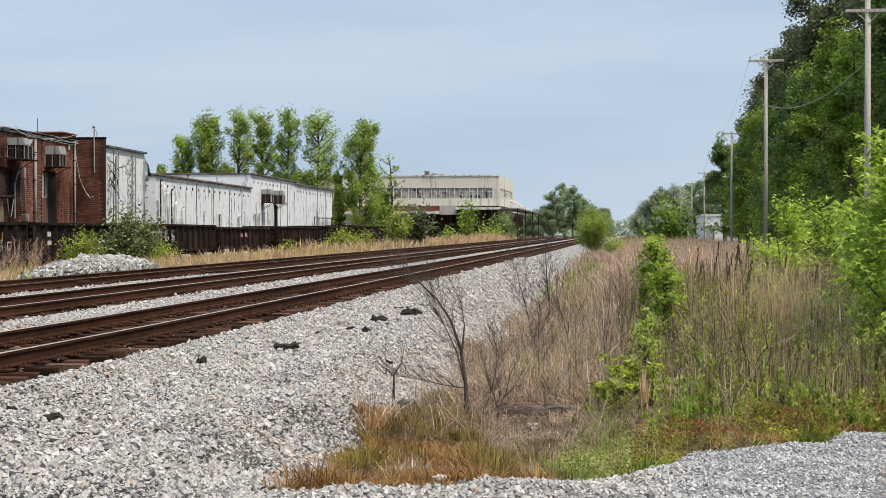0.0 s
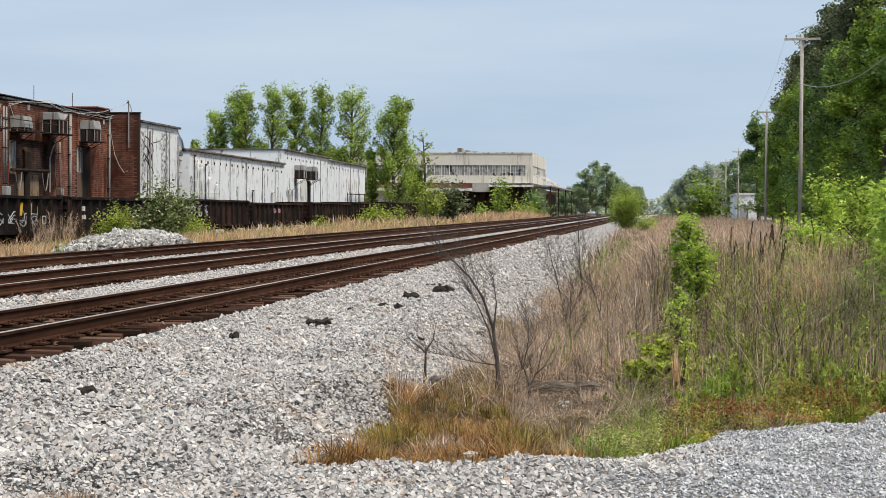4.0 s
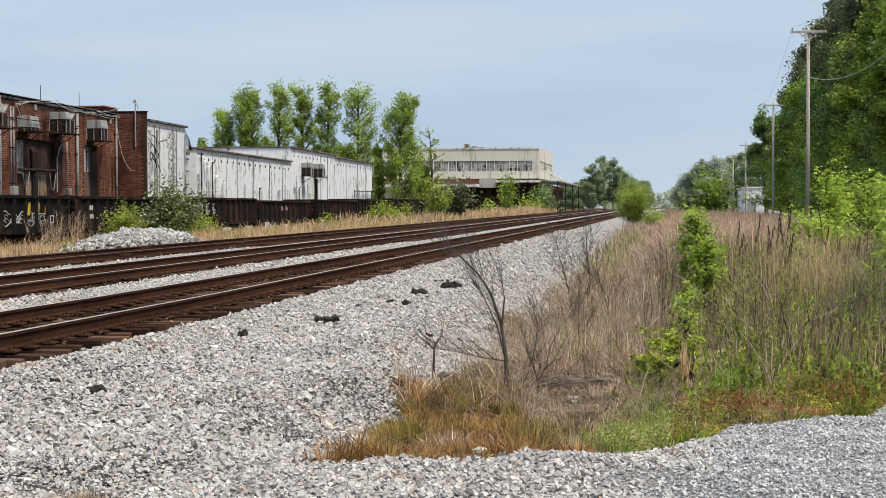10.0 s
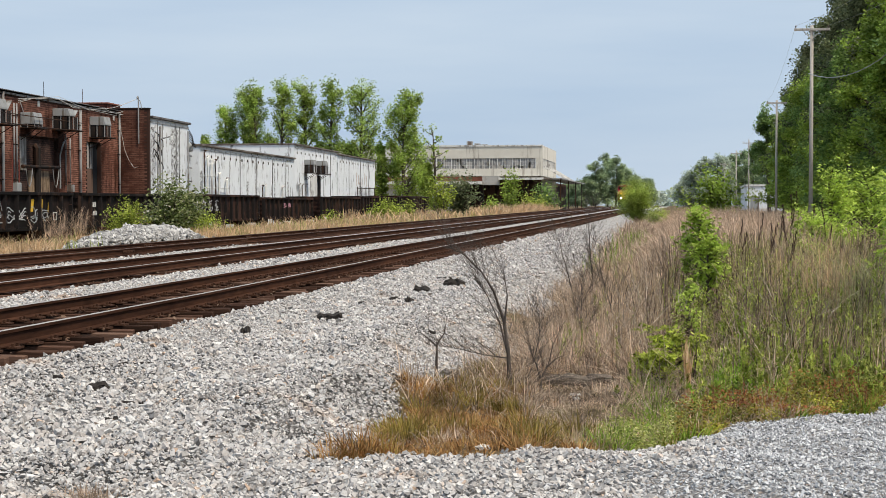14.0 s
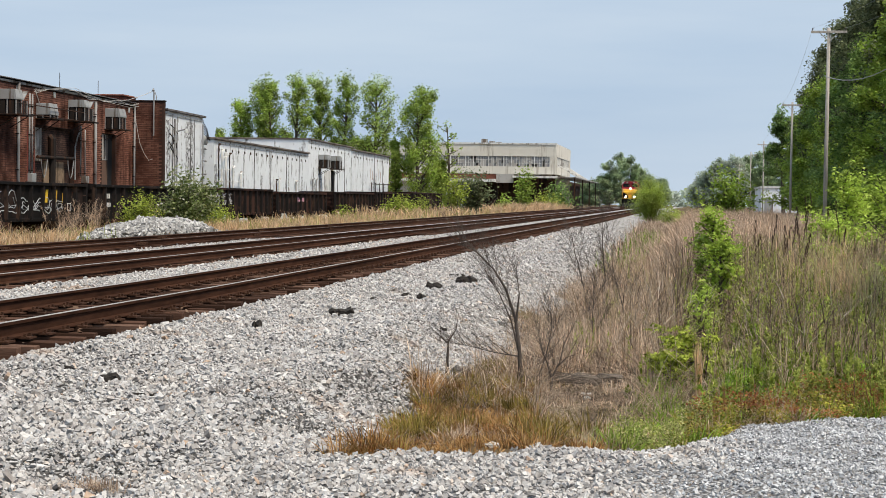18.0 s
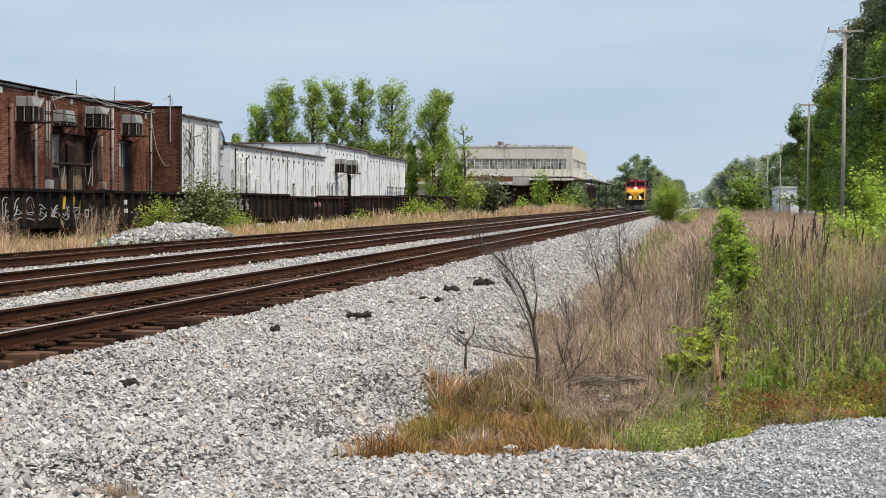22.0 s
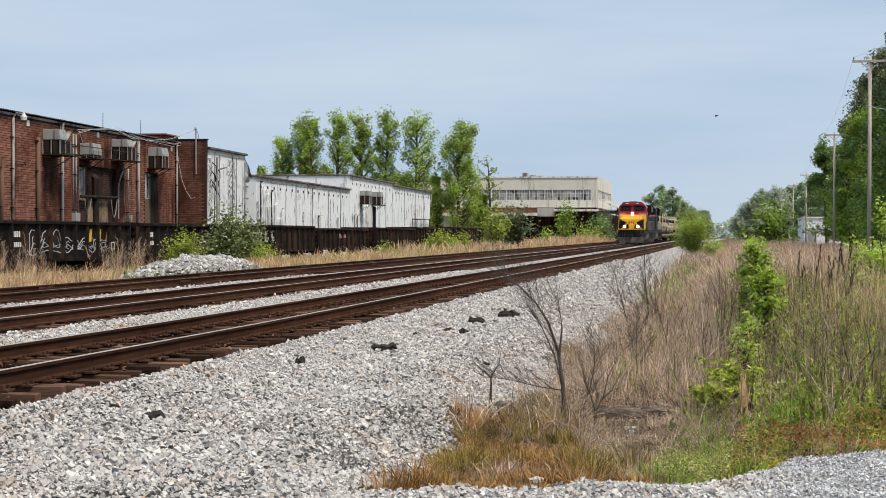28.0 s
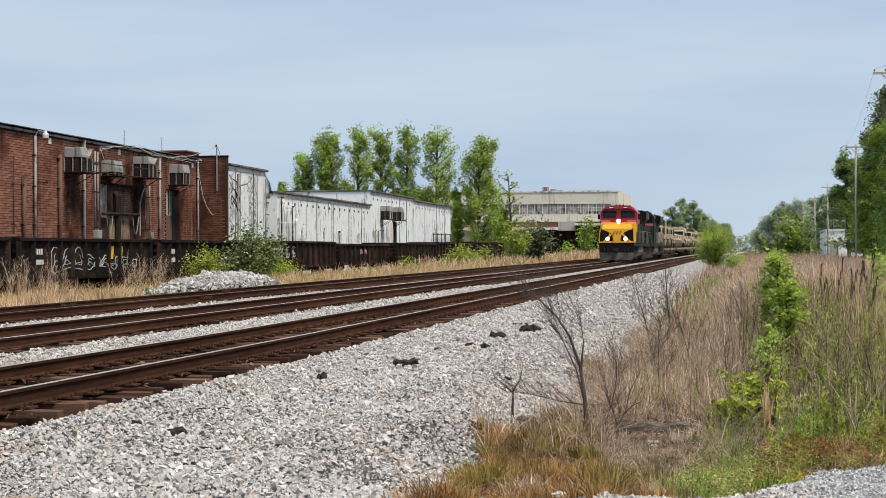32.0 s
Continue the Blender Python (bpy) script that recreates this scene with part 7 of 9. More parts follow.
    Shape().box(-28.9, x1 + 0.3, y0 - 1.6, y0 + 0.2, 5.74, 6.1).put("front_canopy", WHITETRIM, o)
    can = Shape().box(x1 + 0.004, x1 + 3.4, y0 - 1.0, y0 + 62, 5.82, 6.0).put("side_canopy", GREYMETAL, o, "long grey loading canopy")
    for k in range(6):
        Shape().tube((x1 + 0.05, y0 + 3 + 5.2 * k, 8.0), (x1 + 3.3, y0 + 3 + 5.2 * k, 6.0), 0.07, n=5).put("stay", WHITETRIM, can)
    for k in range(4):
        Shape().box(x1 + 2.92, x1 + 3.08, y0 + 1 + 19 * k, y0 + 1.2 + 19 * k, 0, 5.82).put("canopy_post", DARKMETAL, can)
    Shape().box(x1 - 6, x1 - 0.4, y1 + 0.4, y0 + 62, 0, 5.7).put("rear_wing", WINGBRICK, o, "dim brown brick rear wing")
    for xx, h in ((-34.7, 0.9), (-33.4, 0.55), (-32.2, 0.4)):
        Shape().box(xx - 0.5, xx + 0.5, y0 + 6, y0 + 7, zt + 0.12, zt + 0.12 + h).put("roof_unit", GREYMETAL, o, bevel=0.03)
    return o


office_building()
w = thing("white_building", "low white industrial building beyond the poles", "building")
Shape().box(13.2, 30, 300, 300.3, 0, 5.2).put("front_wall", WHITE2, w)
Shape().box(13.2, 13.5, 300.3, 330, 0, 5.2).put("side_wall", WHITE2, w)
Shape().box(13.0, 30, 299.8, 330, 5.2, 5.5).put("roof", WHITETRIM, w)
Shape().box(13.8, 15.4, 299.94, 299.99, 0.5, 3.2).put("door", GREYMETAL, w)


# ---- wagons on the yard track ----
WAGON = stained("faded_black_wagon_paint", (0.010, 0.009, 0.009), (0.030, 0.020, 0.017), 0.42, (1, 0.6, 0.2), 1.5, 0.7)
WAGONRUST = stained("rusty_black_wagon_paint", (0.018, 0.012, 0.011), (0.055, 0.028, 0.021), 0.5, (1, 0.6, 0.2), 1.5, 0.75)
# lighter than the sheets: the light on the ribs' faces is in the paint
RIBPAINT = stained("lit_toned_black_rib_paint", (0.015, 0.013, 0.013), (0.045, 0.028, 0.021), 0.40, (1, 1, 0.2), 2.0, 0.7)
WHITEPAINT = plain("white_stencil_paint", (0.72, 0.72, 0.70), 0.7)
YELLOWPAINT = plain("yellow_stencil_paint", (0.72, 0.46, 0.03), 0.7)
SPRAY = plain("greyish_white_spray_paint", (0.46, 0.48, 0.51), 0.7)
PINKPAINT = plain("pink_spray_paint", (0.65, 0.35, 0.45), 0.7)


def bogie(parent, y, z, half=0.75, wheel=0.42, base=0.88):
    """A two-axle truck: side frames, bolster, springs and wheelsets."""
    for s in (-1, 1):
        f = Shape()
        f.prism([(y - base - 0.35, z + wheel + 0.05), (y - base - 0.2, z + wheel + 0.2), (y - 0.5, z + wheel + 0.28), (y + 0.5, z + wheel + 0.28), (y + base + 0.2, z + wheel + 0.2), (y + base + 0.35, z + wheel + 0.05), (y + base + 0.1, z + wheel - 0.12), (y + 0.45, z + 0.2), (y - 0.45, z + 0.2), (y - base - 0.1, z + wheel - 0.12)], "x", s * (half + 0.22) - 0.06, s * (half + 0.22) + 0.06)
        f.put("side_frame", DARKMETAL, parent)
        for dy in (-base, base):
            w = Shape()
            m = pose(s * half, y + dy, z + wheel, 0, 90, 0)
            w.lathe([(wheel + 0.03, -0.07), (wheel + 0.03, -0.04), (wheel, -0.03), (wheel, 0.07), (wheel * 0.7, 0.05), (0.12, 0.08)], (0, 0, 0), 16, m)
            w.put("wheel", RAIL, parent)
    Shape().box(-half - 0.2, half + 0.2, y - 0.2, y + 0.2, z + 0.35, z + 0.75).put("bolster", DARKMETAL, parent)


def bar_text(parent, y, z, w, h, mat, n, x=0.012, gap=0.25):
    """Stencilled figures as plain bars."""
    cw = w / n
    for k in range(n):
        Shape().box(x, x + 0.006, y + k * cw, y + k * cw + cw * (1 - gap), z, z + h).put("stencil", mat, parent)


def gondola(y0, y1, top, mat, label, ribs=1.37):
    """An open wagon with ribbed sides on two trucks; its near side faces the main line."""
    rz = RAIL_Z - 0.75 + float(grade((y0 + y1) / 2))
    g = thing("gondola_wagon", label, "wagon", "wagons on the yard track", pose(-32.95, 0, rz))
    h = top - rz
    fl = 1.05
    for s in (-1, 1):
        side = Shape().box(s * 1.46 - 0.03, s * 1.46 + 0.03, y0, y1, fl - 0.35, h - 0.12).put("side_sheet", mat, g)
        Shape().box(s * 1.55 - 0.13, s * 1.55 + 0.13, y0 - 0.05, y1 + 0.05, h - 0.15, h).put("top_chord", mat, g, bevel=0.012)
        Shape().box(s * 1.50 - 0.07, s * 1.50 + 0.07, y0, y1, fl - 0.42, fl - 0.25).put("bottom_sill", mat, g, bevel=0.012)
        n = max(4, int((y1 - y0) / ribs))
        for k in range(n + 1):
            y = y0 + 0.06 + (y1 - y0 - 0.12) * k / n
            r = Shape()
            a, b2 = s * 1.49, s * 1.66
            r.add([(a, y - 0.13, fl - 0.4), (a, y + 0.13, fl - 0.4), (b2, y + 0.06, fl - 0.3), (b2, y - 0.06, fl - 0.3), (a, y - 0.13, h - 0.14), (a, y + 0.13, h - 0.14), (b2, y + 0.06, h - 0.14), (b2, y - 0.06, h - 0.14)], [(0, 1, 2, 3), (4, 5, 6, 7), (0, 1, 5, 4), (1, 2, 6, 5), (2, 3, 7, 6), (3, 0, 4, 7)])
            r.put("rib", RIBPAINT, side)
    for yy, d in ((y0, -1), (y1, 1)):
        e = Shape().box(-1.46, 1.46, yy - 0.03, yy + 0.03, fl - 0.35, h - 0.1).put("end_sheet", mat, g)
        for k in range(4):
            z = fl + (h - fl - 0.2) * k / 3.2
            Shape().box(-1.44, 1.44, yy + (d * 0.03 if d > 0 else -0.13), yy + (0.13 if d > 0 else -0.03), z, z + 0.16).put("end_rib", mat, e)
        Shape().box(-1.5, 1.5, yy - 0.08, yy + 0.08, h - 0.13, h + 0.01).put("end_chord", mat, g)
        Shape().box(-0.14, 0.14, min(yy, yy + d * 0.62), max(yy, yy + d * 0.62), 0.72, 0.98).put("coupler", DARKMETAL, g)
        for k in range(4):
            z = fl - 0.2 + 0.36 * k
            Shape().tube((1.62, yy - d * 0.12, z), (1.62, yy - d * 0.55, z), 0.014, n=5).put("grab_iron", DARKMETAL, g)
    Shape().box(-1.44, 1.44, y0, y1, fl - 0.08, fl).put("floor", mat, g)
    Shape().box(-0.2, 0.2, y0 + 0.3, y1 - 0.3, 0.7, fl - 0.1).put("centre_sill", DARKMETAL, g)
    for y in (y0 + 2.2, y1 - 2.2):
        bogie(g, y, 0.0)
    return g, h


def graffiti(parent, y, z, loops, mat, rnd, x=1.505, r=0.022, h=0.75, w=0.62):
    """Loose sprayed bubble outlines on a wagon side, with no letters in them."""
    for k in range(loops):
        yc, a, b2 = y + (k + 0.5) * w, w * rnd.uniform(0.46, 0.66), h * rnd.uniform(0.34, 0.5)
        lean, gap = rnd.uniform(-0.3, 0.3), rnd.uniform(0, 6.2)
        pts = []
        for i in range(15):
            t = gap + 5.6 * i / 14
            sq = 1 + 0.22 * math.cos(3 * t + k)
            pts.append((x, yc + a * math.cos(t) * sq + lean * b2 * math.sin(t), z + h * 0.5 + b2 * math.sin(t) * sq))
        Shape().path(pts, r, 4).put("spray_stroke", mat, parent)
        mid = (x, yc, z + h * 0.5)
        inner = [tuple(m + (p - m) * 0.5 for p, m in zip(q, mid)) for q in pts[1:11]]
        Shape().path(inner, r * 0.7, 4).put("spray_stroke", mat, parent)
        Shape().path([(x, yc - 0.9 * a, z + rnd.uniform(0.0, 0.3) * h), (x, yc - 0.2 * a, z + rnd.uniform(0.3, 0.6) * h), (x, yc + 0.8 * a, z + rnd.uniform(0.1, 0.5) * h)], r * 0.7, 4).put("spray_stroke", mat, parent)


def wagons():
    rnd = random.Random(6)
    rows = ((45.6, 61.7, 2.24, WAGON), (62.6, 77.7, 2.24, WAGON), (78.9, 96.0, 2.25, WAGON), (97.2, 114.5, 2.33, WAGONRUST), (116.0, 132.1, 2.20, WAGONRUST), (135.6, 152.6, 2.36, WAGONRUST), (154.0, 171.8, 2.50, WAGONRUST), (173.2, 195.8, 2.66, WAGONRUST))
    for i, (y0, y1, top, mat) in enumerate(rows):
        lab = ("faded black gondola wagon with white graffiti in dry grass" if i in (1, 3) else "faded black gondola wagon on a weedy yard track" if mat is WAGON else "rusty black gondola wagon beside white sheds")
        g, h = gondola(y0, y1, top, mat, lab)
        if i in (1, 2, 3):
            s = y0 + (1.65 if i == 1 else 1.6)
            bar_text(g, s, h - 0.75, 0.85, 0.26, WHITEPAINT, 4, 1.505)
            bar_text(g, s, h - 1.2, 0.95, 0.22, WHITEPAINT, 5, 1.505)
        if i == 1:
            for k, yy in enumerate((72.6, 73.7, 74.7)):
                q = Shape().add([(1.505, yy, h - 0.98), (1.505, yy + 0.30, h - 0.98), (1.505, yy + 0.42, h - 0.34), (1.505, yy + 0.12, h - 0.34), (1.512, yy, h - 0.98), (1.512, yy + 0.30, h - 0.98), (1.512, yy + 0.42, h - 0.34), (1.512, yy + 0.12, h - 0.34)], [(0, 1, 2, 3), (4, 7, 6, 5), (0, 4, 5, 1), (1, 5, 6, 2), (2, 6, 7, 3), (3, 7, 4, 0)])
                q.put("logo_block", YELLOWPAINT, g)
            graffiti(g, 66.0, 0.95, 3, SPRAY, rnd, r=0.024, h=1.15, w=1.15)
            graffiti(g, 69.8, 1.05, 6, SPRAY, rnd, r=0.026, h=0.72, w=0.85)
            q = Shape()
            for a, b2, c2, d2 in ((75.4, 75.9, 1.14, 1.19), (75.4, 75.9, 1.49, 1.54), (75.4, 75.46, 1.19, 1.49), (75.84, 75.9, 1.19, 1.49)):
                q.box(1.505, 1.512, a, b2, c2, d2)
            q.put("panel_outline", WHITEPAINT, g)
        if i == 3:
            graffiti(g, 99.0, 1.35, 7, SPRAY, rnd, r=0.03, h=0.85, w=0.8)
        if i == 4:
            graffiti(g, 122.5, 1.5, 4, PINKPAINT, rnd, r=0.03, h=0.4, w=0.7)


wagons()


# ---- rock pile and things lying about ----
def rock_pile():
    n = 6000
    x, y = RNG.normal(0, 1, n), RNG.normal(0, 1, n)
    k = (x * x + y * y) < 4.5
    x, y = x[k], y[k]
    top = np.clip(1 - (x * x + y * y) / 4.8, 0, 1) ** 0.8
    P = np.stack([-20.9 + 0.52 * x, 58.8 + 3.5 * y, 0 * x], -1)
    P[:, 2] = terrain(P[:, 0], P[:, 1]) + top * (0.70 + 0.12 * wob(P[:, 0], P[:, 1], 0.6, 9)) * RNG.uniform(0.75, 1.0, len(x))
    size = RNG.uniform(0.05, 0.118, len(x)) * np.exp(RNG.normal(0, 0.2, len(x)))
    heap = thing("rock_pile", "heap of pale broken riprap rock by the siding", "rock pile")
    front = np.argsort(-(P[:, 0] * 0.8 + P[:, 2] * 1.2 - 0.02 * P[:, 1]))
    ones, rest = front[:300], front[300:]
    core = stones("rock_fill", P[rest], size[rest], RIPRAP, "", 0.62, 0.34, category="")
    core.parent = heap
    rocks = []
    for k in range(10):
        v = (CUBE + RNG.uniform(-0.34, 0.34, (8, 3))) * RNG.uniform(0.65, 1.25, 3) * (1.2, 0.9, 0.66)
        rocks.append(big_mesh("rock", v, CUBE_F, SINGLEROCK))
    for k, i in enumerate(ones):
        ob = new("rock", rocks[k % 10])
        ob.parent = heap
        ob.matrix_basis = pose(*(float(c) for c in P[i]), *RNG.uniform(-50, 50, 2), RNG.uniform(0, 360)) @ Matrix.Scale(float(size[i]) * 1.1, 4)
    Q = np.stack([RNG.normal(-20.9, 0.75, 200), RNG.normal(58.8, 5.0, 200), np.zeros(200)], -1)
    Q[:, 2] = terrain(Q[:, 0], Q[:, 1]) + 0.05
    stones("scattered_rock", Q, RNG.uniform(0.05, 0.11, 200), RIPRAP, "loose riprap rocks scattered round the heap")


rock_pile()
CHARRED = material("charred_wood", ((0.012, 0.010, 0.009), (0.05, 0.042, 0.036)), 0.9, 6, 40, 0.7, stretch=(1, 1, 1))
ROTTEN = material("rotten_log", ((0.05, 0.040, 0.033), (0.24, 0.20, 0.165)), 0.95, 3, 40, 0.8, stretch=(0.4, 3, 3))
DRIFT = material("grey_driftwood", ((0.12, 0.10, 0.085), (0.34, 0.30, 0.26)), 0.9, 3, 40, 0.6, stretch=(0.4, 3, 3))


def lump(x, y, sx, sy, sz, name, label, mat, seed, turn=0.0, category="debris"):
    """A splintered chunk lying on its side: uneven rings of corners, torn ends."""
    r = np.random.default_rng(seed)
    n, k = 7, 7
    vs, fs = [], []
    for i in range(n):
        f = i / (n - 1) * 2 - 1
        rad = (1.0 if 0 < i < n - 1 else 0.55) * r.uniform(0.6, 1.15)
        dz, dy = r.uniform(-0.25, 0.25) * sz, r.uniform(-0.3, 0.3) * sy
        for j in range(k):
            a = 2 * math.pi * j / k
            q = r.uniform(0.6, 1.25)
            vs.append((f * sx + r.uniform(-0.16, 0.16) * sx, dy + math.cos(a) * rad * sy * q, dz + math.sin(a) * rad * sz * q))
    for i in range(n - 1):
        fs += [(i * k + j, i * k + (j + 1) % k, (i + 1) * k + (j + 1) % k, (i + 1) * k + j) for j in range(k)]
    fs += [tuple(range(k))[::-1], tuple(range((n - 1) * k, n * k))]
    ob = Shape().add(vs, fs).put(name, mat, at=pose(x, y, float(terrain(x, y)) + 0.45 * sz, 0, 0, turn))
    return tagged(ob, label, category)


for i, (x, y, sx, sy, sz, turn) in enumerate(((-4.95, 21.85, 0.15, 0.06, 0.055, 10), (-4.42, 25.6, 0.06, 0.05, 0.045, 0), (-4.8, 26.3, 0.08, 0.04, 0.035, 0), (-4.75, 28.9, 0.17, 0.06, 0.06, -25), (-4.45, 31.2, 0.2, 0.08, 0.065, 15), (-5.35, 18.9, 0.05, 0.045, 0.05, 0), (-5.1, 13.2, 0.09, 0.035, 0.03, 20), (-5.0, 24.5, 0.05, 0.04, 0.03, 0), (-4.6, 11.2, 0.11, 0.012, 0.012, 25), (-4.1, 10.9, 0.05, 0.03, 0.025, 60), (-3.3, 20.6, 0.12, 0.02, 0.02, -35), (-5.35, 14.9, 0.13, 0.016, 0.016, 15), (-5.75, 13.6, 0.16, 0.014, 0.015, -20), (-4.55, 12.6, 0.10, 0.014, 0.016, 5), (-4.2, 27.4, 0.07, 0.03, 0.02, 40), (-5.0, 33.5, 0.14, 0.03, 0.03, 5))):
    lump(x, y, sx * 1.2, sy * 1.35, sz * 1.6, "charred_chunk", "blackened wood chunk lying on pale ballast", CHARRED, i, turn)
lump(-2.58, 17.6, 0.20, 0.05, 0.085, "driftwood", "weathered grey broken plank at the ballast foot", DRIFT, 31, -50)
lump(-2.62, 13.9, 0.16, 0.018, 0.018, "stick", "dark short stick leaning on ballast", CHARRED, 32, -40)
lump(-1.00, 16.62, 0.33, 0.07, 0.09, "fallen_log", "rotting grey log among dead brambles", ROTTEN, 33, 8)
lump(-1.26, 16.85, 0.26, 0.06, 0.085, "fallen_log", "rotting grey log among dead brambles", ROTTEN, 37, -24)
P = np.array([(-3.2, 8.15, 0.0)]) + RNG.normal(0, 0.06, (160, 3)) * (1, 0.7, 0)
P[:, 2] = terrain(P[:, 0], P[:, 1]) + 0.03
tagged(blades("straw_wisp", P, RNG.uniform(0.04, 0.10, 160), 0.004, 1.1, PINKTHATCH, "wisp of dry straw lying on crushed stone", "straw"), kind="")
PAPER = plain("white_litter", (0.78, 0.78, 0.76), 0.7)
for i, (x, y, s) in enumerate(((-1.02, 16.0, 0.05), (-1.0, 15.7, 0.04), (-1.32, 10.6, 0.06), (-2.45, 11.9, 0.06))):
    lump(x, y, s, s * 0.7, s * 0.5, "litter", "crumpled white litter scrap in dry grass", PAPER, 50 + i, 30 * i, "litter")


# ---- bricks of the works building, each with its own edges ----
def brick_paint(name, one, tone=1.0, sooty=False):
    """Fired clay that differs from brick to brick, with soot in drifts."""
    m = material(name, tuple(tuple(v * tone for v in k) for k in ((0.165, 0.073, 0.052), (0.27, 0.124, 0.088), (0.37, 0.185, 0.136))), 0.9, 0.5, 30, 0.4, spec=0.06, depth=0.004, island=0.0 if one else 0.65, piece=0.65 if one else 0.0)
    if not one:
        n, l = m.node_tree.nodes, m.node_tree.links
        p = n["Principled BSDF"]
        last = p.inputs["Base Color"].links[0].from_socket
        tc = n.new("ShaderNodeTexCoord")
        for sc, st, col, lo in ((0.35, (1, 1, 1), (0.50, 0.42, 0.40), 0.48), (1.1, (1, 1, 0.18), (0.20, 0.17, 0.165), 0.50)):
            mp, nz, rp, mx = n.new("ShaderNodeMapping"), n.new("ShaderNodeTexNoise"), n.new("ShaderNodeValToRGB"), n.new("ShaderNodeMix")
            mp.inputs["Scale"].default_value = st
            nz.inputs["Scale"].default_value, nz.inputs["Detail"].default_value = sc, 7.0
            l.new(tc.outputs["Object"], mp.inputs[0])
            l.new(mp.outputs[0], nz.inputs["Vector"])
            rp.color_ramp.elements[0].position, rp.color_ramp.elements[1].position = lo, lo + 0.2
            l.new(nz.outputs["Fac"], rp.inputs[0])
            mx.data_type, mx.blend_type = "RGBA", "MULTIPLY"
            l.new(rp.outputs[0], mx.inputs[0])
            l.new(last, mx.inputs[6])
            mx.inputs[7].default_value = (*col, 1)
            last = mx.outputs[2]
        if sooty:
            # soot round the bay; brick also darker below two coolers, ragged at its edges
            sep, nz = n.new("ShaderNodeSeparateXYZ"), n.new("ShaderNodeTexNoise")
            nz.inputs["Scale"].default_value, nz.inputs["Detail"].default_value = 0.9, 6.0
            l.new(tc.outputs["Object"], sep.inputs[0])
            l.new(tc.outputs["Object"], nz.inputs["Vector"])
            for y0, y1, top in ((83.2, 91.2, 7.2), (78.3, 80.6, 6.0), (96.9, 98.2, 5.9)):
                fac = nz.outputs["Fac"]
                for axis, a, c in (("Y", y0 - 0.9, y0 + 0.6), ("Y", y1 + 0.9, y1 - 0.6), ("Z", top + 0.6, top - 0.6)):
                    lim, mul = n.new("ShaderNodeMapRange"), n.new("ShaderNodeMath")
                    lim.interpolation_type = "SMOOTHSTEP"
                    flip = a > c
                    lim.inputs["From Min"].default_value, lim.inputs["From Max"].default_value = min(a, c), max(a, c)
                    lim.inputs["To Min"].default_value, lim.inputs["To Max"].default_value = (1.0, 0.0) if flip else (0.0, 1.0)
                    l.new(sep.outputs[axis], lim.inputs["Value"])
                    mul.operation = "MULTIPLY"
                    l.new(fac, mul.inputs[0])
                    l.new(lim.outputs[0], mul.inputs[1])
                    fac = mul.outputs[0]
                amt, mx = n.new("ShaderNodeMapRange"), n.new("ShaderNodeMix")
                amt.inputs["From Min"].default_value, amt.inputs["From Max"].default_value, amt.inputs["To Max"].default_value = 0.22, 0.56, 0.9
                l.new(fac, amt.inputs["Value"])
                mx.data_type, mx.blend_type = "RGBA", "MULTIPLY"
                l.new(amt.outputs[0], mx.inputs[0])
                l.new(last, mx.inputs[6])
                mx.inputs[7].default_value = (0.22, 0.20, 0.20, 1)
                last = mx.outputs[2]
        l.new(last, p.inputs["Base Color"])
    return m


BRICK_W, BRICK_H, JOINT = 0.36, 0.125, 0.026
BRICK_V = np.array([(x, y, z) for x in (-0.01, 0.006) for y in (0, BRICK_W - 0.018) for z in (0, BRICK_H - JOINT)])
BRICK_Q = np.array([(4, 6, 7, 5), (0, 4, 5, 1), (2, 3, 7, 6), (0, 2, 6, 4), (1, 5, 7, 3)])


def lay(a, c, z0, z1, holes=()):
    """Lower corners of bricks in running bond between a and c."""
    out = []
    for r in range(int((z1 - z0) / BRICK_H)):
        z, y = z0 + r * BRICK_H, a + (BRICK_W / 2 if r % 2 else 0)
        while y + BRICK_W <= c:
            if not any(y + BRICK_W > ha and y < hc and z < ht for ha, hc, ht in holes):
                out.append((0.0, y, z))
            y += BRICK_W
    return np.array(out)


def bricks():
    P = lay(52.0, 101.0, 1.4, 7.68, ((83.6, 89.6, 5.6), (94.7, 97.3, 5.65)))
    near = (P[:, 1] > 71.5) & (P[:, 1] < 74.3) & (P[:, 2] > 2.3) & (P[:, 2] < 7.2)
    far = P[~near] + RNG.uniform(-1, 1, (int((~near).sum()), 3)) * (0.002, 0.001, 0.001)
    n = len(far)
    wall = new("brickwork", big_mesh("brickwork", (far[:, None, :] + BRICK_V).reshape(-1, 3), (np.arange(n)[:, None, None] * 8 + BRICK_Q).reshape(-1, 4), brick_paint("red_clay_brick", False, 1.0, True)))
    wall.parent = works
    tagged(wall, kind="stuff")
    Q = lay(0.0, 2.1, 1.9, 8.08)
    m = len(Q)
    V = (Q[:, None, :] + BRICK_V).reshape(-1, 3)
    V = np.stack([V[:, 1], 101.0 - V[:, 0], V[:, 2]], -1)
    # front brick toned down: the end wall's weaker light is in its colour
    end = new("end_brickwork", big_mesh("end_brickwork", V, (np.arange(m)[:, None, None] * 8 + BRICK_Q).reshape(-1, 4)[:, ::-1], brick_paint("end_brick_shade_tone", False, 0.62)))
    end.parent = works
    tagged(end, kind="stuff")
    one = big_mesh("brick", BRICK_V, BRICK_Q, brick_paint("single_clay_brick", True))
    for p in P[near]:
        ob = new("brick", one)
        ob.parent, ob.matrix_basis = works, pose(float(p[0]), float(p[1]), float(p[2]))


bricks()
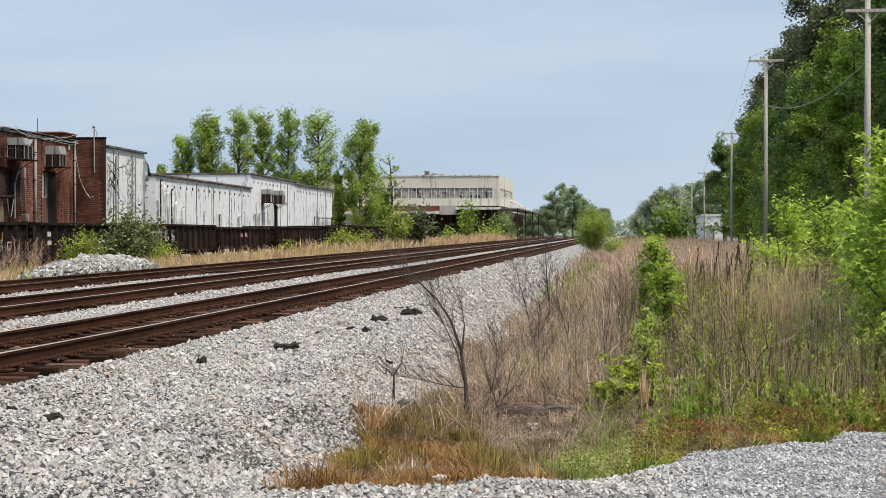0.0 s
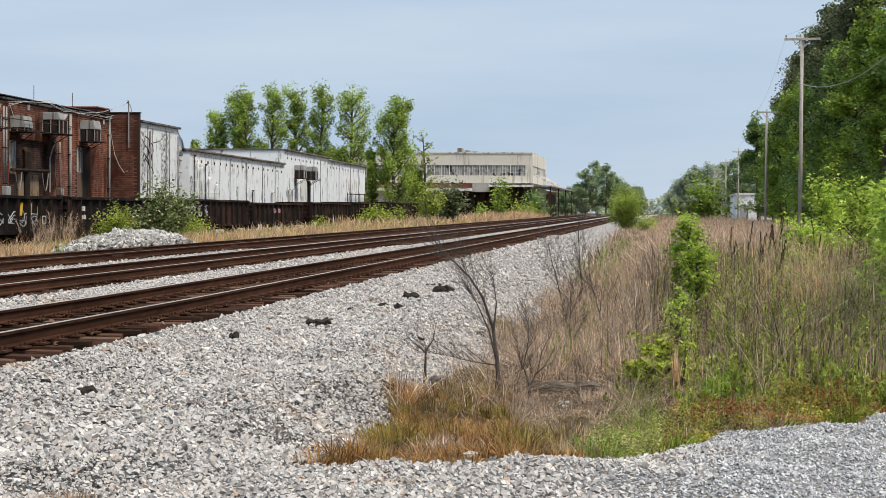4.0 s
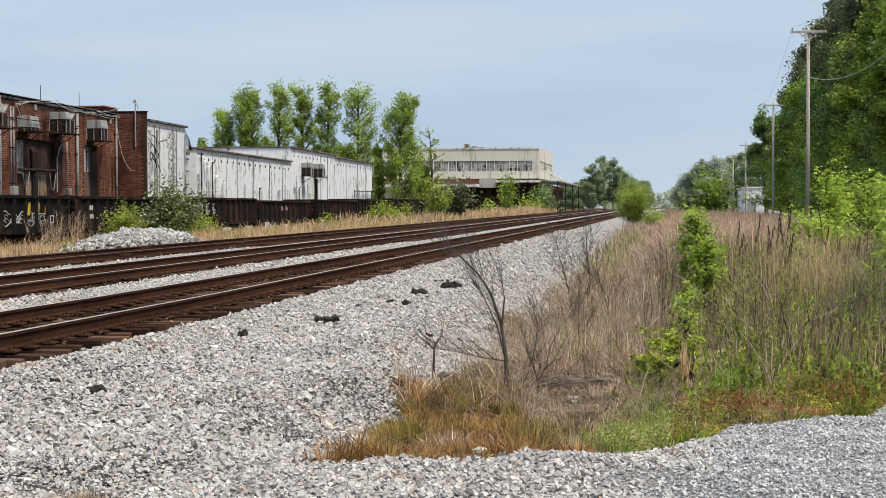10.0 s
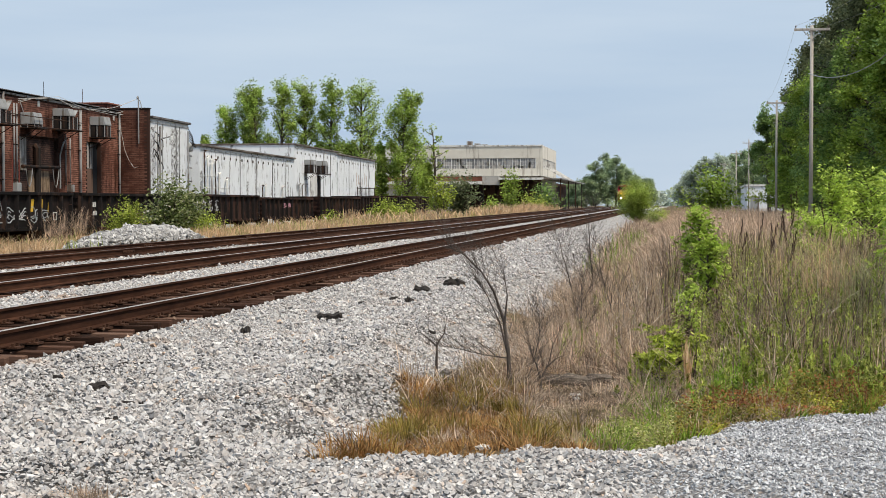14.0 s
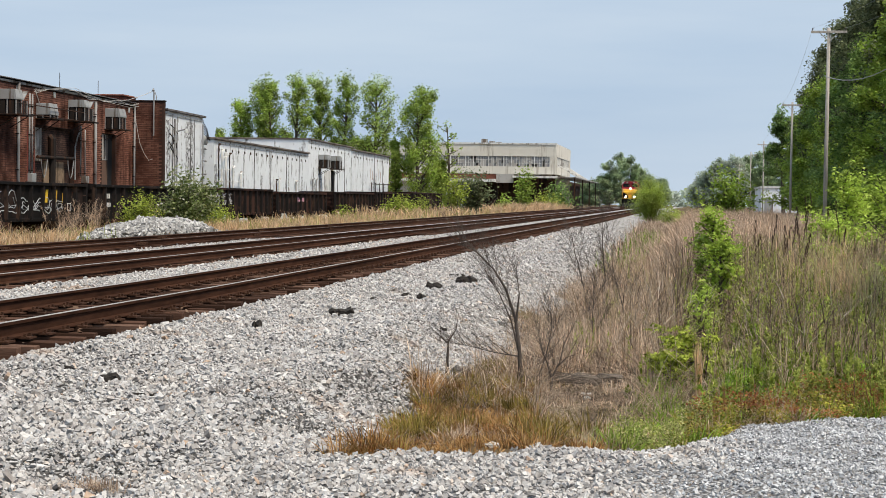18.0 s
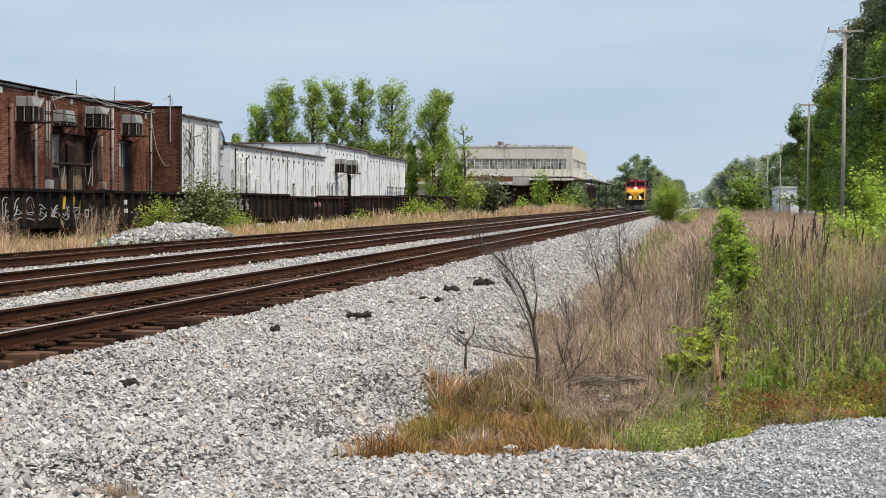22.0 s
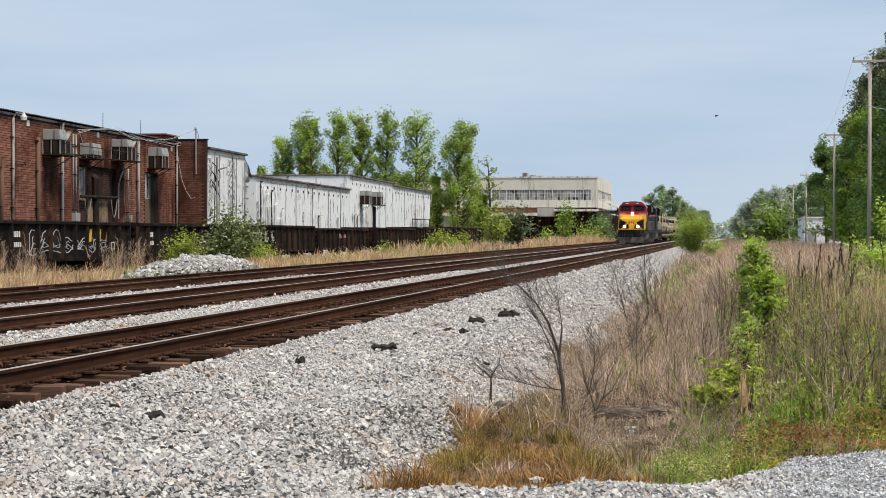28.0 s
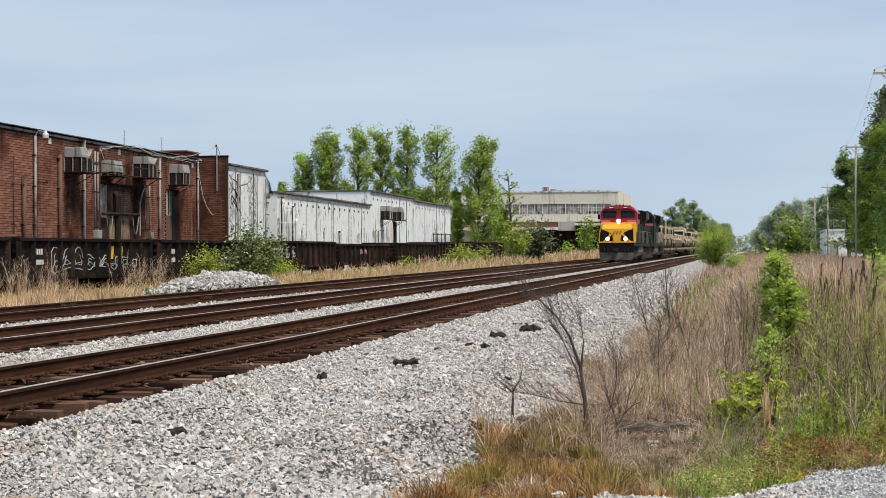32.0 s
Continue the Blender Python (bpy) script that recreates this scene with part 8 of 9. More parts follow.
# ---- the train ----
RED = material("locomotive_red", ((0.26, 0.010, 0.024), (0.40, 0.017, 0.038)), 0.35, 0.8, 20, 0.05, spec=0.5)
YELLOW = material("locomotive_yellow", ((0.62, 0.31, 0.015), (0.80, 0.43, 0.025)), 0.35, 0.8, 20, 0.05, spec=0.5)
BLACK = material("locomotive_black", ((0.006, 0.006, 0.007), (0.015, 0.014, 0.014)), 0.5, 0.8, 20, 0.08, spec=0.1)
EMBLEM = plain("dark_red_emblem", (0.16, 0.03, 0.02), 0.5)
UNDER = material("grimy_running_gear", ((0.012, 0.010, 0.009), (0.05, 0.042, 0.036)), 0.8, 1.5, 20, 0.3, spec=0.06)
PLOW = material("grey_pilot_plow", ((0.022, 0.021, 0.020), (0.105, 0.10, 0.095)), 0.7, 1.5, 20, 0.3)
WINDOW = plain("dark_cab_glass", (0.010, 0.011, 0.013), 0.22, spec=0.35)
NAMEPINK = plain("faded_pink_panel", (0.55, 0.16, 0.17), 0.4)
RAILPAINT = plain("pale_handrail_paint", (0.34, 0.33, 0.31), 0.5)
TANKPAINT = material("dusty_grey_tank", ((0.07, 0.066, 0.062), (0.20, 0.19, 0.18)), 0.7, 1.5, 20, 0.2)
LIGHT = glowing("lit_headlight", (1.0, 0.93, 0.80), 16.0)
TANPAINT = material("desert_tan_paint", ((0.36, 0.29, 0.19), (0.54, 0.45, 0.32)), 0.7, 1.2, 20, 0.1)
TYRE = plain("black_tyre", (0.025, 0.024, 0.023), 0.85)
DECKWOOD = material("worn_deck_boards", ((0.20, 0.14, 0.075), (0.40, 0.29, 0.16)), 0.85, 1.2, 20, 0.3, stretch=(1, 3, 1))
CARRUST = material("faded_brown_flat_wagon", ((0.10, 0.055, 0.035), (0.22, 0.12, 0.07)), 0.8, 1.2, 20, 0.2)
CANVAS = material("tan_canvas", ((0.34, 0.29, 0.20), (0.50, 0.44, 0.33)), 0.9, 2.0, 25, 0.3)
SPEED, FRONT_AT_END = 11.65, 134.0
WHEEL_R = 0.53


def wheelset(parent, y, r, rows):
    """Two wheels on an axle, to be rolled."""
    w = Shape()
    for s in (-1, 1):
        m = pose(s * 0.75, 0, 0, 0, 90 * s, 0)
        w.lathe([(r + 0.03, -0.08), (r + 0.03, -0.05), (r, -0.04), (r, 0.06), (r * 0.72, 0.03), (r * 0.3, 0.05), (0.1, 0.1)], (0, 0, 0), 18, m)
    w.tube((-0.7, 0, 0), (0.7, 0, 0), 0.09)
    w.box(-0.79, -0.77, -0.05, 0.05, -r * 0.65, r * 0.65).box(0.77, 0.79, -0.05, 0.05, -r * 0.65, r * 0.65)
    ob = w.put("wheelset", UNDER, parent, at=pose(0, y, r))
    rows.append((ob, y, r))
    return ob


ROLLING, CARRIED = [], []


def locomotive(start, label, RED, YELLOW, LIGHT):
    L = thing("locomotive", label, "locomotive", "locomotives of the train")
    Shape().box(-1.5, 1.5, 0.75, 22.0, 1.30, 1.62).put("frame", BLACK, L, bevel=0.02)
    # pilot, plow and coupler
    Shape().box(-1.5, 1.5, 0.45, 0.75, 0.62, 1.62).put("pilot", BLACK, L, bevel=0.02)
    Shape().add([(-1.42, 0.42, 0.12), (0, 0.10, 0.12), (1.42, 0.42, 0.12), (-1.5, 0.44, 0.78), (0, 0.36, 0.78), (1.5, 0.44, 0.78), (-1.42, 0.52, 0.12), (0, 0.2, 0.12), (1.42, 0.52, 0.12), (-1.5, 0.54, 0.78), (0, 0.46, 0.78), (1.5, 0.54, 0.78)],
                [(0, 1, 4, 3), (1, 2, 5, 4), (6, 9, 10, 7), (7, 10, 11, 8), (0, 6, 7, 1), (1, 7, 8, 2), (3, 4, 10, 9), (4, 5, 11, 10), (0, 3, 9, 6), (2, 8, 11, 5)]).put("plow", PLOW, L, "scuffed grey snow plow")
    Shape().box(-0.16, 0.16, -0.35, 0.45, 0.82, 1.08).box(-0.22, 0.22, -0.42, -0.2, 0.74, 1.16).put("coupler", UNDER, L, bevel=0.02)
    for x in (-1.05, -0.75, 0.75, 1.05):
        Shape().path([(x, 0.44, 1.2), (x * 0.96, 0.22, 0.9), (x * 0.9, 0.25, 0.62)], 0.03, 5).put("air_hose", UNDER, L)
    Shape().box(-1.5, 1.5, 0.40, 0.78, 1.63, 1.74).put("anticlimber", YELLOW, L, "yellow front sill", bevel=0.01)
    # nose
    Shape().add([(-1.42, 0.95, 1.63), (1.42, 0.95, 1.63), (1.55, 2.7, 1.63), (-1.55, 2.7, 1.63), (-1.36, 1.0, 2.85), (1.36, 1.0, 2.85), (1.55, 2.7, 3.42), (-1.55, 2.7, 3.42), (-1.2, 1.35, 3.25), (1.2, 1.35, 3.25)],
                [(0, 3, 2, 1), (0, 1, 5, 4), (4, 5, 9, 8), (8, 9, 6, 7), (1, 2, 6, 9, 5), (0, 4, 8, 7, 3), (2, 3, 7, 6)]).put("nose", YELLOW, L, bevel=0.03)
    for s in (-1, 1):
        Shape().prism([(s * 1.43, 1.66), (s * 0.40, 1.66), (s * 0.44, 2.42), (s * 1.39, 2.90)], "y", 0.90, 0.955).put("nose_flash", BLACK, L, "black wing panel on the nose")
        Shape().prism([(s * 1.30, 1.66), (s * 1.06, 1.66), (s * 0.40, 2.36), (s * 0.52, 2.46)], "y", 0.885, 0.898).put("nose_stripe", YELLOW, L)
        Shape().prism([(s * 0.36, 1.70), (s * 0.29, 1.70), (s * 0.40, 2.36), (s * 0.47, 2.36)], "y", 0.905, 0.925).put("emblem_edge", BLACK, L)
    for x in (-0.36, -0.10, 0.16):
        Shape().prism([(x, 2.34), (x + 0.08, 2.34), (x + 0.20, 2.62), (x + 0.10, 2.62)], "y", 0.955, 0.972).put("emblem_bar", EMBLEM, L)
    Shape().box(-0.36, 0.36, 0.930, 0.945, 1.66, 2.2).put("nose_door", YELLOW, L, bevel=0.01)
    # cab: yellow below, red above, with a sloped brow
    Shape().box(-1.62, 1.62, 2.705, 5.4, 1.63, 3.30).put("cab_lower", BLACK, L, bevel=0.02)
    Shape().box(-1.63, 1.63, 2.66, 2.70, 2.55, 3.30).put("cab_front_band", YELLOW, L)
    c = Shape().prism([(-1.62, 3.305), (1.62, 3.305), (1.62, 4.32), (1.12, 4.84), (-1.12, 4.84), (-1.62, 4.32)], "y", 2.7, 5.5).put("cab_upper", RED, L, bevel=0.03)
    Shape().prism([(-1.25, 4.58), (1.25, 4.58), (1.05, 4.90), (-1.05, 4.90)], "y", 2.5, 2.72).put("brow", RED, c)
    for s in (-1, 1):
        w = Shape().box(s * 0.80 - 0.60, s * 0.80 + 0.60, 2.655, 2.69, 3.84, 4.36).put("windshield_frame", BLACK, c)
        Shape().box(s * 0.80 - 0.53, s * 0.80 + 0.53, 2.63, 2.65, 3.90, 4.29).put("windshield", WINDOW, w)
        Shape().box(s * 0.62 - 0.24, s * 0.62 + 0.24, 2.46, 2.49, 4.63, 4.82).put("number_board", WINDOW, c)
        Shape().box(s * 0.62 - 0.17, s * 0.62 + 0.17, 2.445, 2.455, 4.68, 4.76).put("number_bar", WHITEPAINT, c)
        w = Shape().box(s * 1.63 - 0.01, s * 1.63 + 0.01, 3.2, 5.0, 3.65, 4.2).put("side_window_frame", BLACK, c)
        Shape().box(s * 1.645 - 0.004, s * 1.645 + 0.004, 3.28, 4.92, 3.71, 4.14).put("side_window", WINDOW, w)
        Shape().box(s * 1.78 - 0.1, s * 1.78 + 0.1, 3.1, 3.14, 3.7, 4.15).put("mirror", BLACK, c)
        Shape().box(s * 1.14 - 0.40, s * 1.14 + 0.40, 2.648, 2.66, 3.40, 3.62).put("name_panel", NAMEPINK, c, "pale pink panel under the windshield")
        Shape().box(s * 0.80 - 0.62, s * 0.80 + 0.62, 2.56, 2.66, 4.37, 4.42).put("window_visor", BLACK, c)
        # front steps and handrails
        for k in range(3):
            Shape().box(s * 1.32 - 0.2, s * 1.32 + 0.2, 0.50, 0.95, 0.55 + 0.36 * k, 0.59 + 0.36 * k).put("step", PLOW, L)
        Shape().path([(s * 1.48, 0.5, 1.65), (s * 1.48, 0.5, 2.75), (s * 1.12, 0.55, 2.75), (s * 0.62, 0.55, 2.55), (s * 0.62, 0.55, 1.7)], 0.024, 5).put("front_handrail", YELLOW, L, "yellow bent handrail")
        # lights
        h = Shape().lathe([(0.15, 0), (0.17, 0.05), (0.17, 0.2), (0.1, 0.25)], (0, 0, 0), 14, pose(s * 0.78, 0.66, 1.98, 90, 0, 0)).put("ditch_light", BLACK, L)
        Shape().lathe([(0.155, 0), (0.12, 0.03)], (0, 0, 0), 14, pose(s * 0.78, 0.405, 1.98, 90, 0, 0)).put("lens", LIGHT, h)
    h = Shape().box(-0.3, 0.3, 2.5, 2.68, 3.38, 3.72).put("headlight_box", RED, L, bevel=0.02)
    Shape().lathe([(0.155, 0), (0.13, 0.03)], (0, 0, 0), 14, pose(0, 2.49, 3.55, 90, 0, 0)).put("lens", LIGHT, h)
    for x, y in ((-0.3, 4.1), (0, 4.1), (0.3, 4.1)):
        Shape().lathe([(0.05, 0), (0.11, -0.3)], (0, 0, 0), 8, pose(x, y, 4.92, -90, 0, 0)).put("horn", PLOW, c)
    # long hood with doors, brake hatch and flared radiators
    hd = Shape().box(-0.98, 0.98, 5.5, 20.6, 1.63, 4.30).put("hood", BLACK, L, bevel=0.04)
    Shape().prism([(-0.98, 4.30), (0.98, 4.30), (0.7, 4.52), (-0.7, 4.52)], "y", 5.52, 20.0).put("hood_roof", RED, hd)
    Shape().prism([(-1.0, 3.45), (1.0, 3.45), (1.5, 3.9), (1.5, 4.55), (1.2, 4.72), (-1.2, 4.72), (-1.5, 4.55), (-1.5, 3.9)], "y", 15.6, 20.4).put("radiator", BLACK, hd)
    Shape().prism([(-1.0, 3.5), (1.0, 3.5), (1.35, 3.8), (1.35, 4.5), (-1.35, 4.5), (-1.35, 3.8)], "y", 5.6, 9.6).put("brake_hatch", BLACK, hd)
    for s in (-1, 1):
        Shape().prism([(5.55, 3.62), (9.55, 3.86), (9.55, 4.40), (5.55, 4.46)], "x", s * 1.365 - 0.012, s * 1.365 + 0.012).put("hood_stripe", RED, hd, "upper stripe along the hood side")
    for s in (-1, 1):
        Shape().prism([(5.6, 1.70), (8.2, 1.70), (8.2, 2.6), (5.6, 2.9)], "x", s * 1.22 - 0.18, s * 1.22 + 0.18).put("side_cabinet", BLACK, hd)
        Shape().box(s * 1.37 - 0.015, s * 1.37 + 0.015, 6.0, 9.2, 3.86, 3.94).put("vent_grille", PLOW, hd)
        Shape().box(s * 1.515 - 0.012, s * 1.515 + 0.012, 15.9, 20.1, 3.95, 4.45).put("radiator_grille", PLOW, hd)
        for y in (10.0, 12.4, 14.6):
            Shape().box(s * 1.04 - 0.05, s * 1.04 + 0.05, y, y + 1.0, 3.4, 4.1).put("side_vent", UNDER, hd)
    for y in (9.6, 11.2, 13.4):
        Shape().lathe([(0.45, 0), (0.45, 0.16), (0.38, 0.2)], (0, y, 4.5), 14).put("fan", PLOW, hd)
    Shape().box(-0.3, 0.3, 12.0, 12.8, 4.5, 4.85).put("exhaust", UNDER, hd)
    y = 5.8
    while y < 20:
        for s in (-1, 1):
            Shape().box(s * 0.99 - 0.012, s * 0.99 + 0.012, y, y + 0.72, 1.85, 3.3).put("hood_door", UNDER if int(y * 10) % 3 == 0 else BLACK, hd)
        y += 0.82
    for s in (-1, 1):
        Shape().box(s * 1.5 - 0.02, s * 1.5 + 0.02, 2.7, 21.8, 1.50, 1.58).put("sill_stripe", UNDER, L)
        rail = Shape().tube((s * 1.47, 5.6, 2.7), (s * 1.47, 21.8, 2.7), 0.022, n=5).put("handrail", RAILPAINT, L)
        y = 5.6
        while y < 22:
            Shape().tube((s * 1.47, y, 1.62), (s * 1.47, y, 2.7), 0.02, n=5).put("stanchion", RAILPAINT, rail)
            y += 1.8
    Shape().prism([(-1.35, 0.75), (-1.1, 0.45), (1.1, 0.45), (1.35, 0.75), (1.35, 1.29), (-1.35, 1.29)], "y", 8.4, 14.2).put("fuel_tank", TANKPAINT, L, bevel=0.03)
    for s in (-1, 1):
        Shape().tube((s * 1.15, 7.0, 1.05), (s * 1.15, 8.3, 1.05), 0.2, n=10).put("air_tank", PLOW, L)
    # three-axle trucks
    for yc in (4.55, 17.9):
        for s in (-1, 1):
            f = Shape().prism([(yc - 2.55, 0.62), (yc - 2.4, 0.95), (yc - 1.2, 1.12), (yc + 1.2, 1.12), (yc + 2.4, 0.95), (yc + 2.55, 0.62), (yc + 2.2, 0.42), (yc + 1.3, 0.62), (yc - 1.3, 0.62), (yc - 2.2, 0.42)], "x", s * 1.02 - 0.07, s * 1.02 + 0.07).put("truck_frame", UNDER, L)
            for dy in (-1.85, 0, 1.85):
                Shape().box(s * 1.12 - 0.08, s * 1.12 + 0.08, yc + dy - 0.2, yc + dy + 0.2, 0.36, 0.72).put("axle_box", PLOW, f, bevel=0.02)
                Shape().lathe([(0.11, 0), (0.11, 0.4)], (s * 1.1, yc + dy + 0.5, 0.7), 8).put("spring", PLOW, f)
        Shape().box(-0.9, 0.9, yc - 0.6, yc + 0.6, 0.75, 1.29).put("bolster", UNDER, L)
        for dy in (-1.85, 0, 1.85):
            wheelset(L, yc + dy, WHEEL_R, ROLLING)
    for s in (-1, 1):
        Shape().box(s * 1.3 - 0.2, s * 1.3 + 0.2, 21.4, 21.9, 0.5, 1.3).put("rear_step", PLOW, L)
    Shape().box(-0.16, 0.16, 22.0, 22.6, 0.82, 1.08).put("rear_coupler", UNDER, L)
    CARRIED.append((L, start, 0.0))
    return L


locomotive(0.0, "red, yellow and black diesel freight locomotive with lit headlights", RED, YELLOW, LIGHT)
GREYBODY = material("dark_grey_locomotive_paint", ((0.009, 0.009, 0.010), (0.022, 0.022, 0.024)), 0.5, 0.8, 20, 0.08, spec=0.2)
locomotive(22.4, "dark grey trailing diesel locomotive coupled behind the first", GREYBODY, GREYBODY, PLOW)


def flat_wagon(start):
    f = thing("flat_wagon", "long brown flat wagon with plank deck carrying tan vehicles", "wagon", "flat wagons of the train")
    Shape().box(-1.5, 1.5, 0.4, 26.6, 1.02, 1.08).put("deck", DECKWOOD, f)
    for s in (-1, 1):
        Shape().prism([(0.4, 1.01), (26.6, 1.01), (26.6, 0.72), (19.5, 0.50), (7.5, 0.50), (0.4, 0.72)], "x", s * 1.47 - 0.04, s * 1.47 + 0.04).put("side_sill", UNDER, f)
        Shape().box(s * 1.53 - 0.02, s * 1.53 + 0.02, 0.4, 26.6, 0.86, 1.09).put("deck_edge", TANPAINT, f)
        k = 0
        while k < 13:
            Shape().box(s * 1.56 - 0.03, s * 1.56 + 0.03, 1.2 + 2.0 * k, 1.3 + 2.0 * k, 0.72, 1.1).put("stake_pocket", CARRUST, f)
            k += 1
    Shape().box(-0.25, 0.25, 0.2, 26.8, 0.6, 1.0).put("centre_sill", UNDER, f)
    for y in (0.0, 26.7):
        Shape().box(-0.15, 0.15, y - 0.1, y + 0.5, 0.75, 0.98).put("coupler", UNDER, f)
    for yc in (2.6, 24.4):
        for s in (-1, 1):
            Shape().prism([(yc - 1.3, 0.46), (yc - 1.1, 0.62), (yc - 0.4, 0.72), (yc + 0.4, 0.72), (yc + 1.1, 0.62), (yc + 1.3, 0.46), (yc + 0.45, 0.22), (yc - 0.45, 0.22)], "x", s * 1.0 - 0.06, s * 1.0 + 0.06).put("truck_frame", UNDER, f)
        Shape().box(-0.9, 0.9, yc - 0.25, yc + 0.25, 0.4, 0.62).put("bolster", UNDER, f)
        for dy in (-0.88, 0.88):
            wheelset(f, yc + dy, 0.42, [])
    CARRIED.append((f, start, 0.0))


def wheel(parent, x, y, r, w=0.36):
    t = Shape().lathe([(r * 0.92, -w / 2), (r, -w * 0.35), (r, w * 0.35), (r * 0.92, w / 2)], (0, 0, 0), 16, pose(x, y, r, 0, 90, 0)).put("tyre", TYRE, parent)
    Shape().lathe([(r * 0.52, -w / 2 - 0.01), (r * 0.5, w / 2 + 0.01)], (0, 0, 0), 12, pose(x, y, r, 0, 90, 0)).put("rim", TANPAINT, t)


GEAR = (plain("dark_gear", (0.045, 0.042, 0.036), 0.85), plain("olive_gear", (0.10, 0.10, 0.06), 0.85), plain("pale_gear", (0.58, 0.52, 0.40), 0.8))


def stow(v, seed, y0, y1, z, half, count, tall):
    """Boxes, rolls and cans lashed on a vehicle."""
    r = random.Random(seed)
    for k in range(count):
        y, x = r.uniform(y0, y1), r.uniform(-half, half)
        a, b2, h = r.uniform(0.15, 0.4), r.uniform(0.15, 0.5), r.uniform(0.3, 1.0) * tall
        if k % 3 == 2:
            Shape().tube((x - 0.5, y, z + h * 0.5), (x + 0.5, y, z + h * 0.5), h * 0.3, n=8).put("bedroll", GEAR[k % 2], v)
            Shape().box(x - 0.06, x + 0.06, y - 0.06, y + 0.06, z, z + h * 0.3).put("bracket", GEAR[0], v)
        else:
            Shape().box(x - a, x + a, y - b2, y + b2, z, z + h).put("stowage_box", GEAR[k % 3], v, bevel=0.02)


def cargo_truck(start, canvas):
    """A six-wheeled tan truck on the deck, its front towards the locomotive."""
    v = thing("cargo_truck", "desert tan six-wheeled truck with canvas cover on a flat wagon" if canvas else "desert tan six-wheeled truck with open racks on a flat wagon", "truck", "tan vehicles on the train")
    Shape().box(-0.45, 0.45, 0.1, 7.2, 0.75, 0.95).put("chassis", UNDER, v)
    Shape().prism([(0.15, 0.95), (2.4, 0.95), (2.4, 1.75), (1.9, 2.5), (0.9, 2.62), (0.35, 2.55), (0.15, 1.8)], "x", -1.15, 1.15).put("cab", TANPAINT, v, bevel=0.04)
    Shape().box(-1.0, 1.0, 0.16, 0.22, 1.85, 2.4).put("windshield", WINDOW, v)
    Shape().box(-1.2, 1.2, -0.1, 0.14, 0.7, 1.1).put("bumper", TANPAINT, v, bevel=0.02)
    Shape().box(-1.2, 1.2, 2.6, 7.1, 1.1, 1.25).put("bed", TANPAINT, v)
    for s in (-1, 1):
        Shape().box(s * 1.17 - 0.03, s * 1.17 + 0.03, 2.6, 7.1, 1.25, 1.75).put("bed_side", TANPAINT, v)
        for k in range(5):
            Shape().box(s * 1.17 - 0.03, s * 1.17 + 0.03, 2.7 + 1.05 * k, 2.8 + 1.05 * k, 1.75, 2.6).put("stake", TANPAINT, v)
        Shape().box(s * 1.16 - 0.02, s * 1.16 + 0.02, 2.6, 7.1, 2.1, 2.2).put("rack", TANPAINT, v)
        for y in (1.1, 4.9, 6.3):
            wheel(v, s * 1.02, y, 0.66)
            # solid dark box in place of the shade above the wheel
            Shape().box(s * 0.75 - 0.42, s * 0.75 + 0.42, y - 0.75, y + 0.75, 0.72, 1.08).put("wheel_well_shade", GEAR[0], v)
        Shape().box(s * 1.16 - 0.012, s * 1.16 + 0.012, 0.75, 1.75, 1.75, 2.35).put("side_window", WINDOW, v)
        Shape().box(s * 1.34 - 0.08, s * 1.34 + 0.08, 0.2, 0.26, 1.7, 2.25).put("mirror", GEAR[0], v)
    if canvas:
        Shape().prism([(-1.2, 1.9), (1.2, 1.9), (1.2, 2.75), (0.8, 3.05), (-0.8, 3.05), (-1.2, 2.75)], "y", 2.65, 7.05).put("canvas", CANVAS, v, bevel=0.05)
    else:
        Shape().box(-0.8, 0.8, 3.0, 4.6, 1.25, 2.3).put("crate", CANVAS, v, bevel=0.04)
        stow(v, int(start), 2.8, 7.0, 1.26, 0.85, 22, 2.1)
        r = random.Random(int(start * 3))
        for k in range(9):
            y, x = r.uniform(2.8, 6.8), r.uniform(-0.9, 0.9)
            Shape().tube((x, y, 1.4), (x + r.uniform(-0.6, 0.6), y + r.uniform(-1.2, 1.2), r.uniform(2.4, 3.7)), r.uniform(0.03, 0.08), n=6).put("strut", TANPAINT if k % 3 else GEAR[0], v)
        Shape().tube((-0.5, 5.6, 1.25), (-0.3, 5.7, 3.3), 0.14).put("boom", TANPAINT, v)
        Shape().tube((-0.3, 5.7, 3.3), (0.2, 2.2, 3.9), 0.12).put("jib", TANPAINT, v)
        Shape().tube((-0.5, 5.0, 1.25), (0.0, 3.9, 3.5), 0.05).put("jib_stay", GEAR[0], v)
    CARRIED.append((v, start, 1.08))


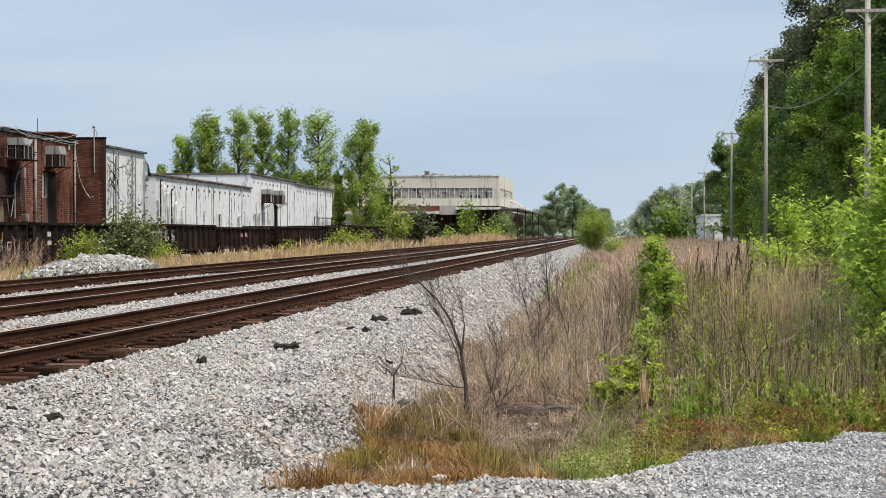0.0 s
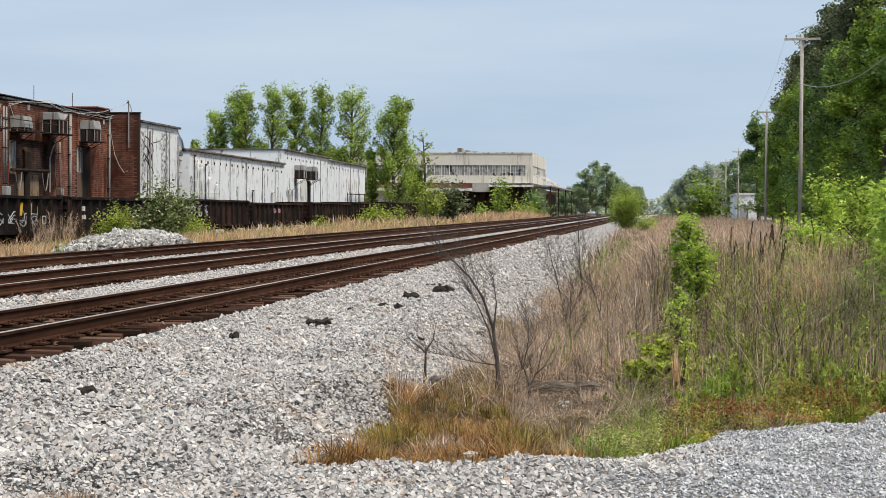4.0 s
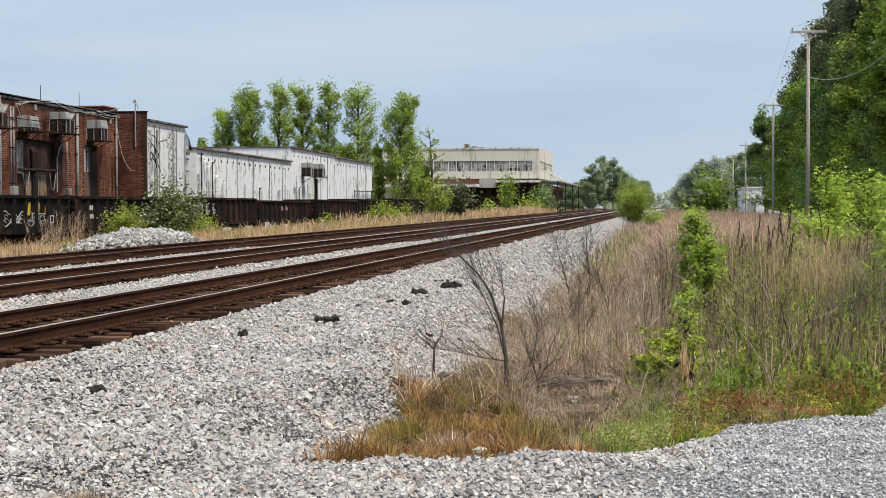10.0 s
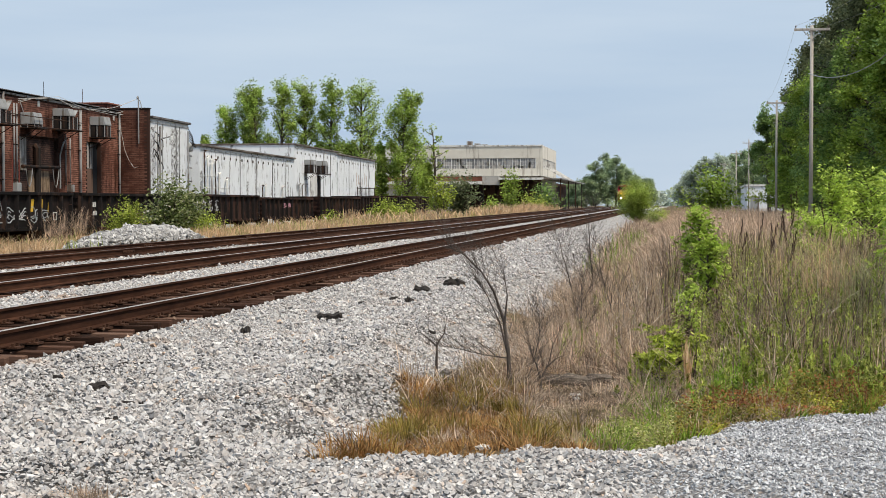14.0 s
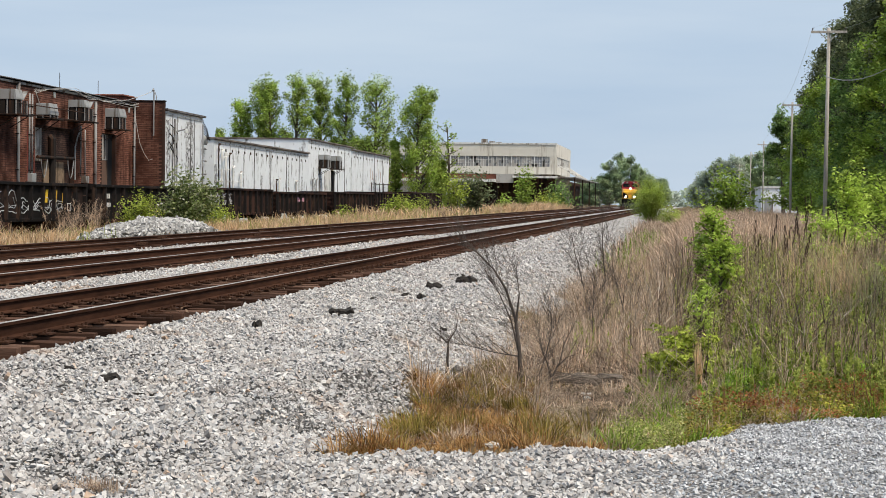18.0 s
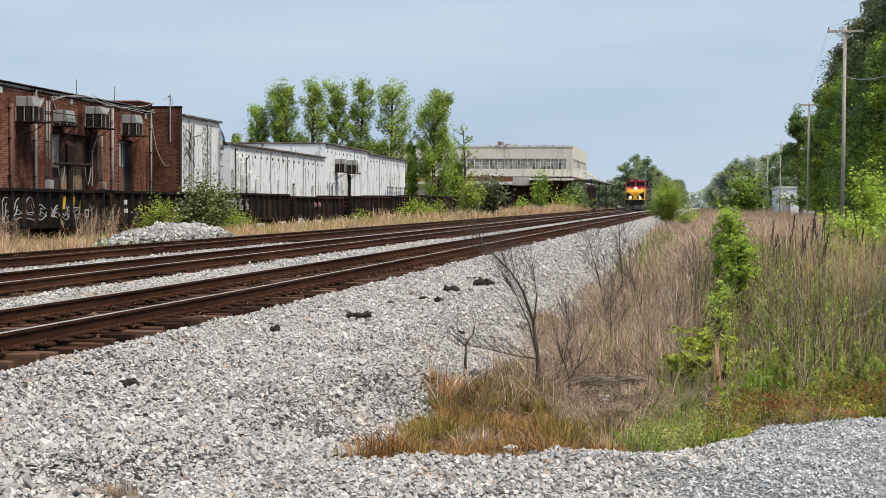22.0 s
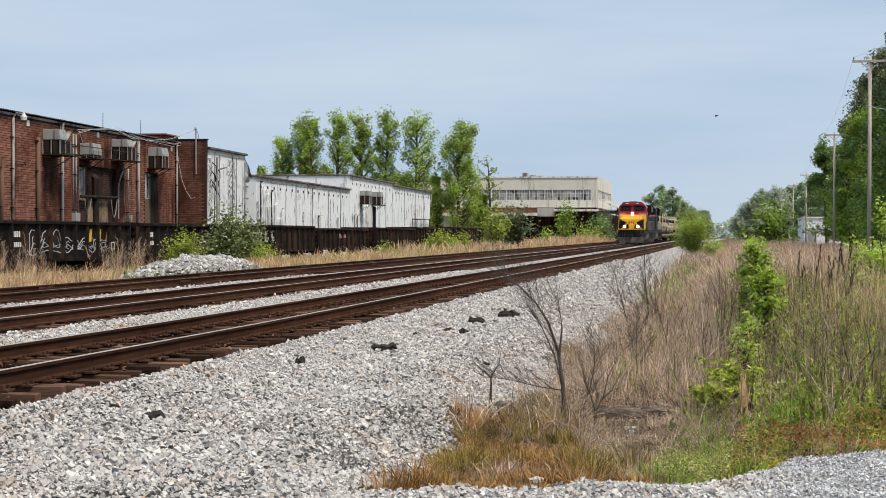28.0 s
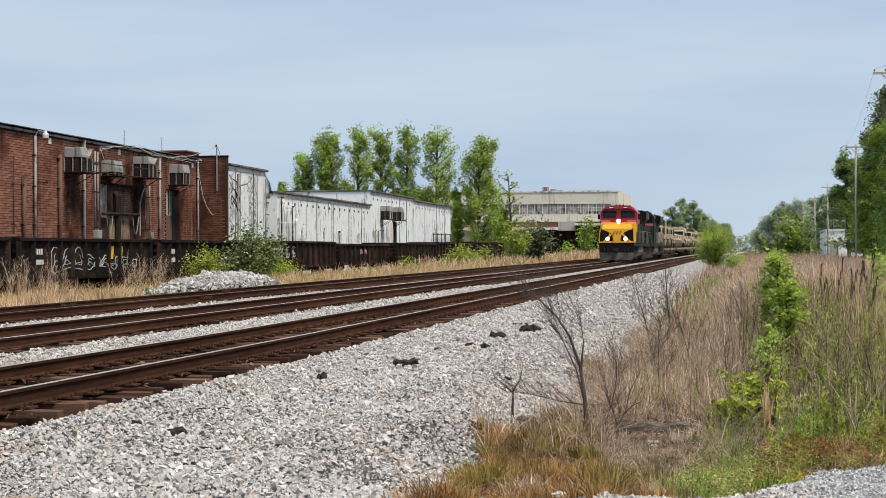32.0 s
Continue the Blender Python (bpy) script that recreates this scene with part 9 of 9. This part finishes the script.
def light_vehicle(start):
    v = thing("utility_vehicle", "low wide desert tan utility vehicle on a flat wagon", "vehicle", "tan vehicles on the train")
    Shape().prism([(0.1, 0.6), (4.5, 0.6), (4.5, 1.25), (3.6, 1.3), (3.2, 1.85), (1.7, 1.85), (1.3, 1.25), (0.1, 1.15)], "x", -1.05, 1.05).put("body", TANPAINT, v, bevel=0.04)
    Shape().box(-0.9, 0.9, 1.42, 1.47, 1.32, 1.72).put("windshield", WINDOW, v)
    for s in (-1, 1):
        Shape().box(s * 1.06 - 0.01, s * 1.06 + 0.01, 1.8, 3.1, 1.35, 1.75).put("side_window", WINDOW, v)
        for y in (0.85, 3.7):
            wheel(v, s * 0.9, y, 0.46, 0.3)
    Shape().tube((0, 2.4, 1.85), (0, 2.4, 2.15), 0.35, n=12).put("roof_ring", GEAR[1], v)
    stow(v, int(start), 3.4, 4.3, 1.31, 0.75, 4, 0.7)
    for s in (-1, 1):
        for y in (0.85, 3.7):
            # dark plate drawn for the shaded hollow round each wheel
            Shape().box(s * 0.98 - 0.09, s * 0.98 + 0.09, y - 0.6, y + 0.6, 0.55, 1.02).put("wheel_well_shade", GEAR[0], v)
        Shape().tube((s * 0.9, 4.3, 1.2), (s * 0.9, 4.35, 2.6), 0.02, n=4).put("aerial", GEAR[0], v)
    CARRIED.append((v, start, 1.08))


pos = 45.0
for i in range(6):
    flat_wagon(pos)
    if i % 3 == 0:
        cargo_truck(pos + 1.2, False)
        cargo_truck(pos + 9.4, False)
        cargo_truck(pos + 17.8, i > 0)
    elif i % 3 == 1:
        for k in range(4):
            light_vehicle(pos + 1.5 + 6.0 * k)
    else:
        cargo_truck(pos + 1.2, True)
        light_vehicle(pos + 9.6)
        light_vehicle(pos + 15.0)
        light_vehicle(pos + 20.6)
    pos += 27.4


# ---- birds that rise over the line ----
FEATHER = plain("dark_feathers", (0.03, 0.028, 0.026), 0.8)
WINGS = []


def small_bird():
    b = thing("bird", "small dark bird flying up over the tracks", "bird", "birds over the line")
    Shape().lathe([(0.003, -0.08), (0.022, -0.035), (0.028, 0.012), (0.02, 0.05), (0.004, 0.085)], (0, 0, 0), 8, pose(0, 0, 0, 0, 90, 0)).put("body", FEATHER, b)
    for s in (-1, 1):
        w = Shape().add([(-0.03, 0, 0), (0.04, 0, 0), (0.02, s * 0.08, 0.006), (-0.03, s * 0.15, 0), (-0.05, s * 0.075, 0), (-0.03, 0, 0.008), (0.04, 0, 0.008), (0.02, s * 0.08, 0.012), (-0.03, s * 0.15, 0.004), (-0.05, s * 0.075, 0.007)],
                        [(0, 1, 2, 3, 4), (5, 9, 8, 7, 6), (0, 5, 6, 1), (1, 6, 7, 2), (2, 7, 8, 3), (3, 8, 9, 4), (4, 9, 5, 0)]).put("wing", FEATHER, b)
        WINGS.append((s, w))
    return b


bird = small_bird()
# height and way of the five birds of the flock, at their times
FLOCK = (
    ((24.5, -9.48, 6.14), (24.8, -8.36, 6.79), (25.0, -7.52, 7.29), (25.4, -4.89, 8.54)),
    ((24.0, -8.65, 5.59), (24.6, -6.98, 6.61), (25.0, -4.97, 7.56), (25.4, -1.99, 8.96)),
    ((24.0, -6.17, 5.58), (24.6, -3.50, 7.32), (25.0, -0.92, 8.93), (25.4, 2.23, 10.87)),
    ((24.0, -4.23, 5.96), (24.6, -1.46, 7.64), (25.0, 1.03, 8.93), (25.4, 3.82, 10.28)),
    ((24.0, -2.53, 5.00), (24.6, 0.43, 6.53), (25.0, 3.18, 7.85), (25.4, 6.0, 9.2)),
)
flock = [small_bird() for _ in FLOCK]


# ---- what moves ----
def motions():
    for ob, back_off, up in CARRIED:
        rows = []
        for t in range(0, 33, 2):
            y = FRONT_AT_END + SPEED * (32 - t) + back_off
            a, b = float(grade(y + 3)), float(grade(y + 19))
            rows.append((t, pose(TRACKS[1] + 0.0018 * y, y, RAIL_Z + a + up - 3 * (b - a) / 16, math.degrees(math.atan((b - a) / 16)))))
        walk(ob, rows)
    walk(bird, [(0, pose(-7.3, 70, 0.75)), (26.2, pose(-7.3, 70, 0.75)), (27.2, pose(-3.6, 70, 4.2)), (28, pose(-0.75, 70, 6.99)), (28.6, pose(0.54, 70, 8.76)), (29.2, pose(2.97, 70, 11.0)), (30, pose(6.65, 70, 14.1)), (32, pose(15.0, 72, 21.0))])
    for ob, way in zip(flock, FLOCK):
        t0, x0, z0 = way[0]
        on_ties = any(abs(x0 - 4.0 - xc) < 1.3 for xc in TRACKS)
        ground = (RAIL_Z - 0.19 + float(grade(95)) if on_ties else float(terrain(x0 - 4.0, 95))) + 0.04
        (ta, xa, za), (tb, xb, zb) = way[-2:]
        vx, vz = (xb - xa) / (tb - ta), (zb - za) / (tb - ta)
        rows = [(0, pose(x0 - 4.0, 95, ground)), (22.6, pose(x0 - 4.0, 95, ground))]
        rows += [(t, pose(x, 95, z)) for t, x, z in way]
        rows += [(tb + k, pose(xb + vx * k, 95 + 2 * k, zb + vz * k * 0.9)) for k in (1.0, 2.5, 4.5)] + [(32, pose(xb + vx * 6.6, 108, zb + vz * 5.5))]
        walk(ob, rows)
    for n, (s, wing) in enumerate(WINGS):
        off = 262 if n < 2 else 226
        walk(wing, [(k / 10, pose(0, 0, 0, s * (38 if (k + n // 2) % 2 else -22) if k > off else s * 5)) for k in range(321)])
    for ob, y, r in ROLLING:
        walk(ob, [(k / 30, pose(0, y, r, math.degrees(SPEED * k / 30 / r) % 360)) for k in range(961)])


motions()
